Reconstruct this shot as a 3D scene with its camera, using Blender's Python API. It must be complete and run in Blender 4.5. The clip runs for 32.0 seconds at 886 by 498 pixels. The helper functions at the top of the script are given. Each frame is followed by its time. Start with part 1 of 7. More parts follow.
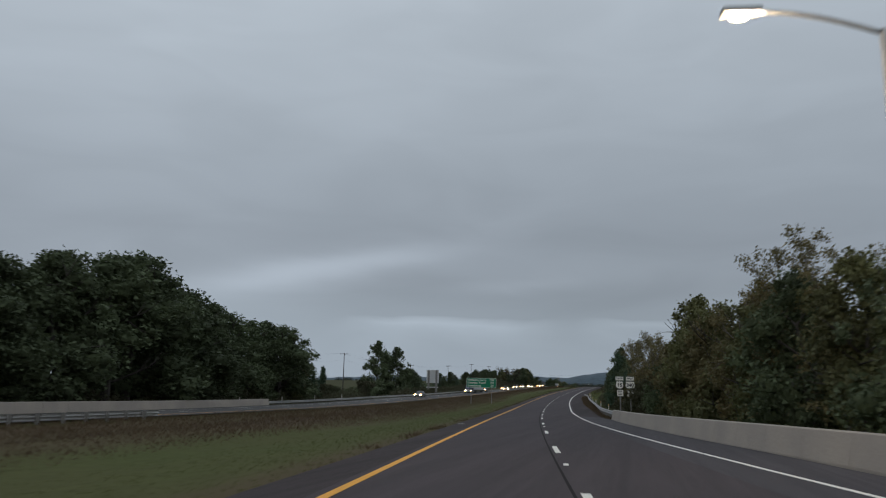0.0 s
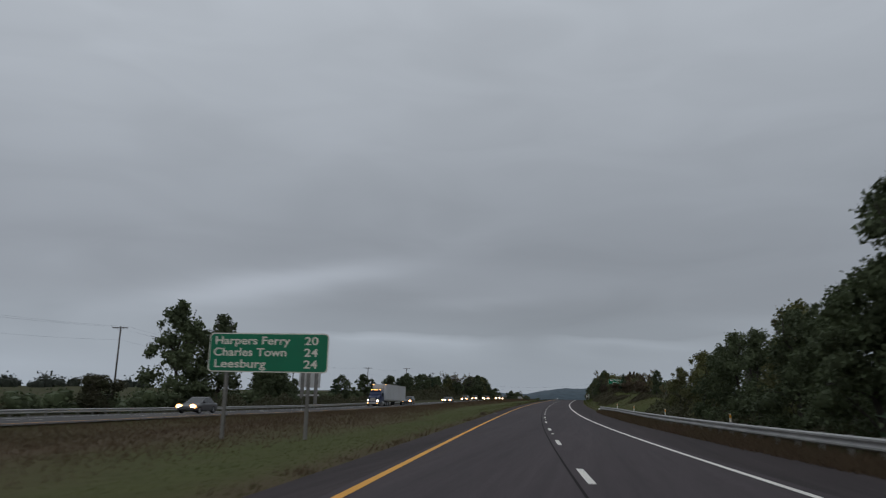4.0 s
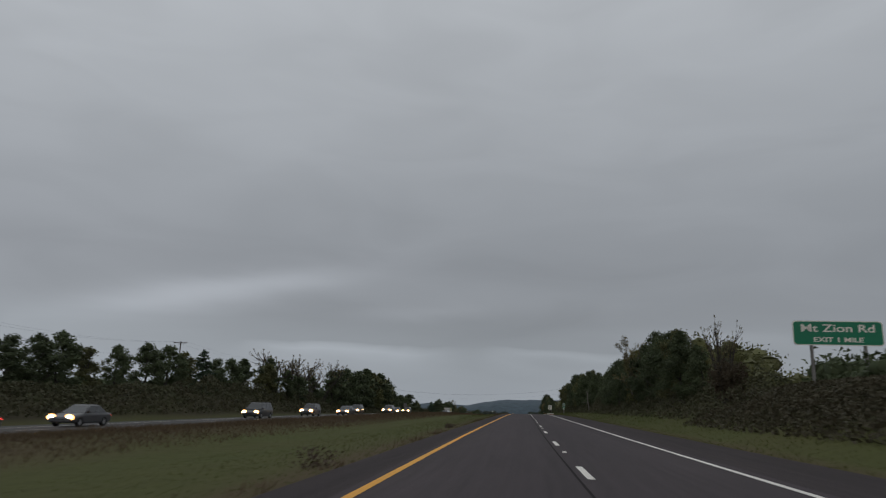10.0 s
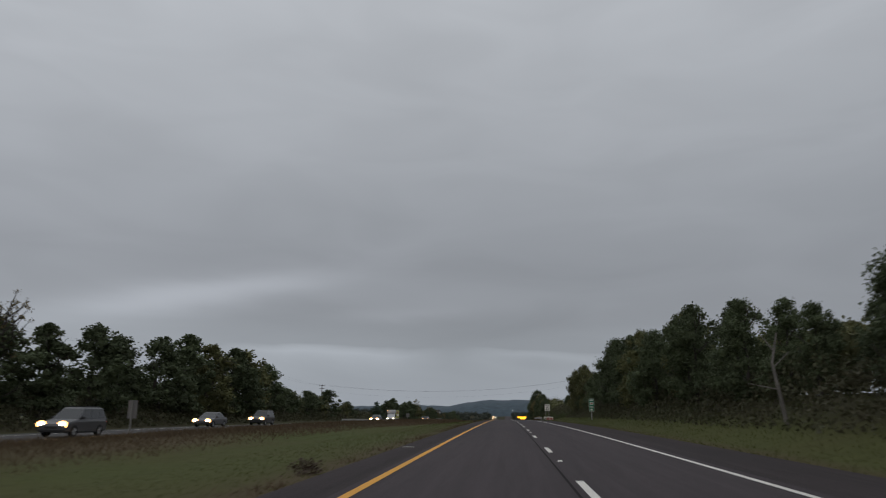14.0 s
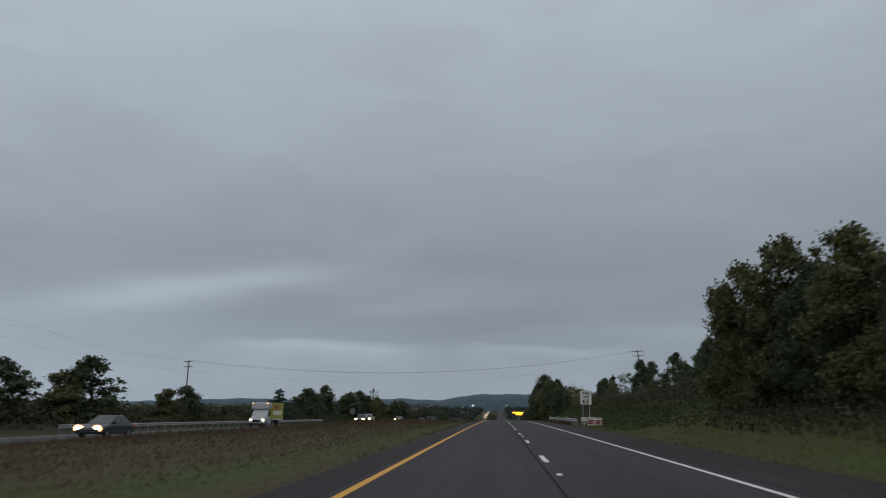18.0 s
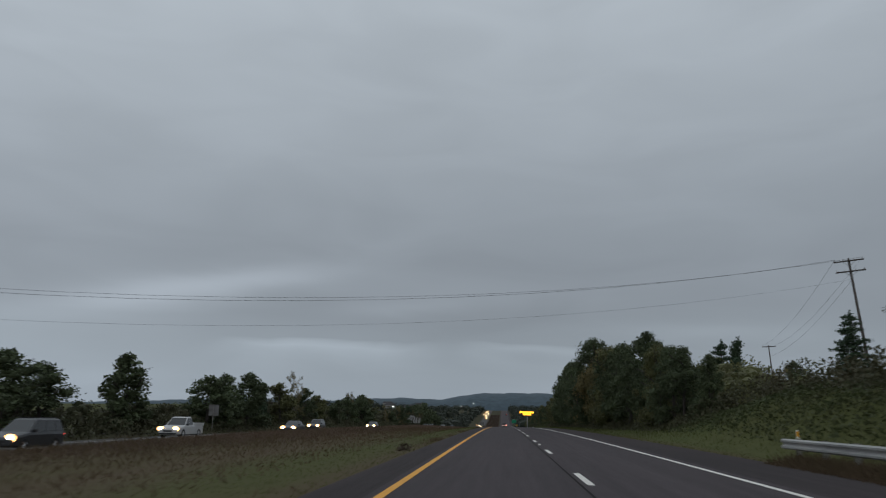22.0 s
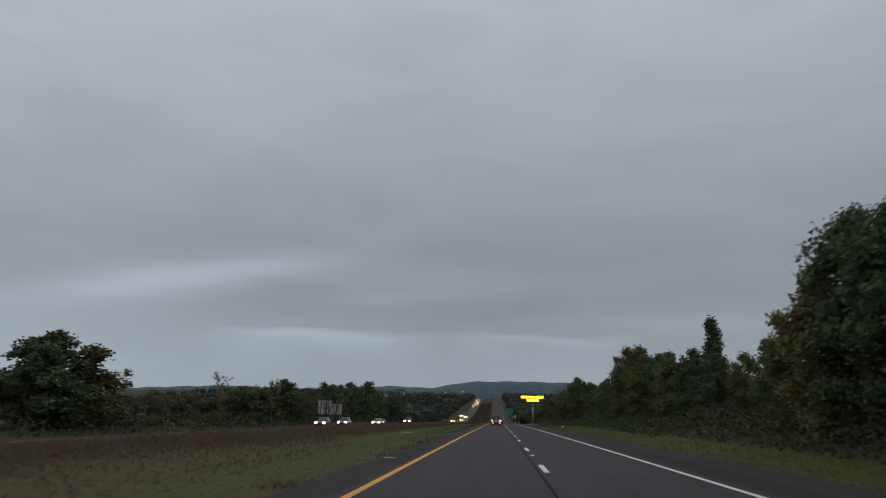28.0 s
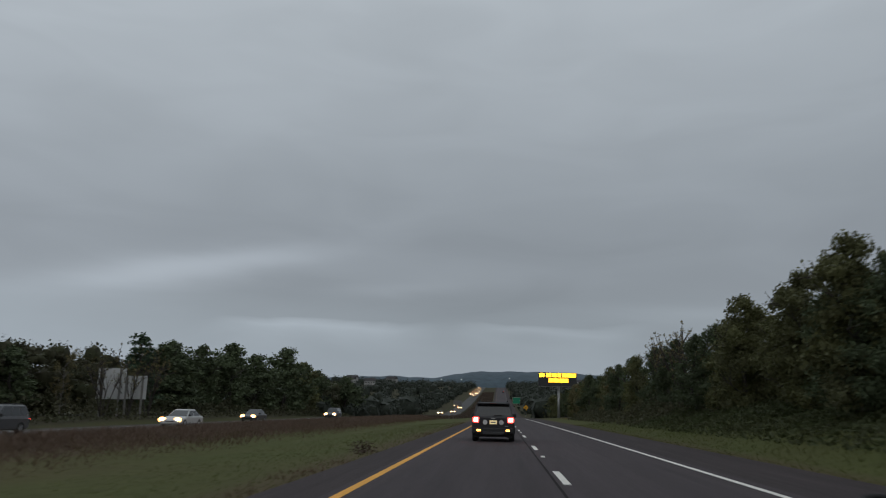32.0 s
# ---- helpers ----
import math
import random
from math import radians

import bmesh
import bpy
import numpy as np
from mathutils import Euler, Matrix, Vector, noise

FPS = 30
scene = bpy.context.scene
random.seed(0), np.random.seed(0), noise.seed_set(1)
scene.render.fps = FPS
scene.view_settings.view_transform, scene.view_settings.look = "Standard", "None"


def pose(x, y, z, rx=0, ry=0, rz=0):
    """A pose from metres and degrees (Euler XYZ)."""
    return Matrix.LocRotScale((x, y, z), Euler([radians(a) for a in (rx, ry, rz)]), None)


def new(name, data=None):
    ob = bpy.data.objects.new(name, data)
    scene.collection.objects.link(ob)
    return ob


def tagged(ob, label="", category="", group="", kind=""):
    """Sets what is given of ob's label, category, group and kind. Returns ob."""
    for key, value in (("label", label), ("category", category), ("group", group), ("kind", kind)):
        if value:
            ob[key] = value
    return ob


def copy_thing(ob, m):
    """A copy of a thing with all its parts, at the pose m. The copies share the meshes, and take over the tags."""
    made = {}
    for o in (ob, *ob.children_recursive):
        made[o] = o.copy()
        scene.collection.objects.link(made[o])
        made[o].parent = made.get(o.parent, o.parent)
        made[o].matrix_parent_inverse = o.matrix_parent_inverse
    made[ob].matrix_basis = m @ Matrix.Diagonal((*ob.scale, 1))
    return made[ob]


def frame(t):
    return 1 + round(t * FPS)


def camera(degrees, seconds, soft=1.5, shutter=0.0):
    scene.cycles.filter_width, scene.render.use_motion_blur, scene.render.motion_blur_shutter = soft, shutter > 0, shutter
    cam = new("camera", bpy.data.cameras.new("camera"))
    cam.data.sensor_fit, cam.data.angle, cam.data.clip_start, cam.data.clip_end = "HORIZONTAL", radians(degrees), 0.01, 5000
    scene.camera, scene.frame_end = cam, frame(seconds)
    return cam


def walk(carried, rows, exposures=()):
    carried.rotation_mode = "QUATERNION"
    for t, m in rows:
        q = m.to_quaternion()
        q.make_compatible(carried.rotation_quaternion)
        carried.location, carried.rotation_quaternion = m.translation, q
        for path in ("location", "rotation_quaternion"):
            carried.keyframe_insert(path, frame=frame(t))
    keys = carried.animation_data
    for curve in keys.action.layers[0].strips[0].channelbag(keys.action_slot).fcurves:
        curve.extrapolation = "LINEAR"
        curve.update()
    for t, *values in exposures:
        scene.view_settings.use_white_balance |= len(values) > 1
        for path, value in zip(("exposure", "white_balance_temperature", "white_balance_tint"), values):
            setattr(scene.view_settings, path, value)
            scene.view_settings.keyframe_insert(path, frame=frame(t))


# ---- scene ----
cam = camera(62.50, 32.0, soft=1.15, shutter=0.28)
ROWS = [
    (0, 3.739, -6.996, 1.461, 100.847, -1.168, 14.141),
    (0.5, 1.838, 5.842, 1.245, 100.983, -1.131, 13.702),
    (1, 0.015, 18.717, 1.054, 101.170, -1.138, 13.331),
    (1.5, -1.727, 31.644, 0.889, 101.230, -1.166, 13.278),
    (2, -3.354, 44.606, 0.749, 101.545, -1.394, 12.803),
    (2.5, -4.894, 57.629, 0.635, 101.647, -1.341, 12.278),
    (3, -6.348, 70.719, 0.553, 101.714, -1.428, 11.797),
    (3.5, -7.698, 83.869, 0.513, 101.949, -1.387, 11.466),
    (4, -8.947, 97.076, 0.517, 102.144, -1.199, 10.940),
    (4.5, -10.099, 110.323, 0.565, 102.295, -1.086, 10.492),
    (5, -11.160, 123.594, 0.656, 102.376, -1.040, 10.112),
    (5.5, -12.137, 136.869, 0.781, 102.350, -1.059, 9.795),
    (6, -13.040, 150.134, 0.935, 102.653, -1.223, 9.403),
    (6.5, -13.880, 163.350, 1.118, 102.889, -1.338, 8.909),
    (7, -14.623, 176.503, 1.331, 102.933, -1.494, 8.510),
    (7.5, -15.260, 189.605, 1.563, 102.967, -1.657, 8.110),
    (8, -15.782, 202.633, 1.798, 102.870, -1.743, 7.761),
    (8.5, -16.203, 215.573, 2.035, 102.776, -1.739, 7.567),
    (9, -16.581, 228.438, 2.275, 102.916, -1.774, 7.188),
    (9.5, -16.981, 241.241, 2.517, 103.016, -1.573, 6.799),
    (10, -17.360, 253.975, 2.758, 103.086, -1.505, 6.458),
    (10.5, -17.660, 266.622, 2.997, 103.052, -1.513, 6.224),
    (11, -17.865, 279.212, 3.234, 103.134, -1.564, 5.995),
    (11.5, -17.960, 291.774, 3.470, 103.111, -1.401, 5.781),
    (12, -17.983, 304.330, 3.705, 103.209, -1.349, 5.482),
    (12.5, -17.993, 316.910, 3.937, 103.203, -1.075, 5.390),
    (13, -18.001, 329.511, 4.166, 103.184, -0.886, 5.318),
    (13.5, -18.011, 342.114, 4.393, 103.302, -0.725, 5.125),
    (14, -18.031, 354.716, 4.615, 103.198, -0.746, 5.172),
    (14.5, -18.059, 367.299, 4.831, 103.186, -0.732, 5.051),
    (15, -18.093, 379.867, 5.031, 103.140, -0.690, 4.988),
    (15.5, -18.132, 392.432, 5.213, 103.087, -0.692, 4.906),
    (16, -18.178, 405.006, 5.378, 103.031, -0.736, 4.795),
    (16.5, -18.233, 417.600, 5.525, 102.976, -0.826, 4.640),
    (17, -18.304, 430.227, 5.657, 102.979, -0.781, 4.616),
    (17.5, -18.396, 442.890, 5.773, 102.789, -0.727, 4.737),
    (18, -18.502, 455.597, 5.873, 102.776, -0.836, 4.663),
    (18.5, -18.619, 468.350, 5.959, 102.694, -0.889, 4.621),
    (19, -18.760, 481.140, 6.028, 102.808, -0.963, 4.828),
    (19.5, -18.920, 493.955, 6.088, 102.814, -0.979, 4.734),
    (20, -19.101, 506.804, 6.142, 102.836, -0.880, 4.785),
    (20.5, -19.297, 519.680, 6.189, 102.877, -0.817, 4.944),
    (21, -19.465, 532.551, 6.230, 102.797, -0.762, 5.084),
    (21.5, -19.583, 545.411, 6.263, 102.828, -0.685, 5.092),
    (22, -19.643, 558.253, 6.284, 102.745, -0.765, 4.861),
    (22.5, -19.669, 571.091, 6.290, 102.632, -0.625, 4.898),
    (23, -19.687, 583.931, 6.283, 102.756, -0.615, 4.694),
    (23.5, -19.728, 596.787, 6.262, 102.658, -0.387, 4.682),
    (24, -19.774, 609.662, 6.225, 102.392, -0.283, 4.723),
    (24.5, -19.799, 622.557, 6.168, 102.411, -0.354, 4.749),
    (25, -19.810, 635.466, 6.090, 102.325, -0.478, 4.561),
    (25.5, -19.815, 648.374, 5.992, 102.181, -0.496, 4.510),
    (26, -19.817, 661.278, 5.873, 102.040, -0.547, 4.570),
    (26.5, -19.814, 674.175, 5.736, 101.954, -0.632, 4.541),
    (27, -19.809, 687.061, 5.581, 101.915, -0.756, 4.446),
    (27.5, -19.808, 699.934, 5.407, 101.928, -0.927, 4.280),
    (28, -19.817, 712.789, 5.216, 101.947, -0.939, 4.367),
    (28.5, -19.831, 725.618, 5.008, 101.890, -0.811, 4.238),
    (29, -19.840, 738.421, 4.794, 101.932, -0.802, 4.107),
    (29.5, -19.862, 751.216, 4.574, 101.754, -0.811, 4.286),
    (30, -19.896, 764.008, 4.348, 101.754, -0.833, 4.433),
    (30.5, -19.941, 776.807, 4.117, 101.716, -0.846, 4.449),
    (31, -19.984, 789.600, 3.880, 101.332, -0.984, 4.687),
    (31.5, -20.016, 802.372, 3.641, 101.350, -1.046, 4.518),
    (32, -20.044, 815.132, 3.398, 101.255, -1.151, 4.655),
]
# the film's own drift in brightness and white balance: seconds, stops, kelvin, tint
EXPOSURE = [(0, 0.10, 6250, 9), (1, 0.02, 6150, 8), (2, -0.03, 6350, 9), (3, 0.0, 6450, 12), (6, -0.11, 6500, 11), (7, -0.12, 6700, 12), (9, -0.06, 6500, 10), (10, -0.07, 6700, 12), (12, -0.03, 6450, 10), (13, 0.0, 6700, 13), (14, 0.0, 6700, 13), (17, 0.0, 6550, 12), (18, 0.0, 6250, 9), (19, -0.02, 6750, 12), (20, -0.05, 6550, 11), (22, -0.02, 6350, 9), (23, 0.0, 6350, 10), (25, 0.02, 6250, 6), (28, 0.02, 6450, 9), (29, 0.02, 6600, 11), (32, 0.0, 6450, 9)]
walk(cam, [(t, pose(x, y, z, tilt, lean, turn)) for t, x, y, z, tilt, lean, turn in ROWS], EXPOSURE)

# the road's plan (heading) and profile (slope), in degrees, every 60 m from s = -60
HEADING = [10.02, 8.21, 6.42, 4.66, 2.82, 1.20, 0.27, 0.22, 0.29, 0.43, 0.34, 0.30, 0.26, 0.09, 0.10, 0.19, 0.27, 0.32]
SLOPE = [-1.43, -0.94, -0.42, 0.43, 1.01, 1.09, 1.07, 1.00, 0.62, 0.29, 0.15, -0.14, -0.56, -0.93, -1.05, -1.12, -1.20, -1.25]

# ---------------------------------------------------------------- world and light
world = bpy.data.worlds.new("overcast_sky")
scene.world = world
world.use_nodes = True
wn, wl = world.node_tree.nodes, world.node_tree.links
wn.clear()


def wnode(kind):
    return wn.new(kind)


def wmix(factor, blend="MIX"):
    n = wn.new("ShaderNodeMix")
    n.data_type, n.blend_type = "RGBA", blend
    n.inputs[0].default_value = factor
    return n


def wmath(op, a, b=None, c=None, clamp=False):
    n = wn.new("ShaderNodeMath")
    n.operation, n.use_clamp = op, clamp
    for i, v in enumerate((a, b, c)):
        if v is None:
            continue
        if isinstance(v, (int, float)):
            n.inputs[i].default_value = v
        else:
            wl.new(v, n.inputs[i])
    return n.outputs[0]


SUN_EL, SUN_ROT = radians(9), radians(200)
sky = wnode("ShaderNodeTexSky")
sky.sky_type, sky.sun_disc = "NISHITA", False
sky.sun_elevation, sky.sun_rotation, sky.air_density, sky.dust_density = SUN_EL, SUN_ROT, 1.0, 2.0
coord = wnode("ShaderNodeTexCoord")
split = wnode("ShaderNodeSeparateXYZ")
wl.new(coord.outputs["Generated"], split.inputs[0])
up = wmath("MAXIMUM", split.outputs[2], 0.0)
# the cloud deck: directions laid out on a flat ceiling, so that the bands flatten towards the horizon
flat = wmath("ADD", up, 0.24)
px, py = wmath("DIVIDE", split.outputs[0], flat), wmath("DIVIDE", split.outputs[1], flat)
deck = wnode("ShaderNodeCombineXYZ")
wl.new(px, deck.inputs[0])
wl.new(py, deck.inputs[1])


def cloud_noise(scale, stretch, detail, offset, rough=0.5):
    m = wnode("ShaderNodeMapping")
    m.inputs["Scale"].default_value = stretch
    m.inputs["Location"].default_value = offset
    wl.new(deck.outputs[0], m.inputs["Vector"])
    n = wnode("ShaderNodeTexNoise")
    n.inputs["Scale"].default_value, n.inputs["Detail"].default_value = scale, detail
    n.inputs["Roughness"].default_value = rough
    wl.new(m.outputs[0], n.inputs["Vector"])
    return n.outputs["Fac"]


big = cloud_noise(0.55, (0.8, 1.0, 1.0), 2.0, (3.1, 7.7, 0.0))
mid = cloud_noise(0.7, (0.6, 1.0, 1.0), 1.5, (1.3, 2.4, 0.0))
fine = cloud_noise(2.2, (0.6, 1.0, 1.0), 5.0, (6.0, 1.0, 0.0), 0.6)
# brightness with height: pale strip at the horizon, darker underside of the deck, brighter overhead
height = wnode("ShaderNodeValToRGB")
wl.new(up, height.inputs[0])
hr = height.color_ramp
hr.elements[0].position, hr.elements[0].color = 0.0, (0.305, 0.348, 0.395, 1)
hr.elements[1].position, hr.elements[1].color = 1.0, (0.54, 0.59, 0.635, 1)
for pos, col in ((0.04, (0.305, 0.346, 0.391, 1)), (0.09, (0.276, 0.310, 0.347, 1)), (0.14, (0.258, 0.285, 0.318, 1)), (0.20, (0.258, 0.284, 0.316, 1)),
                 (0.28, (0.298, 0.328, 0.362, 1)), (0.38, (0.372, 0.408, 0.446, 1)), (0.50, (0.430, 0.470, 0.510, 1)), (0.70, (0.49, 0.535, 0.575, 1))):
    e = hr.elements.new(pos)
    e.color = col
# long pale rolls low in the cloud deck, ahead and to the left
azim = wmath("ARCTAN2", split.outputs[0], split.outputs[1])
rolls = wnode("ShaderNodeCombineXYZ")
wl.new(wmath("MULTIPLY", azim, 4.2), rolls.inputs[0])
wl.new(wmath("MULTIPLY", split.outputs[2], 15.0), rolls.inputs[1])


def roll_noise(scale, detail, rough, offset, distort=0.4):
    m = wnode("ShaderNodeMapping")
    m.inputs["Location"].default_value = offset
    wl.new(rolls.outputs[0], m.inputs["Vector"])
    n = wnode("ShaderNodeTexNoise")
    n.inputs["Scale"].default_value, n.inputs["Detail"].default_value = scale, detail
    n.inputs["Roughness"].default_value, n.inputs["Distortion"].default_value = rough, distort
    wl.new(m.outputs[0], n.inputs["Vector"])
    return n.outputs["Fac"]


low_noise = roll_noise(1.3, 3.0, 0.5, (9.0, 4.0, 0.0))
billow = roll_noise(1.0, 3.0, 0.45, (2.2, 0.6, 0.0), 0.8)


def rift(az0, el0, wide, tall, tilt, gain):
    da = wmath("SUBTRACT", azim, radians(az0))
    line = wmath("MULTIPLY_ADD", da, tilt, math.sin(radians(el0)))
    de = wmath("SUBTRACT", split.outputs[2], line)
    de = wmath("ADD", de, wmath("MULTIPLY_ADD", low_noise, 0.024, -0.012))
    u, v = wmath("DIVIDE", da, radians(wide)), wmath("DIVIDE", de, math.sin(radians(tall)))
    r2 = wmath("ADD", wmath("MULTIPLY", u, u), wmath("MULTIPLY", v, v))
    return wmath("MULTIPLY", wmath("POWER", 2.718, wmath("MULTIPLY", r2, -1.0)), gain)


def bank(az0, top, wide, depth, tilt, gain, crisp, bow=0.0, ragged=0.044):
    """A pale roll of cloud: a clear upper rim, fading out below."""
    da = wmath("SUBTRACT", azim, radians(az0))
    line = wmath("MULTIPLY_ADD", da, tilt, math.sin(radians(top)))
    line = wmath("ADD", line, wmath("MULTIPLY_ADD", low_noise, ragged, -0.5 * ragged))
    line = wmath("ADD", line, wmath("MULTIPLY", wmath("MULTIPLY", da, da), -bow))
    under = wmath("SUBTRACT", line, split.outputs[2])
    rim = wmath("DIVIDE", under, math.sin(radians(crisp)), clamp=True)
    fade = wmath("POWER", 2.718, wmath("MULTIPLY", wmath("MAXIMUM", under, 0.0), -1.0 / math.sin(radians(depth))))
    u2 = wmath("POWER", wmath("DIVIDE", da, radians(wide)), 2.0)
    side = wmath("POWER", 2.718, wmath("MULTIPLY", wmath("MULTIPLY", u2, u2), -1.0))
    return wmath("MULTIPLY", wmath("MULTIPLY", wmath("MULTIPLY", rim, fade), side), gain)


rifts = rift(-4.0, 7.2, 16.0, 1.2, 0.0, -0.08)
for roll in (rift(-25.0, 8.8, 9.5, 1.15, 0.19, 0.36), rift(-19.0, 10.0, 5.0, 0.7, 0.10, 0.12), bank(-13.6, 5.7, 7.4, 1.1, 0.015, 0.60, 0.6, 0.32, 0.036), bank(3.5, 5.4, 6.5, 0.8, 0.0, 0.50, 0.7),
             rift(-9.0, 7.9, 5.0, 0.6, 0.05, 0.12), rift(14.0, 6.2, 8.0, 0.6, -0.04, 0.10)):
    rifts = wmath("ADD", rifts, roll)
# clouds vary it
v1 = wmath("MULTIPLY_ADD", big, 0.34, 0.83)
v2 = wmath("MULTIPLY_ADD", mid, 0.14, 0.93)
v3 = wmath("MULTIPLY", wmath("MULTIPLY_ADD", fine, 0.05, 0.975), wmath("MULTIPLY_ADD", billow, 0.22, 0.89))
west = wmath("MULTIPLY_ADD", split.outputs[0], -0.14, 1.0)   # the brighter side of the sky
vary = wmath("MULTIPLY", wmath("MULTIPLY", wmath("MULTIPLY", wmath("MULTIPLY", v1, v2), v3), west), wmath("ADD", rifts, 1.0))
tint = wmix(1.0, "MULTIPLY")
wl.new(height.outputs[0], tint.inputs[6])
wl.new(vary, tint.inputs[7])
# a little of the clear sky's own light comes through the deck
thin = wmix(0.003)
wl.new(tint.outputs[2], thin.inputs[6])
wl.new(sky.outputs[0], thin.inputs[7])
back = wnode("ShaderNodeBackground")
wl.new(thin.outputs[2], back.inputs[0])
back.inputs[1].default_value = 1.0
wl.new(back.outputs[0], wnode("ShaderNodeOutputWorld").inputs[0])

sun = new("sun", bpy.data.lights.new("sun", "SUN"))
sun.data.energy, sun.data.angle, sun.data.color = 0.12, radians(40), (1.0, 0.95, 0.9)
sun.matrix_world = pose(0, 0, 60, 90 - math.degrees(SUN_EL) - 25, 0, 20)

# ---------------------------------------------------------------- the road's line
SG = np.arange(-400.0, 4901.0, 5.0)
KNOTS = [-60.0 + 60.0 * i for i in range(len(HEADING))]
HEAD = np.radians(np.interp(SG, KNOTS, HEADING))
FAR_S = [1000.0, 1060.0, 1120.0, 1180.0, 1240.0, 1300.0, 1480.0, 1650.0, 1760.0, 1850.0, 2200.0]
FAR_SLOPE = [-1.8, -1.2, 0.2, 1.0, 1.5, 1.8, 1.95, 1.7, 0.5, -0.4, 0.0]
GRADE = np.radians(np.interp(SG, KNOTS + FAR_S, SLOPE + FAR_SLOPE))
GRADE[SG < -60] = math.radians(SLOPE[0])


def summed(d):
    c = np.concatenate([[0.0], np.cumsum((d[1:] + d[:-1]) / 2)])
    return c - c[int(400 / 5)]


RX, RY, RZ = summed(-np.sin(HEAD) * 5), summed(np.cos(HEAD) * 5), summed(np.tan(GRADE) * 5)


def smooth(a, b, x):
    t = np.clip((np.asarray(x, float) - a) / (b - a), 0, 1)
    return t * t * (3 - 2 * t)


def at(s, lat, h=0.0):
    """World place: s metres along, lat metres to the right of the yellow line, h above the roadway."""
    s, lat = np.asarray(s, float), np.asarray(lat, float)
    a = np.interp(s, SG, HEAD)
    return np.stack([np.interp(s, SG, RX) + np.cos(a) * lat, np.interp(s, SG, RY) + np.sin(a) * lat, np.interp(s, SG, RZ) + h + 0 * lat], -1)


def heading(s):
    return math.degrees(float(np.interp(s, SG, HEAD)))


def place(s, lat, h, turn=0.0):
    """A pose at a place on the plan, facing along the road, then turned by that many degrees."""
    x, y, z = at(s, lat, h)
    return pose(x, y, z, 0, 0, heading(s) + turn)


def edge_line(s):
    """The white edge line draws in past the bridge."""
    return np.interp(s, [-60, 0, 10, 20, 30, 45, 60, 78, 98, 118], [9.6, 8.55, 8.10, 7.75, 7.48, 7.15, 7.02, 6.95, 7.15, 7.24])


def parapet_foot(s):
    return np.interp(s, [-60, 10, 27, 45, 58, 75, 100, 130], [10.9, 10.35, 9.95, 9.75, 9.62, 9.9, 10.5, 11.0])


def edge_drop(s):
    """How far the right edge falls below the lanes between the bridge and the cutting."""
    return -0.16 * smooth(10, 55, s) * (1 - smooth(78, 100, s))


def oncoming_h(s):
    """The far roadway's height against ours."""
    return np.interp(s, [0, 90, 150, 204, 260, 340, 430, 500, 560, 620, 850, 1150], [-0.1, -0.1, -0.15, -0.55, -0.65, -0.6, -0.55, -0.7, -0.9, -0.85, -0.6, -0.02])


LEFT_S = [0, 130, 210, 260, 300, 350, 385, 420, 550, 790, 960, 1300]
LEFT_H = [-0.4, -0.7, -0.9, -0.4, 0.5, 1.6, 0.9, 0.0, -0.8, -0.5, -0.6, 0.5]
RIGHT_S = [0, 80, 155, 180, 210, 270, 300, 360, 490, 515, 600, 618, 650, 720, 770, 810, 850, 920, 1000, 1300]
RIGHT_H = [-1.5, -1.5, -0.8, 1.7, 2.5, 3.0, 2.5, 2.2, 2.2, 2.9, 2.9, 1.2, 0.5, 0.6, 1.5, 2.2, 1.6, 0.9, 0.4, 0.8]


def green_reach(s):
    """How much further than usual the mown green strip reaches into the median."""
    return 3.0 * (1 - smooth(25, 60, s)) + 4.0 * smooth(150, 220, s) * (1 - smooth(420, 470, s)) - 3.0 * smooth(430, 480, s) * (1 - smooth(730, 780, s)) + 3.0 * smooth(740, 790, s)


def ground_h(s, lat):
    """Height of the ground against our roadway."""
    s, lat = np.broadcast_arrays(np.asarray(s, float), np.asarray(lat, float))
    on = oncoming_h(s)
    left, right = np.interp(s, LEFT_S, LEFT_H), np.interp(s, RIGHT_S, RIGHT_H)
    h = np.full(s.shape, -0.08)
    m = lat < -1.35
    crest = np.interp(s, [0, 140, 200, 1200], [-0.45, -0.45, -0.30, -0.30])
    h = np.where(m, -0.04 + (-0.46) * smooth(-1.35, -9.0, lat), h)
    h = np.where(lat < -9.0, -0.50 + (crest + 0.50) * smooth(-9.0, -15.5, lat), h)
    h = np.where(lat < -16.5, crest + (on - 0.10 - crest) * smooth(-16.5, -20.3, lat), h)
    h = np.where(lat < -20.3, on - 0.10 - 0.02 * np.clip(-22 - lat, 0, 12), h)
    h = np.where(lat < -33.4, (on - 0.33) + (left - on + 0.33) * smooth(-33.6, -39.5, lat), h)
    foot = 10.6 + 2.6 * smooth(505, 525, s) * (1 - smooth(575, 600, s))
    h = np.where(lat > 10.0, -0.05 + (right + 0.05) * smooth(foot, foot + 7.9, lat), h)
    h = h + edge_drop(s) * smooth(6.0, 9.5, lat) * (1 - smooth(14, 22, lat))
    wild = smooth(12.0, 40.0, np.abs(lat - 4)) * (np.sin(s * 0.031 + lat * 0.05) + np.sin(s * 0.013 - lat * 0.021 + 2)) * 0.25
    far = smooth(60.0, 400.0, np.abs(lat))
    roll = far * (3.0 * np.sin(s * 0.004 + 1.0) + 2.5 * np.sin(lat * 0.006 + s * 0.002))
    return h + np.where((lat > -34.5) & (lat < 13), 0, wild) + roll


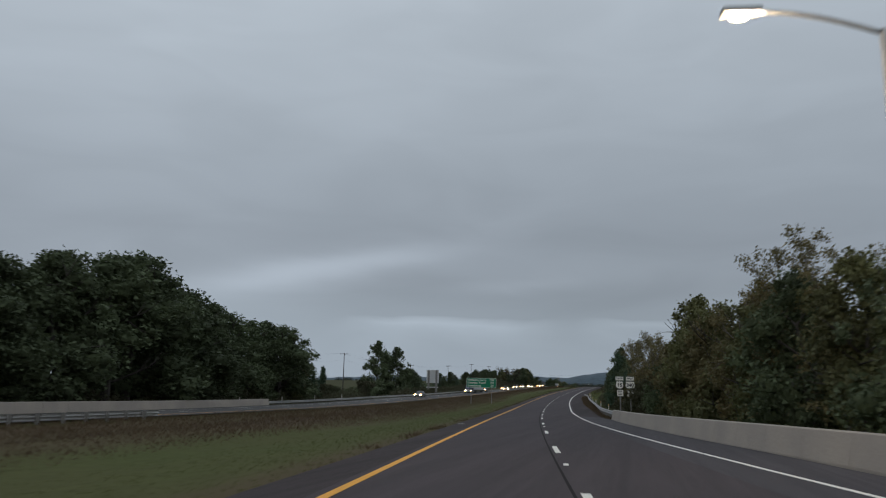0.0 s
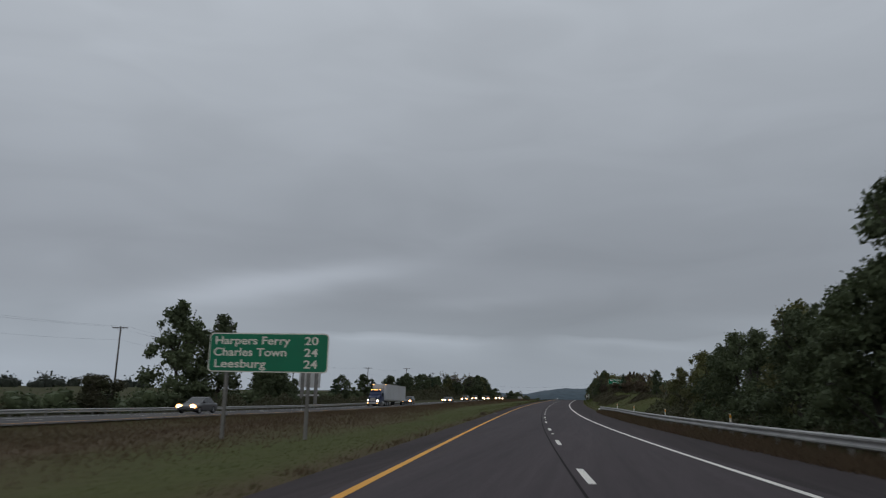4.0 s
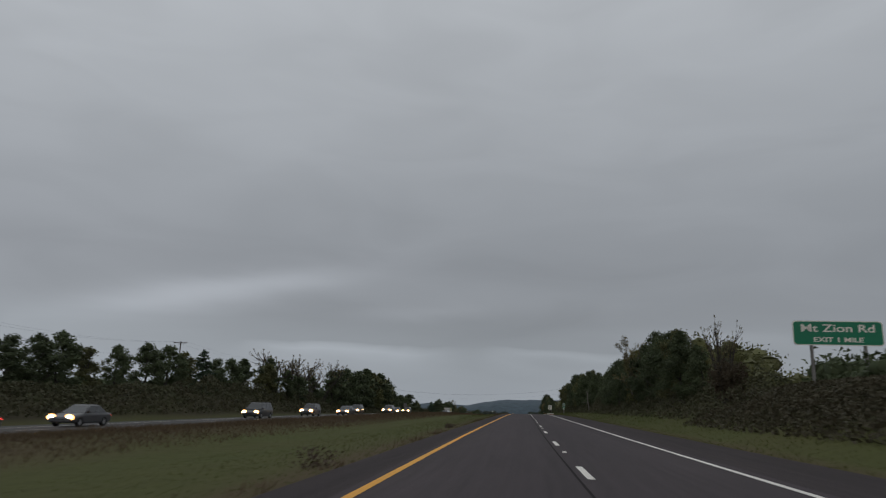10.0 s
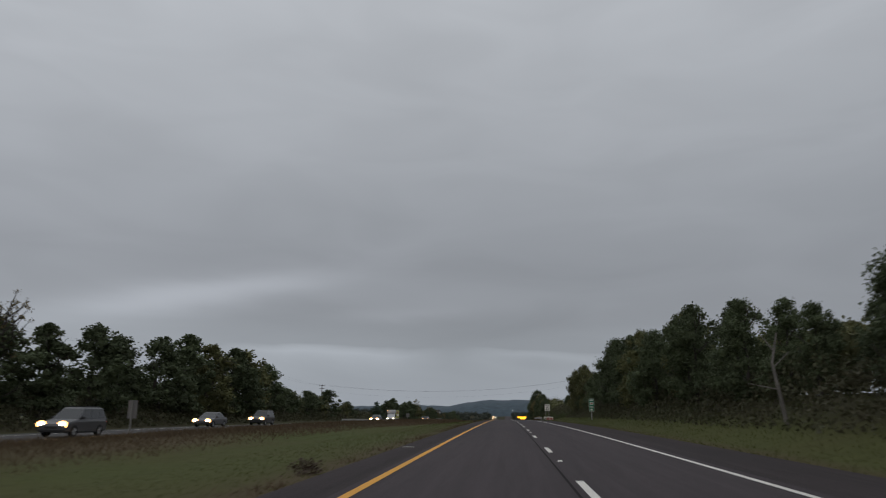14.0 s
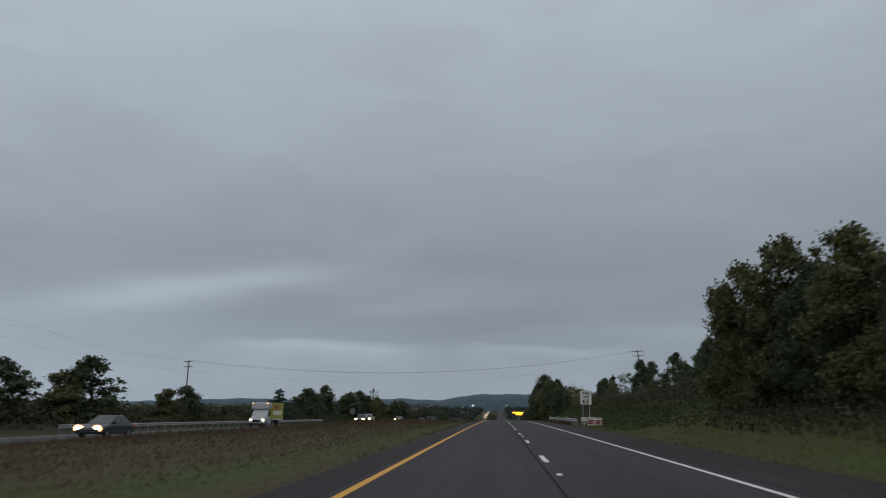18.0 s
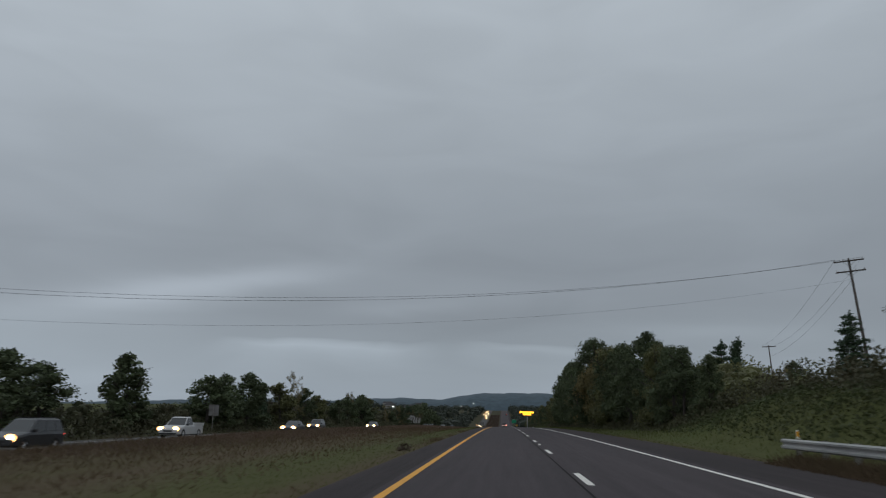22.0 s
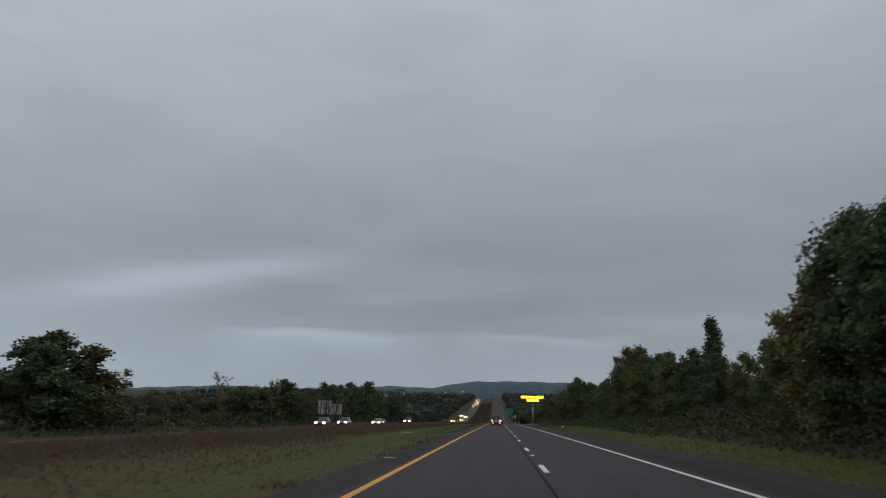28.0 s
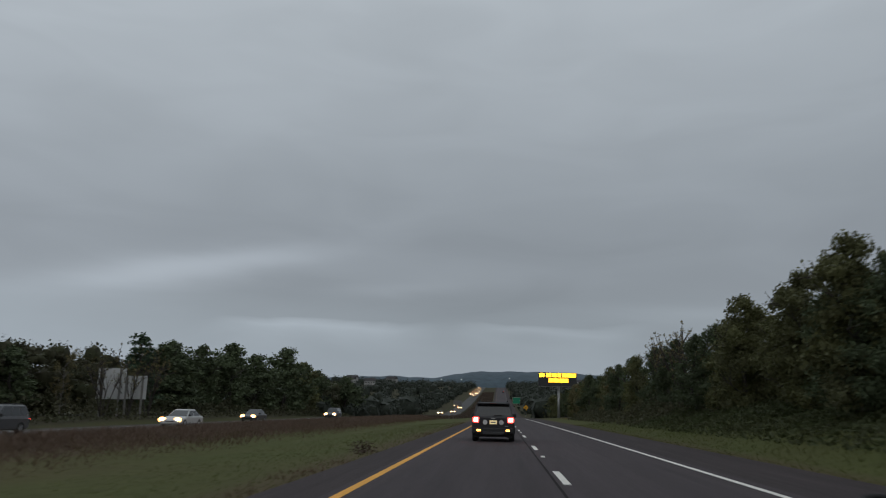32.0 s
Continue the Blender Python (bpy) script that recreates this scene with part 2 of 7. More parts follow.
# ---------------------------------------------------------------- materials
def material(name, base, rough=0.7, metal=0.0, second=None, scale=8.0, mix=0.5, bump=0.0, bump_scale=40.0,
             grain=0.12, grain_scale=90.0, per_object=0.0, per_island=0.0, emit=0.0, emit_color=None, transmit=0.0, coat=0.0, spec=0.5):
    """A surface with broad patches between two colours, a fine grain, and relief."""
    mat = bpy.data.materials.new(name)
    mat.use_nodes = True
    nt = mat.node_tree
    b = nt.nodes["Principled BSDF"]
    b.inputs["Roughness"].default_value, b.inputs["Metallic"].default_value = rough, metal
    b.inputs["Transmission Weight"].default_value, b.inputs["Coat Weight"].default_value = transmit, coat
    b.inputs["Specular IOR Level"].default_value = spec
    tc = nt.nodes.new("ShaderNodeNewGeometry")
    n1 = nt.nodes.new("ShaderNodeTexNoise")
    n1.inputs["Scale"].default_value, n1.inputs["Detail"].default_value = 1.0 / scale, 4.0
    n2 = nt.nodes.new("ShaderNodeTexNoise")
    n2.inputs["Scale"].default_value, n2.inputs["Detail"].default_value = grain_scale, 2.0
    for n in (n1, n2):
        nt.links.new(tc.outputs["Position"], n.inputs["Vector"])
    ramp = nt.nodes.new("ShaderNodeMapRange")
    ramp.inputs[1].default_value, ramp.inputs[2].default_value = 0.5 - 0.5 * (1.02 - mix), 0.5 + 0.5 * (1.02 - mix)
    nt.links.new(n1.outputs["Fac"], ramp.inputs[0])
    mx = nt.nodes.new("ShaderNodeMix")
    mx.data_type = "RGBA"
    nt.links.new(ramp.outputs[0], mx.inputs[0])
    mx.inputs[6].default_value = (*base, 1)
    mx.inputs[7].default_value = (*(second or tuple(c * 0.8 for c in base)), 1)
    g = nt.nodes.new("ShaderNodeMapRange")
    g.inputs[3].default_value, g.inputs[4].default_value = 1 - 2 * grain, 1 + 2 * grain
    nt.links.new(n2.outputs["Fac"], g.inputs[0])
    value = g.outputs[0]
    for amount, node_kind, socket in ((per_object, "ShaderNodeObjectInfo", "Random"), (per_island, "ShaderNodeNewGeometry", "Random Per Island")):
        if amount:
            src = nt.nodes.new(node_kind)
            r = nt.nodes.new("ShaderNodeMapRange")
            r.inputs[3].default_value, r.inputs[4].default_value = 1 - amount, 1 + amount
            nt.links.new(src.outputs[socket], r.inputs[0])
            times = nt.nodes.new("ShaderNodeMath")
            times.operation = "MULTIPLY"
            nt.links.new(value, times.inputs[0])
            nt.links.new(r.outputs[0], times.inputs[1])
            value = times.outputs[0]
    out = nt.nodes.new("ShaderNodeMix")
    out.data_type, out.blend_type = "RGBA", "MULTIPLY"
    out.inputs[0].default_value = 1.0
    nt.links.new(mx.outputs[2], out.inputs[6])
    nt.links.new(value, out.inputs[7])
    nt.links.new(out.outputs[2], b.inputs["Base Color"])
    if bump:
        nb = nt.nodes.new("ShaderNodeTexNoise")
        nb.inputs["Scale"].default_value, nb.inputs["Detail"].default_value = bump_scale, 3.0
        nt.links.new(tc.outputs["Position"], nb.inputs["Vector"])
        bp = nt.nodes.new("ShaderNodeBump")
        bp.inputs["Strength"].default_value, bp.inputs["Distance"].default_value = bump, 0.02
        nt.links.new(nb.outputs["Fac"], bp.inputs["Height"])
        nt.links.new(bp.outputs[0], b.inputs["Normal"])
    if emit:
        b.inputs["Emission Color"].default_value = (*(emit_color or base), 1)
        b.inputs["Emission Strength"].default_value = emit
    return mat


M = {}
M["grass"] = material("mown_grass_and_weeds", (0.074, 0.090, 0.029), 0.95, second=(0.086, 0.081, 0.033), scale=9.0, mix=0.35, bump=0.15, bump_scale=6.0, grain=0.10, grain_scale=1.5, spec=0.08)
M["asphalt"] = material("worn_asphalt", (0.0585, 0.0445, 0.0475), 0.9, second=(0.048, 0.037, 0.040), scale=22.0, bump=0.3, bump_scale=60.0, grain=0.16, grain_scale=35.0, spec=0.35)
M["shoulder"] = material("grey_shoulder_asphalt", (0.054, 0.0425, 0.043), 0.95, second=(0.044, 0.0355, 0.036), scale=12.0, bump=0.3, bump_scale=50.0, grain=0.2, grain_scale=25.0, spec=0.2)
M["deck"] = material("pale_deck_asphalt", (0.076, 0.067, 0.072), 0.9, second=(0.062, 0.055, 0.060), scale=9.0, bump=0.3, bump_scale=40.0, grain=0.2, grain_scale=25.0, spec=0.25)
M["old_road"] = material("old_asphalt", (0.066, 0.062, 0.060), 0.9, second=(0.052, 0.049, 0.048), scale=20.0, bump=0.3, grain=0.12, grain_scale=25.0)
M["seam"] = material("black_joint_sealer", (0.028, 0.024, 0.024), 0.95, grain=0.2, spec=0.1)
M["yellow_line"] = material("yellow_road_paint", (0.88, 0.40, 0.010), 0.6, second=(0.74, 0.33, 0.014), scale=1.5, grain=0.2, grain_scale=30.0)
M["white_line"] = material("white_road_paint", (0.88, 0.84, 0.76), 0.6, second=(0.74, 0.70, 0.64), scale=1.8, grain=0.18, grain_scale=30.0)
M["worn_white"] = material("faded_white_road_paint", (0.20, 0.19, 0.18), 0.8, second=(0.12, 0.11, 0.11), scale=3.0, grain=0.25, grain_scale=10.0)
M["worn_yellow"] = material("faded_yellow_road_paint", (0.20, 0.11, 0.03), 0.8, second=(0.12, 0.08, 0.04), scale=3.0, grain=0.25, grain_scale=10.0)
M["concrete"] = material("weathered_concrete", (0.42, 0.36, 0.30), 0.85, second=(0.30, 0.265, 0.235), scale=2.5, bump=0.4, bump_scale=25.0, grain=0.12, grain_scale=18.0)
M["steel"] = material("dull_galvanised_steel", (0.46, 0.45, 0.43), 0.55, 0.55, second=(0.33, 0.325, 0.32), scale=1.2, grain=0.12, grain_scale=15.0)
M["old_steel"] = material("weathered_steel_post", (0.30, 0.29, 0.27), 0.7, 0.3, second=(0.2, 0.19, 0.18), scale=0.8)
M["wood"] = material("grey_weathered_pole_wood", (0.10, 0.085, 0.075), 0.9, second=(0.06, 0.052, 0.047), scale=0.7, bump=0.5, bump_scale=30.0)
M["wire"] = material("dark_cable", (0.05, 0.05, 0.055), 0.6)
M["bark"] = material("dark_bark", (0.075, 0.062, 0.052), 0.95, second=(0.045, 0.04, 0.035), scale=0.5, bump=0.8, bump_scale=20.0)
M["pale_bark"] = material("pale_grey_bark", (0.22, 0.20, 0.175), 0.9, second=(0.12, 0.11, 0.10), scale=0.5, bump=0.5, bump_scale=20.0)


def worn_along(mat, amount):
    """Long streaks of wear in the driving direction."""
    nt = mat.node_tree
    b_ = nt.nodes["Principled BSDF"]
    before_ = b_.inputs["Base Color"].links[0].from_socket
    where_ = nt.nodes.new("ShaderNodeNewGeometry")
    value = None
    for across, along, seed_ in ((0.55, 38.0, 3.0), (2.2, 90.0, 11.0), (0.16, 5.0, 7.0)):
        m_ = nt.nodes.new("ShaderNodeMapping")
        m_.inputs["Scale"].default_value, m_.inputs["Location"].default_value = (1 / across, 1 / along, 0.0), (seed_, seed_, 0)
        nt.links.new(where_.outputs["Position"], m_.inputs["Vector"])
        n_ = nt.nodes.new("ShaderNodeTexNoise")
        n_.inputs["Scale"].default_value, n_.inputs["Detail"].default_value = 1.0, 2.0
        nt.links.new(m_.outputs[0], n_.inputs["Vector"])
        r_ = nt.nodes.new("ShaderNodeMapRange")
        r_.inputs[1].default_value, r_.inputs[2].default_value = 0.3, 0.7
        r_.inputs[3].default_value, r_.inputs[4].default_value = 1 - amount, 1 + amount
        nt.links.new(n_.outputs["Fac"], r_.inputs[0])
        if value is None:
            value = r_.outputs[0]
        else:
            times = nt.nodes.new("ShaderNodeMath")
            times.operation = "MULTIPLY"
            nt.links.new(value, times.inputs[0])
            nt.links.new(r_.outputs[0], times.inputs[1])
            value = times.outputs[0]
    out = nt.nodes.new("ShaderNodeMix")
    out.data_type, out.blend_type = "RGBA", "MULTIPLY"
    out.inputs[0].default_value = 1.0
    nt.links.new(before_, out.inputs[6])
    nt.links.new(value, out.inputs[7])
    nt.links.new(out.outputs[2], b_.inputs["Base Color"])


worn_along(M["asphalt"], 0.11)
worn_along(M["shoulder"], 0.13)
worn_along(M["deck"], 0.10)


def let_light_through(mat, amount):
    """Thin blades and leaves pass some light on."""
    nt = mat.node_tree
    b_ = nt.nodes["Principled BSDF"]
    thin_ = nt.nodes.new("ShaderNodeBsdfTranslucent")
    nt.links.new(b_.inputs["Base Color"].links[0].from_socket, thin_.inputs[0])
    both = nt.nodes.new("ShaderNodeMixShader")
    both.inputs[0].default_value = amount
    nt.links.new(b_.outputs[0], both.inputs[1])
    nt.links.new(thin_.outputs[0], both.inputs[2])
    nt.links.new(both.outputs[0], nt.nodes["Material Output"].inputs["Surface"])
    return mat


def leaves(name, a, b, spread=0.17):
    mat = material(name, a, 0.75, second=b, scale=2.5, mix=0.4, grain=0.10, grain_scale=3.0, per_object=0.16, per_island=spread)
    mat.node_tree.nodes["Principled BSDF"].inputs["Specular IOR Level"].default_value = 0.3
    let_light_through(mat, 0.15)
    return mat


M["leaf_green"] = leaves("dark_green_leaves", (0.094, 0.120, 0.056), (0.072, 0.088, 0.048))
M["leaf_olive"] = leaves("olive_leaves", (0.138, 0.142, 0.052), (0.097, 0.097, 0.049))
M["leaf_autumn"] = leaves("turning_brown_leaves", (0.202, 0.154, 0.068), (0.130, 0.126, 0.059))
M["leaf_needle"] = leaves("dark_needles", (0.065, 0.101, 0.055), (0.049, 0.073, 0.045))
M["leaf_red"] = leaves("dull_reddish_leaves", (0.105, 0.072, 0.050), (0.080, 0.070, 0.042))
M["leaf_far"] = leaves("dark_far_leaves", (0.046, 0.055, 0.040), (0.038, 0.044, 0.034))
M["brush"] = leaves("tangled_undergrowth", (0.066, 0.076, 0.035), (0.074, 0.062, 0.038), 0.07)
M["brown_brush"] = leaves("dull_brown_brush", (0.078, 0.064, 0.040), (0.066, 0.062, 0.034), 0.08)
M["tall_grass"] = material("dry_tall_grass", (0.130, 0.089, 0.060), 0.95, second=(0.108, 0.085, 0.050), scale=7.0, mix=0.4, grain=0.06, per_island=0.08, spec=0.08)
M["green_grass"] = material("green_grass_blades", (0.088, 0.110, 0.035), 0.95, second=(0.100, 0.100, 0.040), scale=6.0, mix=0.4, grain=0.06, per_island=0.07, spec=0.08)
M["red_grass"] = leaves("tall_reddish_dead_grass", (0.140, 0.090, 0.066), (0.112, 0.080, 0.058), 0.10)
M["dark_weeds"] = leaves("dark_purplish_dead_weeds", (0.102, 0.070, 0.053), (0.086, 0.064, 0.045), 0.10)
M["lush_weeds"] = leaves("lush_green_weeds", (0.076, 0.100, 0.036), (0.078, 0.080, 0.036), 0.12)
let_light_through(M["tall_grass"], 0.4)
let_light_through(M["green_grass"], 0.4)
# where the grass is left to grow it is dry and brown: mixed in by the mesh's own "dry" layer
gt = M["grass"].node_tree
dry = gt.nodes.new("ShaderNodeAttribute")
dry.attribute_name = "dry"
dry_mix = gt.nodes.new("ShaderNodeMix")
dry_mix.data_type = "RGBA"
principled = gt.nodes["Principled BSDF"]
before = principled.inputs["Base Color"].links[0].from_socket
gt.links.new(dry.outputs["Fac"], dry_mix.inputs[0])
gt.links.new(before, dry_mix.inputs[6])
dry_mix.inputs[7].default_value = (0.100, 0.072, 0.046, 1)
weeds = gt.nodes.new("ShaderNodeAttribute")
weeds.attribute_name = "weeds"
weed_mix = gt.nodes.new("ShaderNodeMix")
weed_mix.data_type = "RGBA"
gt.links.new(weeds.outputs["Fac"], weed_mix.inputs[0])
gt.links.new(dry_mix.outputs[2], weed_mix.inputs[6])
weed_mix.inputs[7].default_value = (0.052, 0.046, 0.030, 1)   # leaf litter and dead stalks under the brush
gt.links.new(weed_mix.outputs[2], principled.inputs["Base Color"])
# distance haze is mixed into the hill colour as blue-grey
M["hill"] = material("hazy_wooded_far_hill", (0.075, 0.105, 0.125), 1.0, second=(0.060, 0.085, 0.105), scale=60.0, grain=0.2, grain_scale=0.03)


# ---------------------------------------------------------------- building helpers
def mesh_object(name, verts, faces, mat, parent=None, label="", flat=True):
    me = bpy.data.meshes.new(name)
    me.from_pydata([tuple(v) for v in verts], [], faces)
    me.materials.append(mat)
    if not flat:
        me.polygons.foreach_set("use_smooth", [True] * len(me.polygons))
    me.update()
    ob = new(name, me)
    ob.parent = parent
    if label:
        ob["label"] = label
    return ob


def quick_mesh(name, verts, quads, mat, parent=None):
    """A large mesh of alike faces from arrays."""
    verts, quads = np.asarray(verts, np.float32), np.asarray(quads, np.int32)
    me = bpy.data.meshes.new(name)
    me.vertices.add(len(verts))
    me.vertices.foreach_set("co", verts.ravel())
    k = quads.shape[1]
    me.loops.add(quads.size)
    me.loops.foreach_set("vertex_index", quads.ravel())
    me.polygons.add(len(quads))
    me.polygons.foreach_set("loop_start", np.arange(0, quads.size, k, dtype=np.int32))
    me.polygons.foreach_set("loop_total", np.full(len(quads), k, np.int32))
    me.materials.append(mat)
    me.update(calc_edges=True)
    ob = new(name, me)
    ob.parent = parent
    return ob


def part(name, bm, mat, parent, label="", smooth_faces=False):
    me = bpy.data.meshes.new(name)
    bmesh.ops.recalc_face_normals(bm, faces=bm.faces)
    bm.to_mesh(me)
    bm.free()
    me.materials.append(mat)
    if smooth_faces:
        me.polygons.foreach_set("use_smooth", [True] * len(me.polygons))
    ob = new(name, me)
    ob.parent = parent
    if label:
        ob["label"] = label
    return ob


def empty(name, m, label="", category="", group="", kind=""):
    ob = new(name)
    ob.empty_display_size = 0.2
    ob.matrix_basis = m
    return tagged(ob, label, category, group, kind)


def box(bm, x0, x1, y0, y1, z0, z1, bevel=0.0):
    made = bmesh.ops.create_cube(bm, size=1.0, matrix=Matrix.Translation(((x0 + x1) / 2, (y0 + y1) / 2, (z0 + z1) / 2)) @ Matrix.Diagonal((x1 - x0, y1 - y0, z1 - z0, 1)))
    if bevel:
        edges = list({e for v in made["verts"] for e in v.link_edges})
        bmesh.ops.bevel(bm, geom=edges, offset=bevel, segments=2, affect="EDGES", profile=0.6)
    return bm


def boxed(*args, bevel=0.0):
    return box(bmesh.new(), *args, bevel=bevel)


def pipe(bm, points, radius, sides=6, taper=1.0):
    """One bent rod through the points."""
    points = [Vector(p) for p in points]
    rings = []
    for i, p in enumerate(points):
        way = points[min(i + 1, len(points) - 1)] - points[max(i - 1, 0)]
        q = way.to_track_quat("Z", "Y")
        r = radius * (1 + (taper - 1) * i / (len(points) - 1))
        rings.append([bm.verts.new(p + q @ Vector((r * math.cos(2 * math.pi * k / sides), r * math.sin(2 * math.pi * k / sides), 0))) for k in range(sides)])
    for r0, r1 in zip(rings[:-1], rings[1:]):
        for k in range(sides):
            bm.faces.new((r0[k], r0[(k + 1) % sides], r1[(k + 1) % sides], r1[k]))
    bm.faces.new(rings[0][::-1])
    bm.faces.new(rings[-1])
    return bm


def tube(bm, a, b, ra, rb, sides=6):
    """A tapered limb from a to b."""
    a, b = Vector(a), Vector(b)
    q = (b - a).to_track_quat("Z", "Y")
    rings = []
    for c, r in ((a, ra), (b, rb)):
        rings.append([bm.verts.new(c + q @ Vector((r * math.cos(2 * math.pi * i / sides), r * math.sin(2 * math.pi * i / sides), 0))) for i in range(sides)])
    for i in range(sides):
        bm.faces.new((rings[0][i], rings[0][(i + 1) % sides], rings[1][(i + 1) % sides], rings[1][i]))
    bm.faces.new(rings[1])
    bm.faces.new(rings[0][::-1])
    return bm


def drift(s):
    """How far the other carriageway has drawn in towards ours, down the valley."""
    return 7.0 * smooth(960, 1110, s)


def strip(name, lat0, lat1, s0, s1, dz, mat, parent=None, step=5.0, lift=None, thick=0.0, label="", columns=1):
    """A band that follows the road, between two distances from the yellow line."""
    n = max(2, int(round((s1 - s0) / step)) + 1)
    s = np.linspace(s0, s1, n)
    base = np.zeros(n) if lift is None else lift(s)
    lat0, lat1 = (la(s) if callable(la) else np.full(n, la) for la in (lat0, lat1))
    slope = -0.02 if lift is not None else 0.0
    aside = 0.0 if lift is None else drift(s)
    v = []
    for k in range(columns + 1):
        la = lat0 + (lat1 - lat0) * k / columns
        fall = edge_drop(s) * smooth(4.5, 9.5, la) if lift is None else 0.0
        v.append(at(s, la + aside, base + dz + fall + slope * np.maximum(0.0, -22 - la)))
    v = np.concatenate(v)
    q = [(c * n + i, (c + 1) * n + i, (c + 1) * n + i + 1, c * n + i + 1) for c in range(columns) for i in range(n - 1)]
    ob = mesh_object(name, v, q, mat, parent, label)
    if ob.data.polygons[0].normal.z < 0:
        ob.data.flip_normals()
    return ob


# ---------------------------------------------------------------- ground, roads, markings
gs = np.unique(np.concatenate([np.arange(-400, 0, 50), np.arange(0, 1300, 6), np.arange(1300, 2300, 25), np.arange(2300, 4901, 200)]).astype(float))
gl = np.array([-3000, -2000, -1300, -900, -600, -400, -300, -220, -160, -120, -90, -75, -65, -58, -52, -48, -45, -43, -41, -39, -37.5, -36, -34.8, -33.6, -32, -29, -25, -22, -20.3,
               -18.5, -17, -15, -13, -11, -9, -7, -5, -3.5, -2.4, -1.8, -1.36, -1.0, 2, 6, 9.6, 10.1, 10.7, 11.5, 12.5, 13.5, 15, 16.5, 18, 20, 22, 25, 29, 34, 40, 50, 65, 90, 130, 180, 260, 400, 600,
               900, 1300, 2000, 3000], float)
ss, ll = np.meshgrid(gs, gl, indexing="ij")
gz = ground_h(ss, ll)
gv = at(ss.ravel(), ll.ravel(), gz.ravel())
nl = len(gl)
gi = np.arange(len(gs) * nl).reshape(len(gs), nl)
gq = np.stack([gi[:-1, :-1], gi[:-1, 1:], gi[1:, 1:], gi[1:, :-1]], -1).reshape(-1, 4)
ground = quick_mesh("ground", gv, gq, M["grass"])
dry_edge = green_reach(ss)
share = smooth(-5.0, -12.0, ll + dry_edge + 1.2 * np.sin(ss / 9.0) + 0.8 * np.sin(ss / 3.7)) * (1 - smooth(-19.6, -20.4, ll)) * (0.80 + 0.20 * np.sin(ss / 14.0 + ll))
open_right = smooth(494, 504, ss) * (1 - smooth(602, 612, ss)) + smooth(760, 772, ss) * (1 - smooth(866, 884, ss))
open_right = np.clip(open_right + smooth(172, 180, ss) * (1 - smooth(254, 266, ss)), 0, 1)
litter_share = np.maximum(smooth(940, 1020, ss) * 0.95 * (np.abs(ll) < 400), np.maximum(smooth(-33.0, -34.6, ll) * (1 - 0.35 * smooth(-50, -75, ll)) * (ll > -600), smooth(13.2, 15.0, ll) * (1 - open_right) * (1 - smooth(26, 45, ll))))
layer = ground.data.attributes.new("weeds", "FLOAT", "POINT")
layer.data.foreach_set("value", np.clip(litter_share * (0.85 + 0.15 * np.sin(ss / 5.0 + ll)), 0, 1).astype(np.float32).ravel())
layer = ground.data.attributes.new("dry", "FLOAT", "POINT")
share = share * (1 - smooth(940, 1010, ss))
share = np.maximum(share, 0.75 * (smooth(-2.8, -1.6, ll) * (ll < -0.8) + (1 - smooth(10.3, 11.6, ll)) * (ll > 9)))
layer.data.foreach_set("value", np.clip(share, 0, 1).astype(np.float32).ravel())
tagged(ground, "mown verge and weedy grass ground rolling to the hills", "ground", kind="structure")

def lane_line(s):
    """Distance of the broken white line from the yellow one."""
    return np.interp(s, [0, 60, 130, 175, 235, 280, 480, 850], [3.68, 3.72, 3.84, 3.88, 3.84, 3.77, 3.73, 3.70])


road = strip("road", -1.27, lambda s: np.minimum(10.2, parapet_foot(s) + 0.05), -60, 1850, 0.0, M["shoulder"], columns=40)
tagged(road, "two-lane dark asphalt highway with paved shoulders", "road", kind="structure")
strip("lane_surface", -0.25, lambda s: edge_line(s) + 0.38, -60, 1850, 0.004, M["asphalt"], road, columns=36, label="dark worn asphalt lanes")
strip("bridge_shoulder", lambda s: np.interp(s, [-60, 15, 63], [6.9, 6.8, 7.25]), lambda s: np.minimum(10.2, parapet_foot(s) + 0.03), -60, 65, 0.0075, M["deck"], road, columns=40, label="paler grey shoulder of the bridge deck")
strip("joint", lambda s: 2.0 + 0.4 * lane_line(s), lambda s: 2.055 + 0.4 * lane_line(s), -60, 1200, 0.008, M["seam"], road, label="black sealed joint between the lanes")
strip("yellow_edge_line", -0.08, 0.08, -60, 960, 0.010, M["yellow_line"], road, label="yellow left edge line")
strip("yellow_edge_line", -0.06, 0.06, 960, 1850, 0.010, M["worn_yellow"], road, label="faded yellow left edge line")
strip("white_edge_line", lambda s: edge_line(s) - 0.08, lambda s: edge_line(s) + 0.08, -60, 960, 0.010, M["white_line"], road, label="white right edge line")
strip("white_edge_line", lambda s: edge_line(s) - 0.06, lambda s: edge_line(s) + 0.06, 960, 1850, 0.010, M["worn_white"], road, label="faded white right edge line")
PHASE = 2.813
road_b = strip("oncoming_road", -32.4, -20.7, -200, 1850, 0.0, M["old_road"], lift=oncoming_h, columns=4)
tagged(road_b, "pale asphalt carriageway across the grass median", "road", kind="structure")
strip("white_edge_line", -29.28, -29.12, -200, 1000, 0.012, M["white_line"], road_b, lift=oncoming_h)
strip("yellow_edge_line", -21.98, -21.82, -200, 1000, 0.012, M["yellow_line"], road_b, lift=oncoming_h)
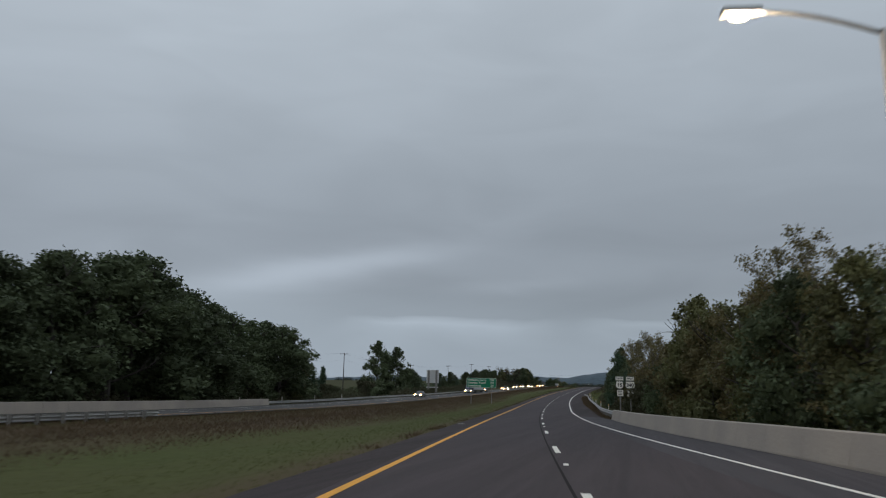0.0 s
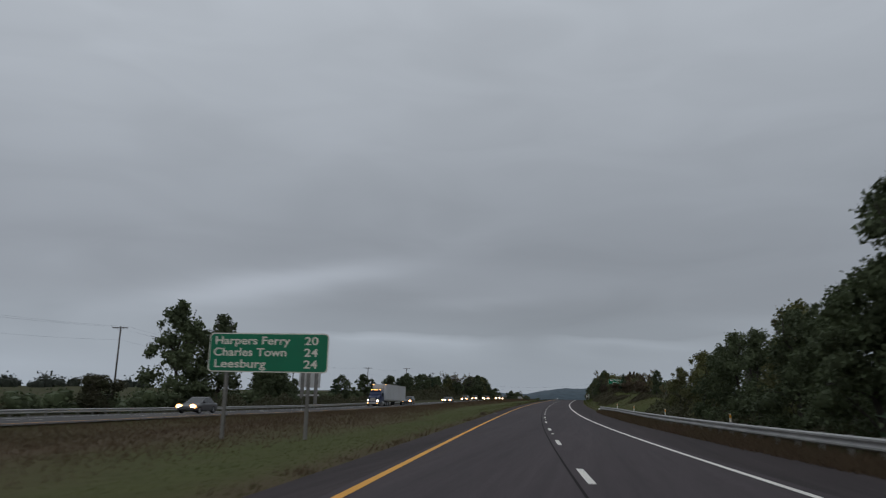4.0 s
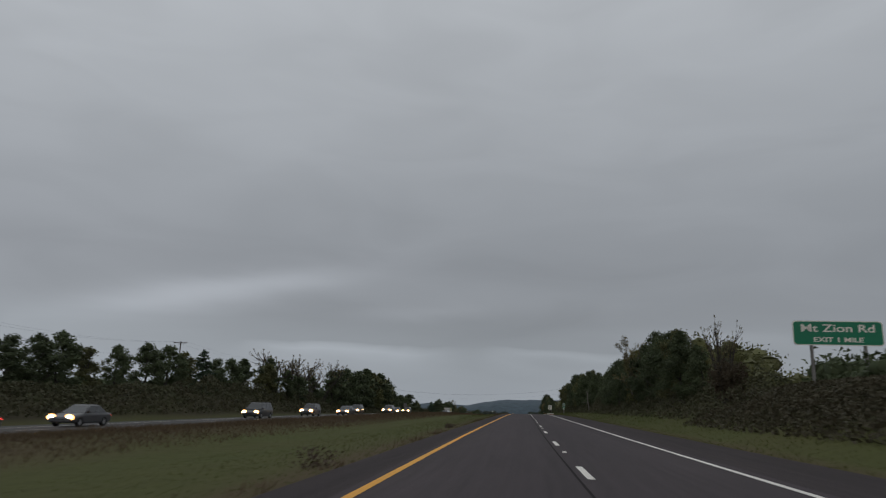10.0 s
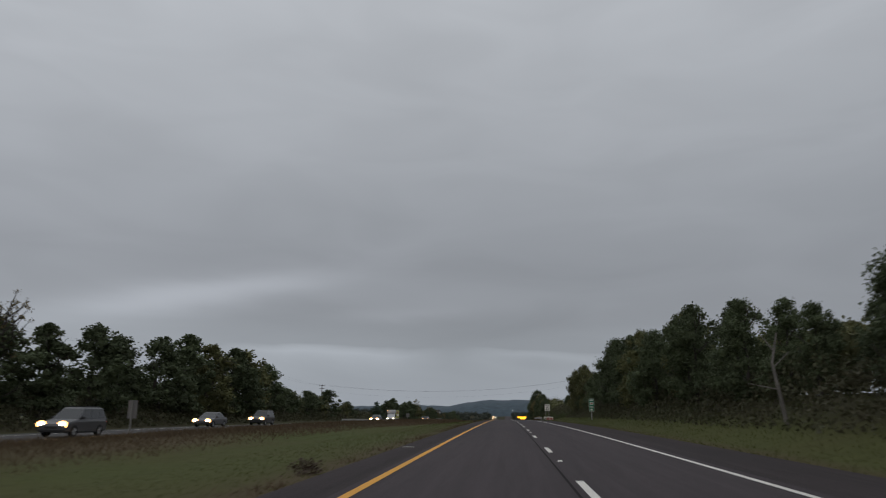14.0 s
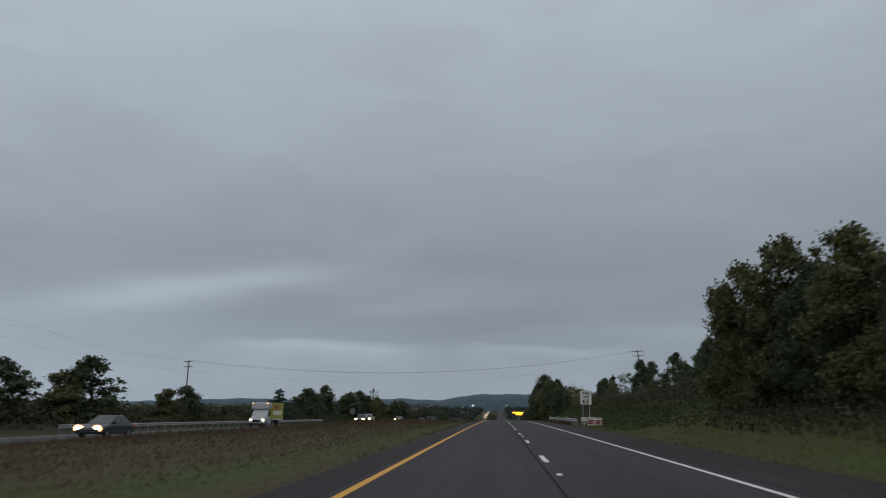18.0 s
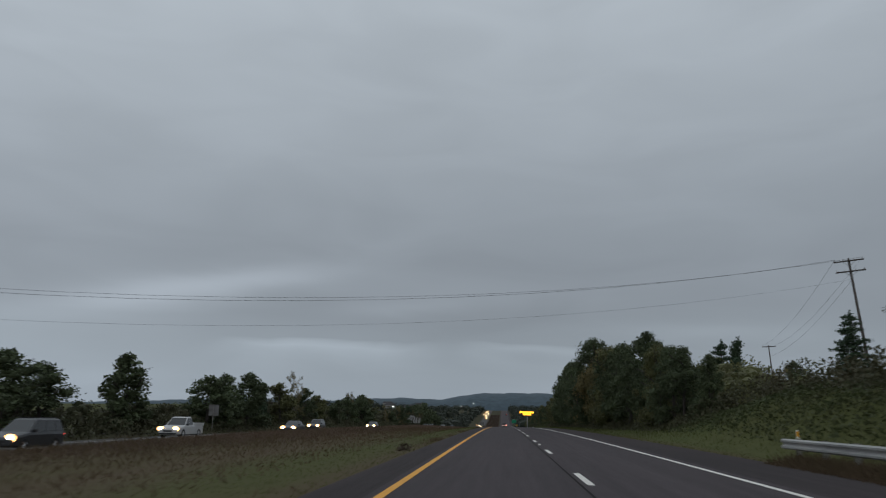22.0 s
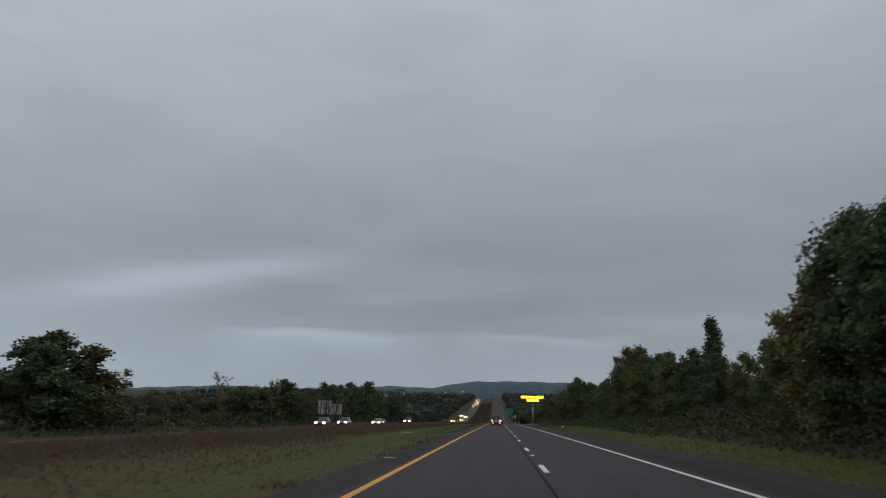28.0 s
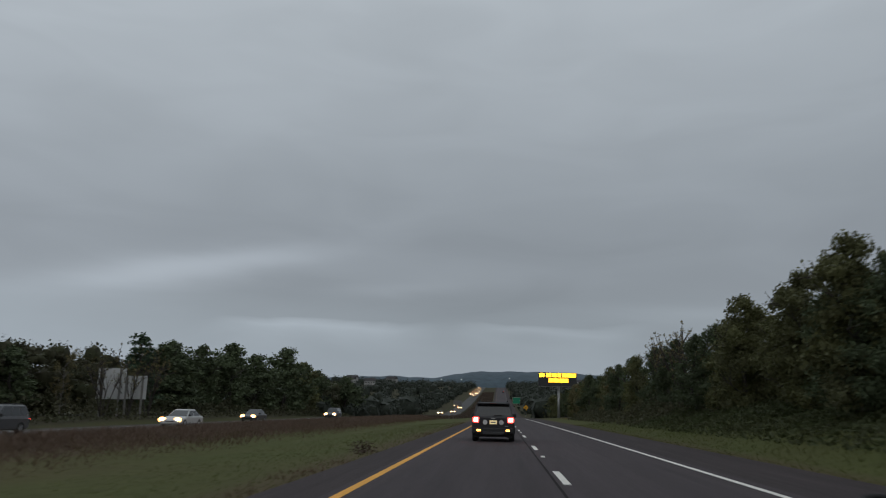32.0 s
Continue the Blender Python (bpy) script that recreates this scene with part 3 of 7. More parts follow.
for k in range(-5, 90):
    s0 = PHASE + 12.192 * k
    if k > 60:
        strip("lane_dash", -25.61, -25.49, s0 - 1.52, s0 + 1.52, 0.012, M["white_line"], road_b, step=3.05, lift=oncoming_h)
    strip("lane_dash", lambda s: lane_line(s) - 0.075, lambda s: lane_line(s) + 0.075, s0 - 1.52, s0 + 1.52, 0.011, M["white_line"], road, step=1.6)
    if k <= 60:
        strip("lane_dash", -25.61, -25.49, s0 - 1.52, s0 + 1.52, 0.012, M["white_line"], road_b, step=3.05, lift=oncoming_h)
    if k % 2 == 0 and k < 80:
        # raised reflective marker between the dashes
        b = bmesh.new()
        bmesh.ops.create_cube(b, size=1.0, matrix=Matrix.Diagonal((0.13, 0.22, 0.03, 1)))
        for v in b.verts:
            if v.co.z > 0:
                v.co.x *= 0.7
                v.co.y *= 0.55
        mk = part("road_marker", b, M["white_line"], road, "raised reflective pavement marker")
        mk.matrix_basis = place(s0 + 6.7, float(lane_line(s0 + 6.7)), 0.026)

# ---------------------------------------------------------------- barriers and guard rails
def barrier(name, s0, s1, lat, h, face, lift=0.0):
    """A cast parapet with a sloped toe towards the road; face is +1 where the road lies at its right."""
    prof = [(0.0, 0.0), (0.0, 0.05), (0.06, 0.40), (0.13, h - 0.03), (0.16, h), (0.38, h), (0.42, h - 0.03), (0.42, 0.0)]
    n = int((s1 - s0) / 3.0) + 1
    thing = empty(name, pose(0, 0, 0), "weathered tan concrete parapet beside the bridge shoulder", "barrier")
    cut = np.linspace(s0, s1, n + 1)
    for i in range(n):
        a, b_ = cut[i] + 0.008, cut[i + 1] - 0.008
        vs = []
        for s in (a, b_):
            z0 = lift if isinstance(lift, float) else float(lift(s)) - 0.22
            for u, z in prof:
                vs.append(at(s, (float(lat(s)) if callable(lat) else lat) - face * u, z0 + z - (0.25 if z == 0 else 0)))
        m = len(prof)
        fs = [(k, (k + 1) % m, m + (k + 1) % m, m + k) for k in range(m)] + [tuple(range(m)), tuple(range(2 * m - 1, m - 1, -1))]
        ob = mesh_object("panel", vs, fs, M["concrete"], thing)
        b = bmesh.new()
        b.from_mesh(ob.data)
        bmesh.ops.recalc_face_normals(b, faces=b.faces)
        b.to_mesh(ob.data)
        b.free()
    return thing


barrier("concrete_barrier", -60, 58.6, parapet_foot, 0.84, -1, lambda s: edge_drop(s) + 0.22)
barrier("concrete_barrier", -60, 87.6, -32.6, 0.82, 1, oncoming_h)

post_mesh = None


def guard_rail(s0, s1, lat, face, lift=None, flare=0.0):
    """Steel W-beam on posts. face: side of the road it turns to."""
    global post_mesh
    thing = empty("guard_rail", pose(0, 0, 0), "dull galvanised W-beam guard rail on steel posts", "guard rail", "roadside guard rails")
    prof = [(0.0, 0.40), (0.07, 0.44), (0.07, 0.49), (0.0, 0.545), (0.0, 0.575), (0.07, 0.63), (0.07, 0.68), (0.0, 0.72)]

    def where(s):
        f = flare * (1 - min(1.0, abs(s - s1) / 10.0))
        base = 0.0 if lift is None else float(lift(s)) - 0.45
        return (float(lat(s)) if callable(lat) else lat) + f, base

    n = max(1, int(round((s1 - s0) / 7.62)))
    cuts = np.linspace(s0, s1, n + 1)
    for i in range(n):
        ss = np.linspace(cuts[i], cuts[i + 1] + (0.15 if i < n - 1 else 0), 3)
        vs = []
        for s in ss:
            la, base = where(s)
            vs += [at(s, la - face * u, base + z) for u, z in prof]
            vs += [at(s, la - face * (u - 0.012), base + z) for u, z in prof]
        m = 2 * len(prof)
        loop = list(range(len(prof))) + list(range(m - 1, len(prof) - 1, -1))
        fs = []
        for j in range(len(ss) - 1):
            for k in range(m):
                a_, b_ = loop[k], loop[(k + 1) % m]
                fs.append((j * m + a_, j * m + b_, (j + 1) * m + b_, (j + 1) * m + a_))
        mesh_object("rail_beam", vs, fs, M["steel"], thing)
    if post_mesh is None:
        b = bmesh.new()
        box(b, -0.075, 0.075, -0.05, -0.04, -0.5, 0.74)
        box(b, -0.075, 0.075, 0.04, 0.05, -0.5, 0.74)
        box(b, -0.005, 0.005, -0.04, 0.04, -0.5, 0.74)
        me = bpy.data.meshes.new("post")
        b.to_mesh(me)
        b.free()
        me.materials.append(M["old_steel"])
        post_mesh = me
    s = s0 + 0.4
    while s < s1:
        la, base = where(s)
        ob = new("post", post_mesh)
        ob.parent = thing
        ob.matrix_basis = place(s, la + face * 0.09, base)
        s += 1.905
    return thing


guard_rail(58.8, 185.0, lambda s: np.minimum(11.0, parapet_foot(s) + 0.2), 1, lambda s: edge_drop(s) + 0.45, flare=-0.9)
guard_rail(-40.0, 36.6, -20.0, 1, lambda s: 0.03)
guard_rail(538.8, 584.0, 10.9, 1)
guard_rail(87.8, 272.0, -32.9, -1, oncoming_h)
guard_rail(514.5, 605.0, -32.9, -1, lambda s: oncoming_h(s) + 0.26)

# ---------------------------------------------------------------- signs
M["sign_green"] = material("green_sign_sheeting", (0.0, 0.215, 0.105), 0.45, second=(0.004, 0.185, 0.095), scale=1.0, grain=0.05)
M["sign_white"] = material("white_sign_sheeting", (0.88, 0.85, 0.76), 0.5, second=(0.82, 0.79, 0.71), scale=0.6, grain=0.03)
M["sign_black"] = material("black_sign_paint", (0.02, 0.02, 0.02), 0.5, grain=0.03)
M["sign_grey"] = material("bare_aluminium_sign_back", (0.66, 0.66, 0.65), 0.6, 0.15, second=(0.56, 0.56, 0.56), scale=0.8, grain=0.05)
M["sign_amber"] = material("amber_reflector", (0.95, 0.42, 0.02), 0.3, grain=0.03, coat=0.5)
M["sign_yellow"] = material("yellow_sign_sheeting", (0.85, 0.42, 0.02), 0.45, grain=0.04)
M["sign_red"] = material("red_sign_paint", (0.42, 0.06, 0.05), 0.5, second=(0.33, 0.06, 0.05), scale=0.3, grain=0.06)
M["faint_ink"] = material("faded_sign_print", (0.30, 0.28, 0.25), 0.6)


def words(text, size, mat, parent, x, z, y=-0.012, bold=0.0, width=None):
    """Lettering on an upright face that looks towards -y; x, z: the middle of the line."""
    cu = bpy.data.curves.new("lettering", "FONT")
    cu.body, cu.size, cu.extrude, cu.offset = text, size, 0.002, bold
    cu.align_x, cu.align_y = "CENTER", "CENTER"
    tmp = bpy.data.objects.new("lettering", cu)
    scene.collection.objects.link(tmp)
    bpy.context.view_layer.update()
    me = bpy.data.meshes.new_from_object(tmp.evaluated_get(bpy.context.evaluated_depsgraph_get()))
    bpy.data.objects.remove(tmp)
    me.materials.clear()
    me.materials.append(mat)
    co = np.zeros(len(me.vertices) * 3, np.float32)
    me.vertices.foreach_get("co", co)
    co = co.reshape(-1, 3)
    k = 1.0
    if width:
        k = width / max(1e-6, co[:, 0].max() - co[:, 0].min())
    # one object a letter: pieces of the mesh that stand over one another belong together
    bm = bmesh.new()
    bm.from_mesh(me)
    bpy.data.meshes.remove(me)
    left, groups = set(bm.verts), []
    while left:
        stack, piece = [left.pop()], []
        while stack:
            v = stack.pop()
            piece.append(v)
            for e in v.link_edges:
                o = e.other_vert(v)
                if o in left:
                    left.discard(o)
                    stack.append(o)
        groups.append((min(v.co.x for v in piece), max(v.co.x for v in piece), piece))
    groups.sort(key=lambda q: q[0])
    letters = []
    for x0, x1, piece in groups:
        if letters and x0 < letters[-1][1] - 0.3 * (x1 - x0):
            letters[-1] = (letters[-1][0], max(letters[-1][1], x1), letters[-1][2] + piece)
        else:
            letters.append((x0, x1, piece))
    for x0, x1, piece in letters:
        keep = set(piece)
        index = {v: i for i, v in enumerate(piece)}
        faces = [[index[v] for v in f.verts] for f in bm.faces if f.verts[0] in keep]
        ob = mesh_object("letter", [v.co[:] for v in piece], faces, mat, parent)
        ob.matrix_basis = pose(x, y, z, 90) @ Matrix.Diagonal((k, 1, 1, 1))
    bm.free()


def plate(name, w, h, mat, parent, x, z, y=0.0, t=0.012, radius=0.05, label=""):
    """A sheet with rounded corners, facing -y."""
    b = bmesh.new()
    ring = []
    for cx, cz, a0 in ((w / 2 - radius, h / 2 - radius, 0), (-w / 2 + radius, h / 2 - radius, 90), (-w / 2 + radius, -h / 2 + radius, 180), (w / 2 - radius, -h / 2 + radius, 270)):
        for k in range(4):
            a = radians(a0 + 30 * k)
            ring.append(b.verts.new((cx + radius * math.cos(a), 0, cz + radius * math.sin(a))))
    f = b.faces.new(ring)
    ext = bmesh.ops.extrude_face_region(b, geom=[f])
    bmesh.ops.translate(b, vec=(0, t, 0), verts=[v for v in ext["geom"] if isinstance(v, bmesh.types.BMVert)])
    ob = part(name, b, mat, parent, label)
    ob.matrix_basis = pose(x, y, z)
    return ob


def bars(parent, rows, mat, y=-0.012):
    """Print that cannot be read: rows of x0, x1, z, height."""
    for x0, x1, z, h in rows:
        ob = part("print_line", boxed(x0, x1, y - 0.001, y + 0.002, z - h / 2, z + h / 2), mat, parent)


def steel_post(parent, x, z0, z1, y=0.06, size=0.06, mat=None):
    b = bmesh.new()
    box(b, x - size, x + size, y, y + 0.012, z0, z1)
    box(b, x - 0.006, x + 0.006, y + 0.012, y + 2 * size, z0, z1)
    box(b, x - size, x + size, y + 2 * size, y + 2 * size + 0.012, z0, z1)
    return part("post", b, mat or M["steel"], parent)


def guide_sign(s, lat0, lat1, z0, z1, lines, posts, label, turn=0.0):
    """A green guide sign with a white border."""
    w, h = lat1 - lat0, z1 - z0
    mid = (lat0 + lat1) / 2
    g = min(float(ground_h(s, mid)), z0 - 0.5)
    thing = empty("guide_sign", place(s, mid, g, turn), label, "road sign")
    zc = (z0 + z1) / 2 - g
    p = plate("panel", w, h, M["sign_white"], thing, 0, zc, radius=0.18, label="white border")
    plate("green_face", w - 0.10, h - 0.10, M["sign_green"], thing, 0, zc, y=-0.006, radius=0.16, label="green reflective face")
    for text, size, x, z, width in lines:
        words(text, size, M["sign_white"], thing, x, zc + z, y=-0.010, bold=0.008, width=width)
    for x in posts:
        steel_post(thing, x, -0.4, zc + h / 2 - 0.1, y=0.03, size=0.065, mat=M["old_steel"])
    for z in (-h * 0.3, h * 0.3):
        part("stringer", boxed(-w / 2 + 0.2, w / 2 - 0.2, 0.012, 0.03, zc + z - 0.04, zc + z + 0.04), M["steel"], thing)
    return thing


guide_sign(129.5, -11.6, -6.05, 2.45, 4.2,
           [("Harpers Ferry", 0.50, -0.78, 0.52, 3.5), ("20", 0.50, 1.98, 0.52, 0.62), ("Charles Town", 0.50, -0.85, 0.0, 3.4), ("24", 0.50, 1.98, 0.0, 0.62),
            ("Leesburg", 0.50, -1.3, -0.52, 2.4), ("24", 0.50, 1.98, -0.52, 0.62)], (-1.9, 1.9),
           "green distance sign listing three towns on two posts in the median")
guide_sign(295.4, 16.8, 21.35, 4.85, 6.15,
           [("Mt Zion Rd", 0.56, 0.0, 0.24, 3.7), ("EXIT 1 MILE", 0.34, 0.0, -0.36, 2.5)], (-1.35, 1.35), "green exit advance sign on posts above the roadside brush")


def shield(parent, w, h, x, z):
    """A route shield: white, with a pointed crown and waisted sides."""
    pts = [(-0.36, 0.5), (-0.18, 0.44), (0, 0.5), (0.18, 0.44), (0.36, 0.5), (0.47, 0.36), (0.42, 0.24), (0.5, 0.02), (0.47, -0.22), (0.33, -0.38), (0.12, -0.44), (0, -0.5),
           (-0.12, -0.44), (-0.33, -0.38), (-0.47, -0.22), (-0.5, 0.02), (-0.42, 0.24), (-0.47, 0.36)]
    for name, k, mat, y, t in (("shield_border", 1.0, M["sign_black"], 0.0, 0.012), ("shield_face", 0.93, M["sign_white"], -0.005, 0.008)):
        b = bmesh.new()
        f = b.faces.new([b.verts.new((px_ * w * k, 0, pz * h * k)) for px_, pz in pts])
        ext = bmesh.ops.extrude_face_region(b, geom=[f])
        bmesh.ops.translate(b, vec=(0, t, 0), verts=[v for v in ext["geom"] if isinstance(v, bmesh.types.BMVert)])
        ob = part(name, b, mat, parent)
        ob.matrix_basis = pose(x, y, z)


route = empty("route_sign", place(68.3, 11.85, 0.0), "pair of white route shields with direction plates on two posts", "road sign")
for x, way, number, w in ((-0.52, "SOUTH", "15", 0.78), (0.5, "WEST", "340", 0.98)):
    plate("direction_plate", 0.76, 0.36, M["sign_white"], route, x, 3.60, radius=0.04)
    words(way, 0.22, M["sign_black"], route, x, 3.60, bold=0.006, width=0.62)
    shield(route, w, 0.80, x, 2.96)
    words(number, 0.46, M["sign_black"], route, x, 2.95, bold=0.012, width=0.42 if number == "15" else 0.70)
    plate("lower_plate", 0.60, 0.60, M["sign_white"], route, x + 0.04, 2.18, radius=0.04)
    bars(route, [(x - 0.16, x + 0.24, 2.36, 0.10), (x - 0.18, x + 0.26, 2.18, 0.07), (x - 0.16, x + 0.24, 2.02, 0.10)], M["faint_ink"])
    steel_post(route, x + 0.05, -0.8, 3.8, y=0.02, size=0.06, mat=M["old_steel"])

limit = empty("speed_limit_sign", place(545.4, 12.67, 0.0), "white speed limit sign with black lettering on two posts", "road sign")
plate("panel", 1.34, 1.62, M["sign_black"], limit, 0, 3.13, radius=0.09)
plate("white_face", 1.28, 1.56, M["sign_white"], limit, 0, 3.13, y=-0.006, radius=0.08)
words("SPEED", 0.40, M["sign_black"], limit, 0, 3.60, bold=0.008, width=0.98)
words("LIMIT", 0.40, M["sign_black"], limit, 0, 3.20, bold=0.008, width=0.80)
words("65", 0.66, M["sign_black"], limit, 0, 2.66, bold=0.016, width=0.80)
for x in (-0.36, 0.40):
    steel_post(limit, x, -0.5, 3.7, y=0.02, size=0.038)

# small advertising boards on the verge at the rail's end
for i, (lat, w, h) in enumerate(((11.80, 0.58, 0.90), (12.62, 0.80, 0.92), (13.44, 0.78, 0.88))):
    g = -0.12
    yard = empty("yard_sign", place(540 + 0.3 * i, lat, g), ("small black and white sign board on the grass" if i == 0 else "small red and white sign board on the grass"), "sign", "boards on the verge")
    plate("panel", w, h, M["sign_white"], yard, 0, h / 2 + 0.1, radius=0.02)
    zc = h / 2 + 0.1
    if i == 0:
        plate("dark_half", w - 0.06, h * 0.5, M["sign_black"], yard, 0, 0.1 + h * 0.27, y=-0.005, radius=0.02)
        bars(yard, [(-0.2, 0.2, zc + 0.26, 0.06), (-0.16, 0.16, zc + 0.14, 0.05)], M["faint_ink"])
        bars(yard, [(-0.05, 0.05, zc - 0.26, 0.28), (-0.14, 0.14, zc - 0.16, 0.10)], M["sign_white"], y=-0.008)
    else:
        plate("red_field", w - 0.08, h * 0.55, M["sign_red"], yard, 0, zc - 0.05, y=-0.005, radius=0.02)
        bars(yard, [(-0.3, 0.3, zc + 0.34, 0.05), (-0.3, 0.1, zc + 0.05, 0.05), (-0.3, 0.12, zc - 0.1, 0.05), (-0.32, 0.3, zc - 0.38, 0.06)], M["faint_ink"], y=-0.008)
        bars(yard, [(0.18, 0.28, zc - 0.08, 0.26)], M["sign_white"], y=-0.009)
    for x in (-w * 0.35, w * 0.35):
        part("stake", boxed(x - 0.015, x + 0.015, 0.012, 0.035, -0.3, zc), M["old_steel"], yard)
marker = empty("object_marker", place(541.5, 12.1, float(ground_h(541.5, 12.1))), "two round amber reflectors on a short post", "marker")
part("post", boxed(-0.03, 0.03, 0.02, 0.05, -0.3, 1.0), M["old_steel"], marker)
for z in (0.35, 0.75):
    b = bmesh.new()
    bmesh.ops.create_cone(b, cap_ends=True, segments=16, radius1=0.13, radius2=0.12, depth=0.04, matrix=pose(0, 0, z, 90))
    part("reflector", b, M["sign_amber"], marker, "amber reflector")
stub = empty("wooden_stub", place(552, 13.7, float(ground_h(552, 13.7))), "leaning grey wooden post on the verge", "post")
b = bmesh.new()
tube(b, (0, 0, -0.3), (-0.12, 0, 1.75), 0.10, 0.085, 8)
part("shaft", b, M["wood"], stub)

mile = empty("mile_sign", place(447.7, 12.65, float(ground_h(447.7, 12.65))), "tall narrow green mile sign on one post", "road sign")
plate("panel", 0.62, 1.52, M["sign_white"], mile, 0, 1.85, radius=0.05)
plate("green_face", 0.56, 1.46, M["sign_green"], mile, 0, 1.85, y=-0.006, radius=0.04)
plate("pale_shield", 0.42, 0.30, M["sign_white"], mile, 0, 2.02, y=-0.010, radius=0.10)
bars(mile, [(-0.22, 0.22, 2.43, 0.13), (-0.20, 0.20, 1.62, 0.12), (-0.13, 0.13, 1.30, 0.20)], M["sign_white"], y=-0.012)
bars(mile, [(-0.13, 0.13, 2.02, 0.14)], M["sign_red"], y=-0.016)
steel_post(mile, 0, -0.4, 2.3, y=0.02, size=0.05)


def delineator(s, lat, h=1.15, amber=True):
    g = float(ground_h(s, lat)) if lat > 11 else -0.1
    d = empty("delineator", place(s, lat, g), "white roadside delineator post with an amber reflector" if amber else "white roadside delineator post", "marker", "delineator posts")
    part("post", boxed(-0.038, 0.038, 0, 0.012, -0.3, h, bevel=0.004), M["sign_white"], d)
    part("reflector", boxed(-0.032, 0.032, -0.008, 0.0, h - 0.2, h - 0.04), M["sign_amber"] if amber else M["sign_white"], d, "amber reflector")


for s in (84, 99.7, 115.3, 131, 147, 163, 178):
    delineator(s, 11.4)
for s in (80.0, 94.2, 108.3, 122.7):
    delineator(s, -33.4, 0.86, False)
for s in (552.0, 567.0, 583.0):
    delineator(s, 10.98, 1.1)


# darker copy of sign_grey, with the shade on these backs in the colour
M["sign_shaded"] = material("shaded_sign_back", (0.22, 0.21, 0.21), 0.7, 0.1, second=(0.15, 0.145, 0.14), scale=0.8, grain=0.08)


def sign_back(s, lat0, lat1, z0, z1, foot, label, skin="sign_shaded", thick=0.10):
    """A sign for the other carriageway, its bare back to us."""
    mid = (lat0 + lat1) / 2
    g = float(ground_h(s, mid))
    w, h = lat1 - lat0, z1 - z0
    t = empty("sign_back", place(s, mid, g), label, "road sign")
    n = max(1, int(round(w / 1.2)))
    for i in range(n):
        x0 = -w / 2 + w * i / n
        part("panel", boxed(x0 + 0.006, x0 + w / n - 0.006, 0.10, 0.125, z0 - g, z1 - g), M[skin], t)
    k = 0
    while z0 + 0.25 + k * 0.6 < z1:
        z = z0 + 0.25 + k * 0.6 - g
        part("stiffener", boxed(-w / 2 + 0.05, w / 2 - 0.05, 0.06, 0.10, z - 0.03, z + 0.03), M[skin], t)
        k += 1
    for x in foot:
        b = boxed(x - thick, x + thick, -0.04, -0.02, -0.4, z1 - g)
        box(b, x - thick, x + thick, 0.04, 0.06, -0.4, z1 - g)
        box(b, x - 0.015, x + 0.015, -0.02, 0.04, -0.4, z1 - g)
        part("post", b, M["old_steel"], t)
    return t


big_back = sign_back(224.8, -40.6, -36.6, 2.4, 6.5, (-1.3, 1.25), "large bare-backed highway sign on two heavy posts", "sign_grey", 0.32)
part("lower_plate", boxed(-2.1, 1.9, 0.08, 0.10, 2.05, 2.35), M["sign_grey"], big_back)
sign_back(660, -38.7, -37.3, 1.1, 2.6, (0.0,), "bare back of a road sign beside the far lanes", thick=0.05)
sign_back(893.6, -41.3, -38.1, 1.65, 4.95, (-1.0, 1.0), "bare-backed highway sign half hidden by trees", "sign_grey", thick=0.10)
sign_back(893.0, -38.1, -35.4, 1.70, 4.15, (-0.9, 0.9), "bare-backed wide highway sign before the trees", "sign_grey", thick=0.10)
sign_back(400, -21.0, -20.4, 0.5, 1.6, (0.0,), "back of a small marker sign in the median", thick=0.04)
sign_back(1100, -15.2, -12.0, 3.2, 5.2, (-1.0, 1.0), "bare back of a far highway sign", thick=0.1)
sign_back(1100, -32.4, -30.6, 0.9, 2.2, (0.0,), "bare back of a far road sign", thick=0.06)

# far signs facing us
guide_sign(1200, 9.1, 12.9, 2.4, 5.6, [], (-1.2, 1.2), "small green guide sign far down the road")
diamond = empty("warning_sign", place(1080, 11.6, 0.2), "yellow diamond warning sign on a post", "road sign")
dp = plate("panel", 1.5, 1.5, M["sign_yellow"], diamond, 0, 3.0, radius=0.08)
dp.matrix_basis = pose(0, 0, 3.0, 0, 45, 0)
part("symbol", boxed(-0.12, 0.12, -0.004, 0.0, 2.7, 3.3), M["sign_black"], diamond)
steel_post(diamond, 0, -0.5, 3.4, y=0.02, size=0.05)

# ---------------------------------------------------------------- variable message board
M["board_case"] = material("black_board_case", (0.03, 0.03, 0.032), 0.5, grain=0.05)
M["led"] = material("amber_lamps", (1.0, 0.5, 0.05), 0.5, emit=3.4, emit_color=(1.0, 0.46, 0.02))
board = empty("message_board", place(976, 14.65, 0.0), "black electronic message board with lit amber rows on a steel mast", "message board")
part("case", boxed(-4.05, 4.05, 0.0, 0.9, 6.9, 9.7, bevel=0.06), M["board_case"], board)
rows = ((9.15, ((-3.9, -2.75), (-2.45, -1.3), (-1.15, -0.2), (0.0, 0.75), (0.95, 3.9))), (8.05, ((-1.9, -1.0), (-0.9, 0.3), (0.4, 2.3))))
for z, spans in rows:
    for x0, x1 in spans:
        part("text_bar", boxed(x0, x1, -0.012, 0.0, z - 0.42, z + 0.42), M["led"], board, "glowing amber text bar")
b = bmesh.new()
tube(b, (0.25, 0.5, -0.5), (0.25, 0.5, 7.0), 0.28, 0.24, 14)
part("mast", b, M["steel"], board, smooth_faces=True)
part("catwalk", boxed(-4.0, 4.0, -0.5, 0.0, 6.72, 6.8), M["old_steel"], board)

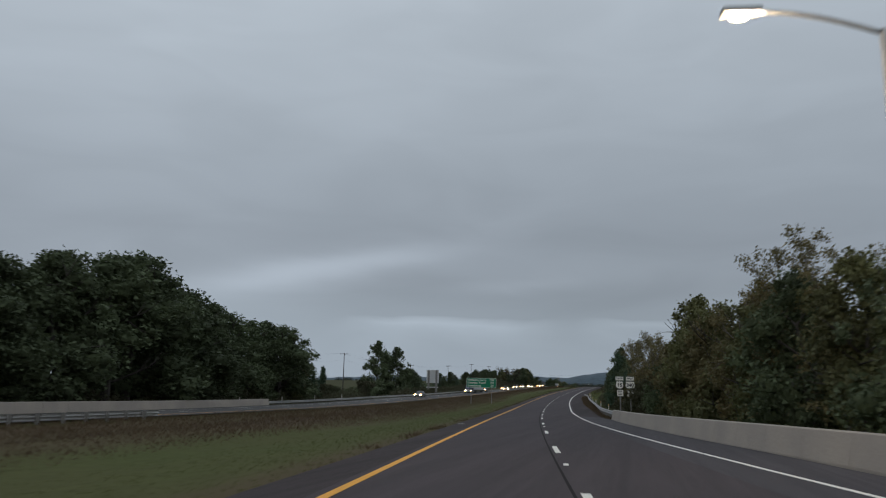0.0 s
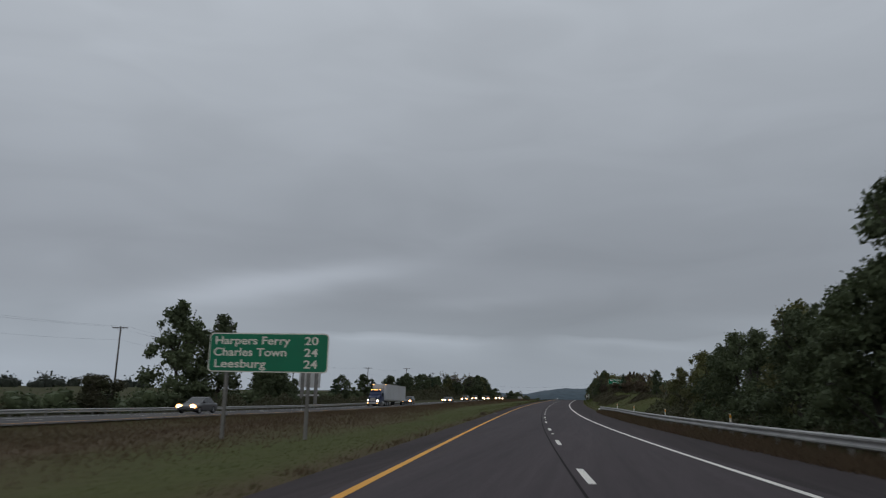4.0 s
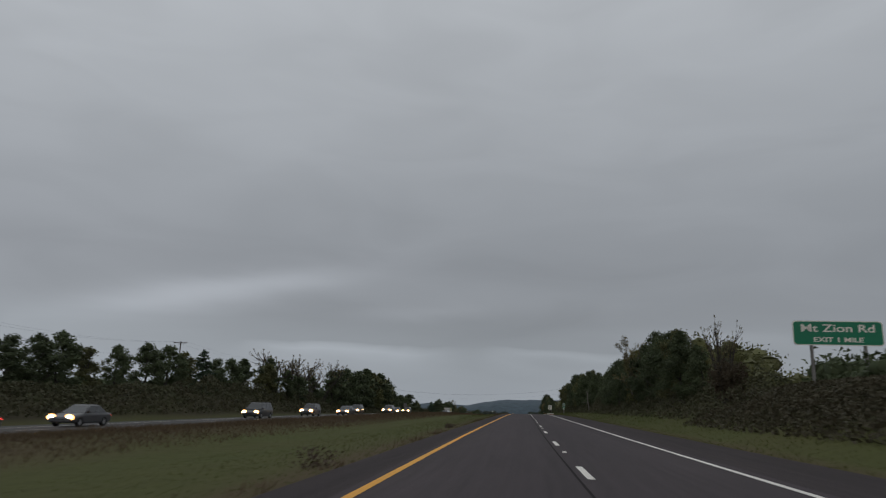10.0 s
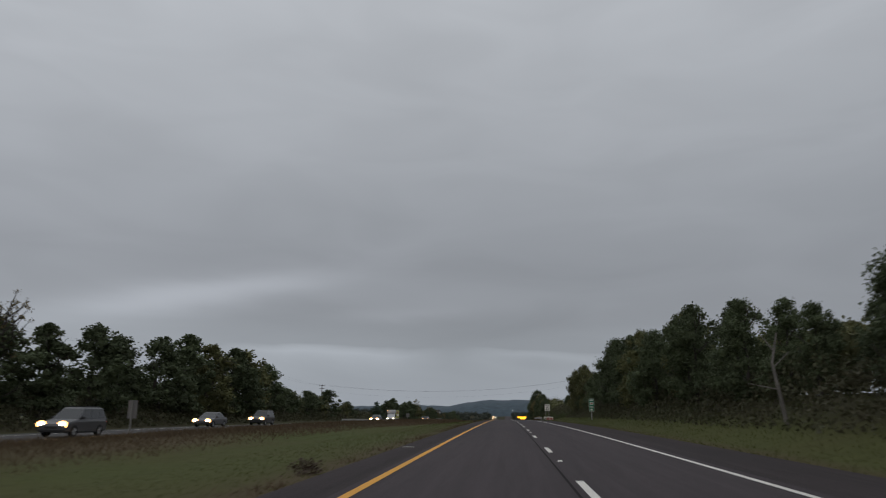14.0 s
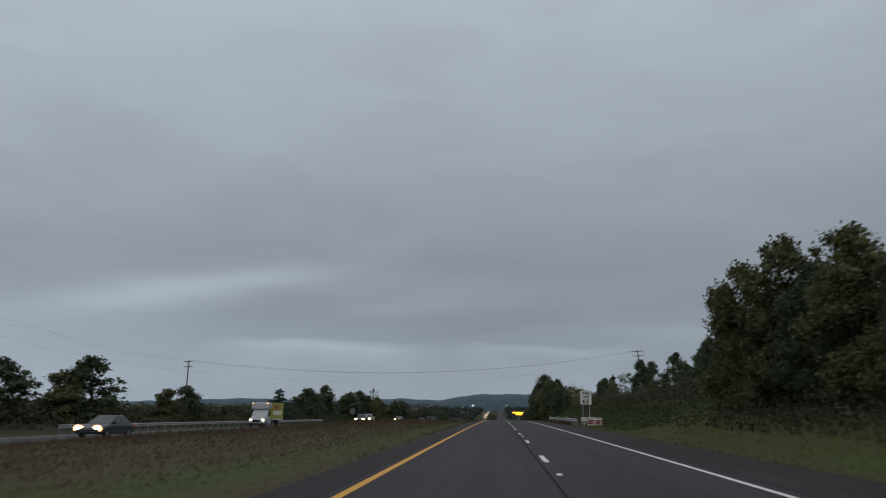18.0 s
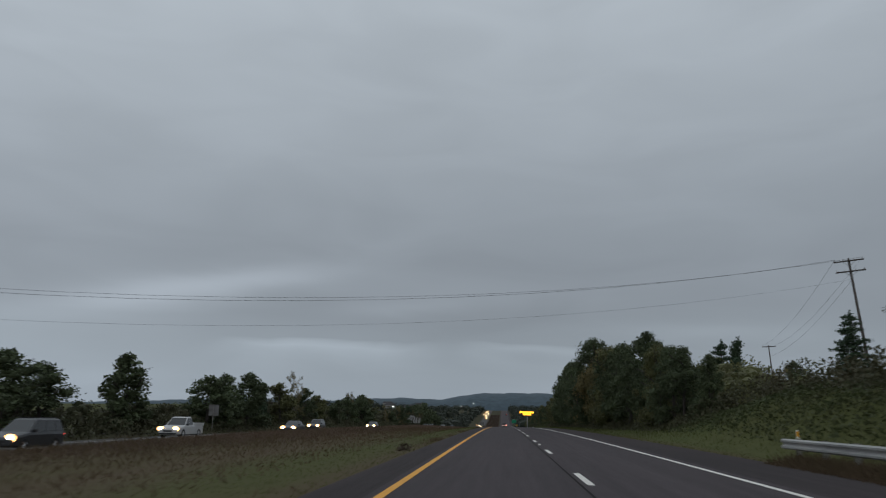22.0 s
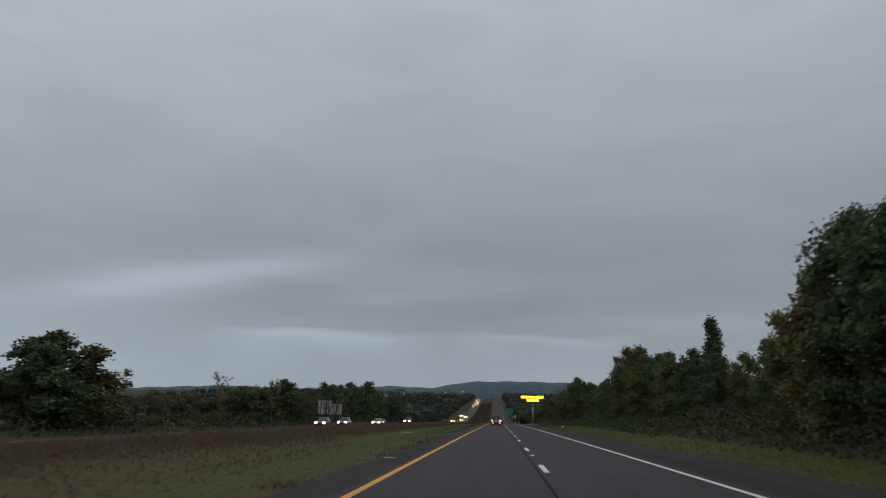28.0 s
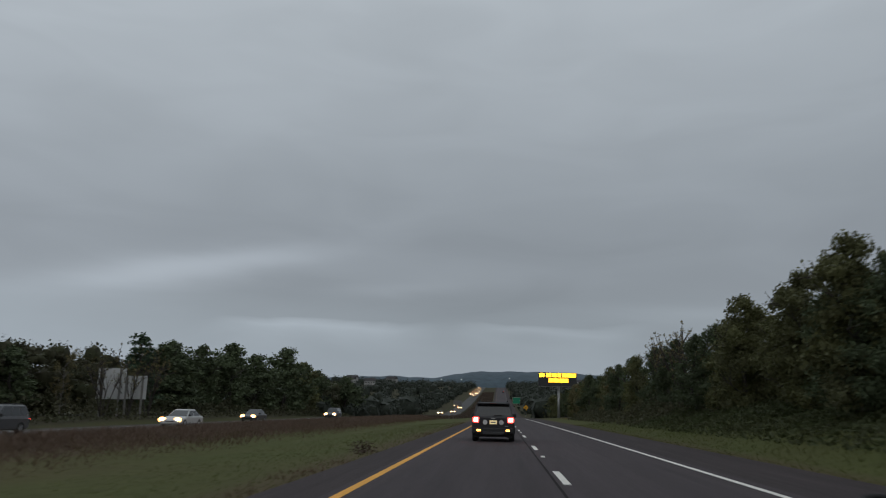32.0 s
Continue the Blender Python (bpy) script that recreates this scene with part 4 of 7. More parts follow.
# ---------------------------------------------------------------- street lamp on the bridge
M["lamp_glow"] = material("lit_sodium_lens", (1.0, 0.9, 0.75), 0.3, emit=30.0, emit_color=(1.0, 0.80, 0.52))
lamp = empty("street_lamp", place(9.1, 10.98, 0.0), "lit grey steel street lamp with a curved arm", "street lamp")
b = bmesh.new()
tube(b, (0, 0, -1.0), (0, 0, 9.95), 0.13, 0.075, 12)
part("pole", b, M["steel"], lamp, smooth_faces=True)
b = bmesh.new()
pipe(b, [(-2.75 * k / 10, 0, 9.85 + 0.62 * math.sin(k / 10 * math.pi / 2)) for k in range(11)], 0.058, 10, 0.85)
part("arm", b, M["steel"], lamp, smooth_faces=True)
b = boxed(-3.58, -2.66, -0.17, 0.17, 10.42, 10.58, bevel=0.05)
head = part("lamp_head", b, M["steel"], lamp)
b = bmesh.new()
bmesh.ops.create_uvsphere(b, u_segments=16, v_segments=8, radius=1.0, matrix=Matrix.Translation((-3.15, 0, 10.42)) @ Matrix.Diagonal((0.27, 0.14, 0.13, 1)))
part("lens", b, M["lamp_glow"], head, "glowing glass lens", smooth_faces=True)

glow = new("lamp_light", bpy.data.lights.new("lamp_light", "POINT"))
glow.data.energy, glow.data.shadow_soft_size, glow.data.color = 420.0, 0.16, (1.0, 0.76, 0.48)
glow.matrix_world = place(9.1, 10.98, 0.0) @ Matrix.Translation((-3.15, 0, 10.12))

# ---------------------------------------------------------------- utility poles and wires
def utility_pole(s, lat, top, lean=0.0, arms=1, turn=0.0):
    g = float(ground_h(s, lat))
    m = place(s, lat, g, turn) @ pose(0, 0, 0, 0, lean, 0)
    t = empty("utility_pole", m, "weathered wooden utility pole with a crossarm" if arms == 1 else "leaning wooden utility pole with two crossarms", "utility pole", "roadside utility poles")
    h = top - g
    b = bmesh.new()
    tube(b, (0, 0, -0.5), (0, 0, h), 0.16, 0.10, 10)
    part("shaft", b, M["wood"], t, smooth_faces=True)
    for k in range(arms):
        z = h - 0.25 - 1.0 * k
        part("crossarm", boxed(-1.25, 1.25, -0.16, -0.05, z - 0.06, z + 0.06), M["wood"], t)
        for x in (-1.15, -0.45, 0.45, 1.15):
            b = bmesh.new()
            tube(b, (x, -0.1, z + 0.06), (x, -0.1, z + 0.22), 0.045, 0.03, 8)
            part("insulator", b, M["steel"], t)
        for x in (-0.55, 0.55):
            b = bmesh.new()
            tube(b, (x, -0.12, z - 0.04), (0, -0.12, z - 0.5), 0.02, 0.02, 5)
            part("brace", b, M["old_steel"], t)
    return [m @ Vector((x, -0.1, h - 0.03)) for x in (-1.15, 1.15)] + [m @ Vector((0, 0, h - 2.0))]


def wire(a, b_, sag, thick=0.012):
    b = bmesh.new()
    a, b_ = Vector(a), Vector(b_)
    pipe(b, [a.lerp(b_, k / 16) - Vector((0, 0, 4 * sag * (k / 16) * (1 - k / 16))) for k in range(17)], thick, 4)
    ob = part("wire", b, M["wire"], None)
    tagged(ob, "thin dark overhead utility wire between poles", "wire", "overhead wires")


LINE = [utility_pole(s, lat, top) for s, lat, top in ((140, -60, 10.4), (198.3, -59, 10.8), (262.1, -56.5, 8.65), (325, -57, 9.35), (377, -57, 11.05), (430, -57.3, 11.1), (484, -58, 11.6), (537.5, -58.9, 12.0))]
cross_l = utility_pole(597.2, -58.4, 10.6, turn=-30, arms=2)
LINE.append(cross_l)
for a, c in zip(LINE[:-1], LINE[1:]):
    for i in range(3):
        wire(a[i], c[i], 0.9, 0.006)
cross_r = utility_pole(628.3, 35.2, 16.2, lean=-4, arms=2, turn=-20)
far_r = utility_pole(700, 52, 15.5, lean=-3)
for i in range(3):
    wire(cross_l[i], cross_r[i], 3.6, (0.012, 0.010, 0.006)[i])
    wire(cross_r[i], far_r[i], 1.2)

# ---------------------------------------------------------------- trees
def cube_ball(n=3):
    """A ball of quads."""
    vs, qs = [], []
    g = np.linspace(-1, 1, n + 1)
    for axis in range(3):
        for side in (-1, 1):
            base = len(vs)
            for a in g:
                for c in g:
                    v = [0, 0, 0]
                    v[axis], v[(axis + 1) % 3], v[(axis + 2) % 3] = side, a, c
                    v = np.array(v, float)
                    vs.append(v / np.linalg.norm(v))
            for i in range(n):
                for j in range(n):
                    k = base + i * (n + 1) + j
                    q = (k, k + 1, k + n + 2, k + n + 1)
                    qs.append(q if side < 0 else q[::-1])
    return np.array(vs), np.array(qs)


BALL_V, BALL_Q = cube_ball(2)
BALL_Q = np.concatenate([BALL_Q[:, [0, 1, 2]], BALL_Q[:, [0, 2, 3]]])


def leaf_cloud(rng, centers, radii, count, size, flat=0.0, core=0.70, long=1.5, shell=(0.62, 1.10), stray=0.24):
    """Vertices and triangles of many small leaves spread over the skins of overlapping clumps, with a ragged core in each."""
    centers, radii = np.asarray(centers, float), np.asarray(radii, float)
    w = (radii ** 2).sum(1)
    pick = rng.choice(len(centers), count, p=w / w.sum())
    d = rng.normal(size=(count, 3))
    d /= np.linalg.norm(d, axis=1)[:, None]
    r = rng.uniform(shell[0], shell[1], count)[:, None]
    r = r + (rng.uniform(0, 1, (count, 1)) < stray) * rng.uniform(0.0, 0.38, (count, 1))
    c = centers[pick] + d * radii[pick] * r
    u = rng.normal(size=(count, 3))
    u[:, 2] *= 1 - flat
    u /= np.linalg.norm(u, axis=1)[:, None]
    v = np.cross(u, rng.normal(size=(count, 3)))
    v /= np.linalg.norm(v, axis=1)[:, None] + 1e-9
    k = size * rng.uniform(0.6, 1.35, count)[:, None]
    u, v = u * k * 0.5 * long, v * k * 0.5
    verts = np.stack([c - u, c + 0.55 * u + v, c + 0.55 * u - v], 1).reshape(-1, 3)
    tris = np.arange(count * 3).reshape(-1, 3)
    vs, qs, base = [verts], [tris], count * 3
    if core:
        for ce, ra in zip(centers, radii):
            b = BALL_V * ra * core * rng.uniform(0.75, 1.2, (len(BALL_V), 1)) + ce
            vs.append(b)
            qs.append(BALL_Q + base)
            base += len(b)
    return np.concatenate(vs), np.concatenate(qs)


def branches(bm, rng, start, way, length, radius, depth, tips, spread=0.6, bend=0.25, thin=0.5):
    """A limb that bends and forks; its ends are gathered in tips."""
    p, d = Vector(start), Vector(way).normalized()
    n = 3
    for i in range(n):
        d = (d + Vector(rng.normal(0, bend, 3)) * 0.5 + Vector((0, 0, 0.10))).normalized()
        q = p + d * (length / n)
        tube(bm, p, q, radius * (1 - 0.22 * i), radius * (1 - 0.22 * (i + 1)), 5 if depth > 1 else 4)
        p = q
        if depth > 0 and i > 0:
            for _ in range(2 if i == n - 1 else 1):
                side = (d + Vector(rng.normal(0, spread, 3))).normalized()
                branches(bm, rng, p, side, length * rng.uniform(0.5, 0.75), radius * thin, depth - 1, tips, spread, bend, thin)
    tips.append(tuple(p))


def make_tree(kind, variant, near):
    """A tree ten metres high: an empty that carries trunk and crown."""
    rng = np.random.default_rng(100 * variant + sum(map(ord, kind)))
    label, bark, leaf = KINDS[kind]
    t = empty("tree", pose(0, 0, 0), label, "tree")
    bm = bmesh.new()
    tips = []
    if kind in ("broadleaf", "olive", "autumn", "tall"):
        width = {"broadleaf": 3.3, "olive": 3.0, "autumn": 3.0, "tall": 2.1}[kind]
        p = Vector((0, 0, -0.3))
        for i in range(4):
            q = Vector((rng.normal(0, 0.14), rng.normal(0, 0.14), 1.7 * (i + 1)))
            tube(bm, p, q, 0.24 - 0.045 * i, 0.24 - 0.045 * (i + 1), 7)
            p = q
            for _ in range(2):
                a = rng.uniform(0, 6.28)
                branches(bm, rng, q, (math.cos(a), math.sin(a), rng.uniform(0.3, 0.9)), rng.uniform(1.4, 2.2), 0.08, 1, tips)
        cs, rs = [], []
        n = 34
        for i in range(n):
            z = 1.0 + 8.4 * ((i + rng.uniform(0, 1)) / n)
            prof = math.sin(min(1.0, (z + 3.0) / 12.2) * math.pi) ** 0.6
            a, rad = rng.uniform(0, 6.28), width * prof * rng.uniform(0.25, 0.85)
            cs.append((rad * math.cos(a), rad * math.sin(a), z))
            k = rng.uniform(0.60, 1.20) * (0.72 if kind == "tall" else 1.0) * (0.78 if z > 7.5 else 1.0)
            rs.append((k * 1.1, k * 1.1, k * rng.uniform(0.75, 1.05)))
        for _ in range(9):   # stray sprigs past the outline
            z = rng.uniform(4, 9.7)
            a, rad = rng.uniform(0, 6.28), width * math.sin(min(1.0, (z + 1.0) / 10.4) * math.pi) ** 0.6 * rng.uniform(0.8, 1.12)
            cs.append((rad * math.cos(a), rad * math.sin(a), z))
            rs.append((0.42, 0.42, 0.5))
        v, q = leaf_cloud(rng, cs, rs, 8200 if near else 3800, 0.18 if near else 0.27, core=0.50, shell=(0.5, 1.10))
    elif kind == "sparse":
        p = Vector((0, 0, -0.3))
        for i in range(5):
            q = Vector((rng.normal(0, 0.2), rng.normal(0, 0.2), 1.6 * (i + 1)))
            tube(bm, p, q, 0.17 - 0.026 * i, 0.17 - 0.026 * (i + 1), 6)
            p = q
            for _ in range(3):
                a = rng.uniform(0, 6.28)
                branches(bm, rng, q, (math.cos(a), math.sin(a), rng.uniform(0.5, 1.3)), rng.uniform(1.3, 2.0), 0.055, 2, tips)
        sel = [tips[i] for i in rng.choice(len(tips), min(190, len(tips)), replace=False)]
        v, q = leaf_cloud(rng, sel, [(0.36, 0.36, 0.30)] * len(sel), 6000, 0.115, core=0.0, shell=(0.1, 1.2))
    elif kind == "bare":
        for _ in range(6):
            a = rng.uniform(0, 6.28)
            branches(bm, rng, (0.2 * math.cos(a), 0.2 * math.sin(a), -0.2), (0.35 * math.cos(a), 0.35 * math.sin(a), 1.0), rng.uniform(5.0, 6.3), 0.17, 2, tips, spread=0.42, bend=0.10, thin=0.62)
        sel = [tips[i] for i in rng.choice(len(tips), min(110, len(tips)), replace=False)]
        v, q = leaf_cloud(rng, sel, [(0.3, 0.3, 0.3)] * len(sel), 1100, 0.15, core=0.0, shell=(0.1, 1.2))
    elif kind == "pine":
        tube(bm, (0, 0, -0.3), (0.1, 0, 9.4), 0.17, 0.04, 7)
        cs, rs = [], []
        for i in range(13):
            z = 1.6 + 8.0 * i / 13
            reach = (9.9 - z) * 0.30 + 0.25
            m = 5 if z < 7 else 3
            a0 = rng.uniform(0, 6.28)
            for j in range(m):
                a = a0 + 6.28 * j / m + rng.normal(0, 0.3)
                e = reach * rng.uniform(0.6, 1.15)
                tip = (e * math.cos(a), e * math.sin(a), z + rng.uniform(-0.1, 0.45))
                tube(bm, (0.05, 0, z - 0.1), tip, 0.035, 0.012, 4)
                for f in (0.55, 0.95):
                    cs.append((tip[0] * f, tip[1] * f, tip[2]))
                    rs.append((0.36 + 0.12 * e, 0.36 + 0.12 * e, 0.24))
        cs.append((0.1, 0, 9.5))
        rs.append((0.22, 0.22, 0.55))
        v, q = leaf_cloud(rng, cs, rs, 4600 if near else 2400, 0.17 if near else 0.25, core=0.4, long=2.4)
    elif kind in ("cedar", "sapling"):
        tube(bm, (0, 0, -0.3), (0, 0, 8.0), 0.17, 0.05, 6)
        cs, rs = [], []
        for i in range(26):
            z = 0.6 + 9.0 * (i + rng.uniform(0, 1)) / 26
            w = (1.75 * (1 - (z / 10.4) ** 1.6) + 0.12) * (1.5 if kind == "sapling" else 1.0)
            a, rad = rng.uniform(0, 6.28), w * rng.uniform(0.2, 0.75)
            cs.append((rad * math.cos(a), rad * math.sin(a), z))
            k = 0.42 + 0.30 * w
            rs.append((k, k, k * 1.35))
        v, q = leaf_cloud(rng, cs, rs, 4800 if near else 2400, 0.17 if near else 0.25, core=0.62, long=2.0)
    else:   # shrub: many stems, wide
        cs, rs = [], []
        for _ in range(9):
            a = rng.uniform(0, 6.28)
            rad = rng.uniform(1.5, 5.0)
            tip = (rad * math.cos(a), rad * math.sin(a), rng.uniform(4, 8.4))
            tube(bm, (0.15 * math.cos(a), 0.15 * math.sin(a), -0.2), tip, 0.14, 0.04, 5)
            cs.append(tip)
            rs.append((rng.uniform(1.6, 2.6),) * 2 + (rng.uniform(1.3, 2.2),))
        for _ in range(8):
            a, rad = rng.uniform(0, 6.28), rng.uniform(1.0, 4.5)
            cs.append((rad * math.cos(a), rad * math.sin(a), rng.uniform(1.2, 4.0)))
            rs.append((2.2, 2.2, 1.8))
        v, q = leaf_cloud(rng, cs, rs, 5200, 0.48, core=0.55)
    part("trunk", bm, M[bark], t)
    quick_mesh("crown", v, q, M[leaf], t)
    return t


KINDS = {
    "broadleaf": ("dense dark green broadleaf tree at the wood's edge", "bark", "leaf_green"),
    "olive": ("olive green broadleaf tree with a ragged crown", "bark", "leaf_olive"),
    "autumn": ("broadleaf tree with leaves turning brown", "bark", "leaf_autumn"),
    "tall": ("tall narrow dark green broadleaf tree", "bark", "leaf_green"),
    "sparse": ("thin half-bare tree with scattered leaves", "pale_bark", "leaf_autumn"),
    "bare": ("nearly leafless many-stemmed tree", "bark", "leaf_autumn"),
    "pine": ("dark green pine with open whorled branches", "bark", "leaf_needle"),
    "cedar": ("dense narrow dark green cedar", "bark", "leaf_needle"),
    "sapling": ("small spiky reddish young tree on the bank", "bark", "leaf_red"),
    "shrub": ("low tangled green shrub on the verge", "bark", "brush"),
    "red_shrub": ("dull reddish shrub on the bank", "bark", "leaf_red"),
}
VARIANTS = {"broadleaf": 3, "olive": 2, "autumn": 2, "tall": 2, "sparse": 2, "bare": 1, "pine": 2, "cedar": 1, "sapling": 2, "shrub": 2, "red_shrub": 1}
PROTO, TALL, USED = {}, {}, set()
tree_rng = np.random.default_rng(7)


def tree(kind, s, lat, top, wide=1.0, group="trees along the road"):
    """A tree whose top stands that high above the roadway."""
    g = float(ground_h(s, lat))
    v = (int(tree_rng.integers(VARIANTS[kind])), lat > 0 or s < 140)
    if (kind, v) not in TALL:
        PROTO[kind, v] = make_tree(kind, *v)
        z = np.empty(len(PROTO[kind, v].children[1].data.vertices) * 3, np.float32)
        PROTO[kind, v].children[1].data.vertices.foreach_get("co", z)
        TALL[kind, v] = float(np.percentile(z[2::3], 99.95))
    k = max(0.6, top - g + 0.1) / TALL[kind, v]
    m = place(s, lat, g - 0.1, float(tree_rng.uniform(0, 360))) @ Matrix.Diagonal((k * wide, k * wide, k, 1))
    if (kind, v) not in USED:
        USED.add((kind, v))
        t = PROTO[kind, v]
        t.matrix_basis = m
        t.name = "shrub" if "shrub" in kind else "tree"
        tagged(t, category="shrub" if "shrub" in kind else "tree", group=group)
        return t
    src = PROTO[kind, v]
    keep = src.matrix_basis.copy()
    src.matrix_basis = Matrix.Identity(4)
    t = copy_thing(src, m)
    src.matrix_basis = keep
    tagged(t, group=group)
    return t


def pick(weights):
    names = list(weights)
    w = np.array([weights[n] for n in names], float)
    return names[int(tree_rng.choice(len(names), p=w / w.sum()))]


# skyline of the woods beyond the far lanes: distance along, top above our roadway
LS = [30, 45, 57, 66, 74, 80, 106, 112, 119, 128, 138, 361, 377, 386, 404, 413, 424, 450, 478, 488]
LH = [11.5, 12.4, 14.5, 15.3, 14.8, 12.0, 11.6, 10.0, 8.0, 6.2, 3.5, 6.5, 7.0, 6.0, 6.0, 7.7, 8.4, 9.5, 9.9, 8.4]
GROUP_L = "trees beyond the far lanes"
for lo, hi, gap, mix in ((32, 108, 4.8, {"broadleaf": 6, "olive": 1, "tall": 2}),
                         (374, 490, 6.8, {"broadleaf": 5, "olive": 2, "tall": 1})):
    s = lo
    while s < hi:
        top = float(np.interp(s, LS, LH)) * (0.95 if s < 140 else 1.0)
        tree(pick(mix), s + float(tree_rng.uniform(-1, 1)), -40.0 + float(tree_rng.uniform(-1.6, 1.6)), top * float(tree_rng.uniform(0.92, 1.04)), 1.35, GROUP_L)
        s += gap * float(tree_rng.uniform(0.8, 1.25))
for kind, s, lat, top, wide in (("pine", 262.9, -46.5, 4.3, 1.2), ("broadleaf", 268.0, -46.5, 5.2, 1.25), ("broadleaf", 278.0, -46.5, 2.7, 1.4), ("tall", 285.8, -46.5, 5.6, 1.6), ("pine", 294.3, -46.5, 5.0, 1.5),
                                ("broadleaf", 301.0, -43.5, 6.0, 1.2), ("broadleaf", 303.6, -43.5, 5.8, 1.3), ("pine", 310.7, -43.5, 5.7, 1.3), ("broadleaf", 316.6, -43.5, 6.2, 1.3), ("broadleaf", 320.4, -43.5, 6.6, 1.2),
                                ("broadleaf", 324.6, -44.0, 7.1, 1.3), ("olive", 329.5, -44.0, 6.2, 1.2), ("broadleaf", 334.4, -43.5, 6.6, 1.2), ("broadleaf", 341.0, -43.5, 7.3, 1.3), ("broadleaf", 346.6, -43.5, 7.6, 1.3),
                                ("olive", 351.0, -43.5, 7.2, 1.2), ("pine", 357.0, -43.5, 8.0, 1.3), ("broadleaf", 362.0, -43.5, 6.9, 1.3), ("broadleaf", 367.4, -43.5, 7.1, 1.3), ("tall", 372.5, -43.5, 7.2, 1.4)):
    tree(kind, s, lat, top, wide, GROUP_L)
for kind, s, lat, top, wide in (("broadleaf", 109.5, -40.5, 9.6, 1.1), ("olive", 112.5, -39.5, 5.6, 1.2), ("tall", 116.4, -40.5, 8.1, 1.4), ("sparse", 117.6, -39.5, 7.4, 1.0), ("broadleaf", 121.6, -40.5, 6.5, 1.15),
                                ("pine", 125.2, -40.0, 4.9, 1.2), ("broadleaf", 118.5, -42.5, 4.6, 1.3), ("cedar", 131.8, -40.5, 4.6, 1.1), ("shrub", 128.5, -40.0, 2.2, 1.0), ("shrub", 136.0, -40.5, 2.0, 1.0),
                                ("shrub", 172.0, -44.0, 2.6, 0.9)):
    tree(kind, s, lat, top, wide, GROUP_L)
tree("broadleaf", 195, -47.5, 13.2, 0.95, GROUP_L)
tree("broadleaf", 199.5, -43.5, 11.8, 1.0, GROUP_L)
for s, lat, top, wide in ((220, -45.5, 5.6, 1.25), (225, -46, 6.3, 1.35), (230.5, -46.5, 5.7, 1.2), (238, -46.5, 3.8, 1.1)):
    tree("broadleaf", s, lat, top, wide, GROUP_L)
tree("broadleaf", 227, -48, 6.2, 1.1, GROUP_L)
tree("broadleaf", 378, -41, 8.0, 1.1, GROUP_L)
for s, lat, top in ((379, -40.5, 10.2), (391, -40.5, 9.6), (395.5, -41.5, 10.0), (400, -40, 9.2), (409, -40.5, 10.4)):
    tree("bare", s, lat, top, 1.2, GROUP_L)
# single trees over low brush
for kind, s, top, wide in (("broadleaf", 494, 5.6, 1.2), ("broadleaf", 499.5, 5.0, 1.3), ("olive", 505.5, 4.8, 1.2), ("broadleaf", 511, 5.1, 1.3), ("broadleaf", 517.8, 4.9, 1.2), ("broadleaf", 530.5, 6.0, 1.25), ("olive", 527.5, 4.4, 1.2), ("olive", 548.8, 3.4, 1.2), ("broadleaf", 557.7, 4.0, 1.3),
                           ("pine", 598, 5.0, 1.5), ("broadleaf", 618, 5.7, 1.25), ("broadleaf", 625, 5.2, 1.1), ("tall", 641.5, 7.1, 1.3), ("broadleaf", 663, 6.1, 1.25), ("broadleaf", 671, 6.6, 1.2),
                           ("broadleaf", 679, 7.3, 1.15), ("cedar", 688, 5.6, 1.2), ("olive", 697, 7.0, 1.1), ("sparse", 706, 10.1, 0.75), ("broadleaf", 719, 7.1, 1.0), ("olive", 730, 6.1, 1.1), ("broadleaf", 746, 5.5, 1.2),
                           ("sparse", 764, 8.8, 0.9), ("broadleaf", 763, 7.0, 1.1), ("broadleaf", 779.5, 7.4, 1.2), ("broadleaf", 783.5, 8.1, 1.2), ("olive", 788.5, 7.6, 1.15), ("sparse", 827, 7.5, 0.8), ("broadleaf", 840, 5.2, 1.3), ("sparse", 853, 7.8, 1.0),
                           ("broadleaf", 858, 7.6, 1.2), ("olive", 868, 5.4, 1.2), ("broadleaf", 879, 5.4, 1.2), ("sparse", 886, 6.4, 0.7), ("broadleaf", 910, 8.2, 1.2), ("bare", 904, 9.0, 0.8),
                           ("pine", 906, 9.6, 1.2), ("broadleaf", 914, 8.8, 1.2), ("tall", 925, 9.2, 1.1), ("broadleaf", 935, 10.2, 1.1), ("bare", 950, 10.6, 0.8), ("broadleaf", 947, 9.6, 1.2), ("broadleaf", 966, 12.2, 1.0),
                           ("olive", 982, 10.0, 1.1), ("broadleaf", 1000, 9.5, 1.1), ("broadleaf", 1030, 10.0, 1.1)):
    tree(kind, s, -40.5 + float(tree_rng.uniform(-1, 1)) - (2 if s > 890 else 0), top, wide * (1.3 if kind in ("broadleaf", "olive") else 1.1), GROUP_L)
# woods at our right
RS = [4, 12, 19, 25, 28, 32, 40, 46, 52, 58, 62, 95, 104, 110, 121, 133, 141, 150, 169, 185, 295, 309, 316, 324, 335, 347, 364, 374, 388, 398, 405, 428, 450, 459, 465, 471, 479, 488, 496, 503, 512]
RH = [7.5, 6.5, 7.0, 7.2, 7.5, 7.8, 7.6, 7.8, 8.6, 7.6, 6.2, 4.0, 4.4, 5.1, 6.6, 6.6, 6.4, 5.5, 5.0, 3.3, 4.6, 4.8, 6.4, 9.0, 9.4, 8.6, 7.6, 6.2, 6.4, 7.4, 8.8, 9.2, 9.8, 9.9, 9.0, 6.6, 7.2, 7.8, 8.4, 7.0, 5.2]
GROUP_R = "roadside trees"
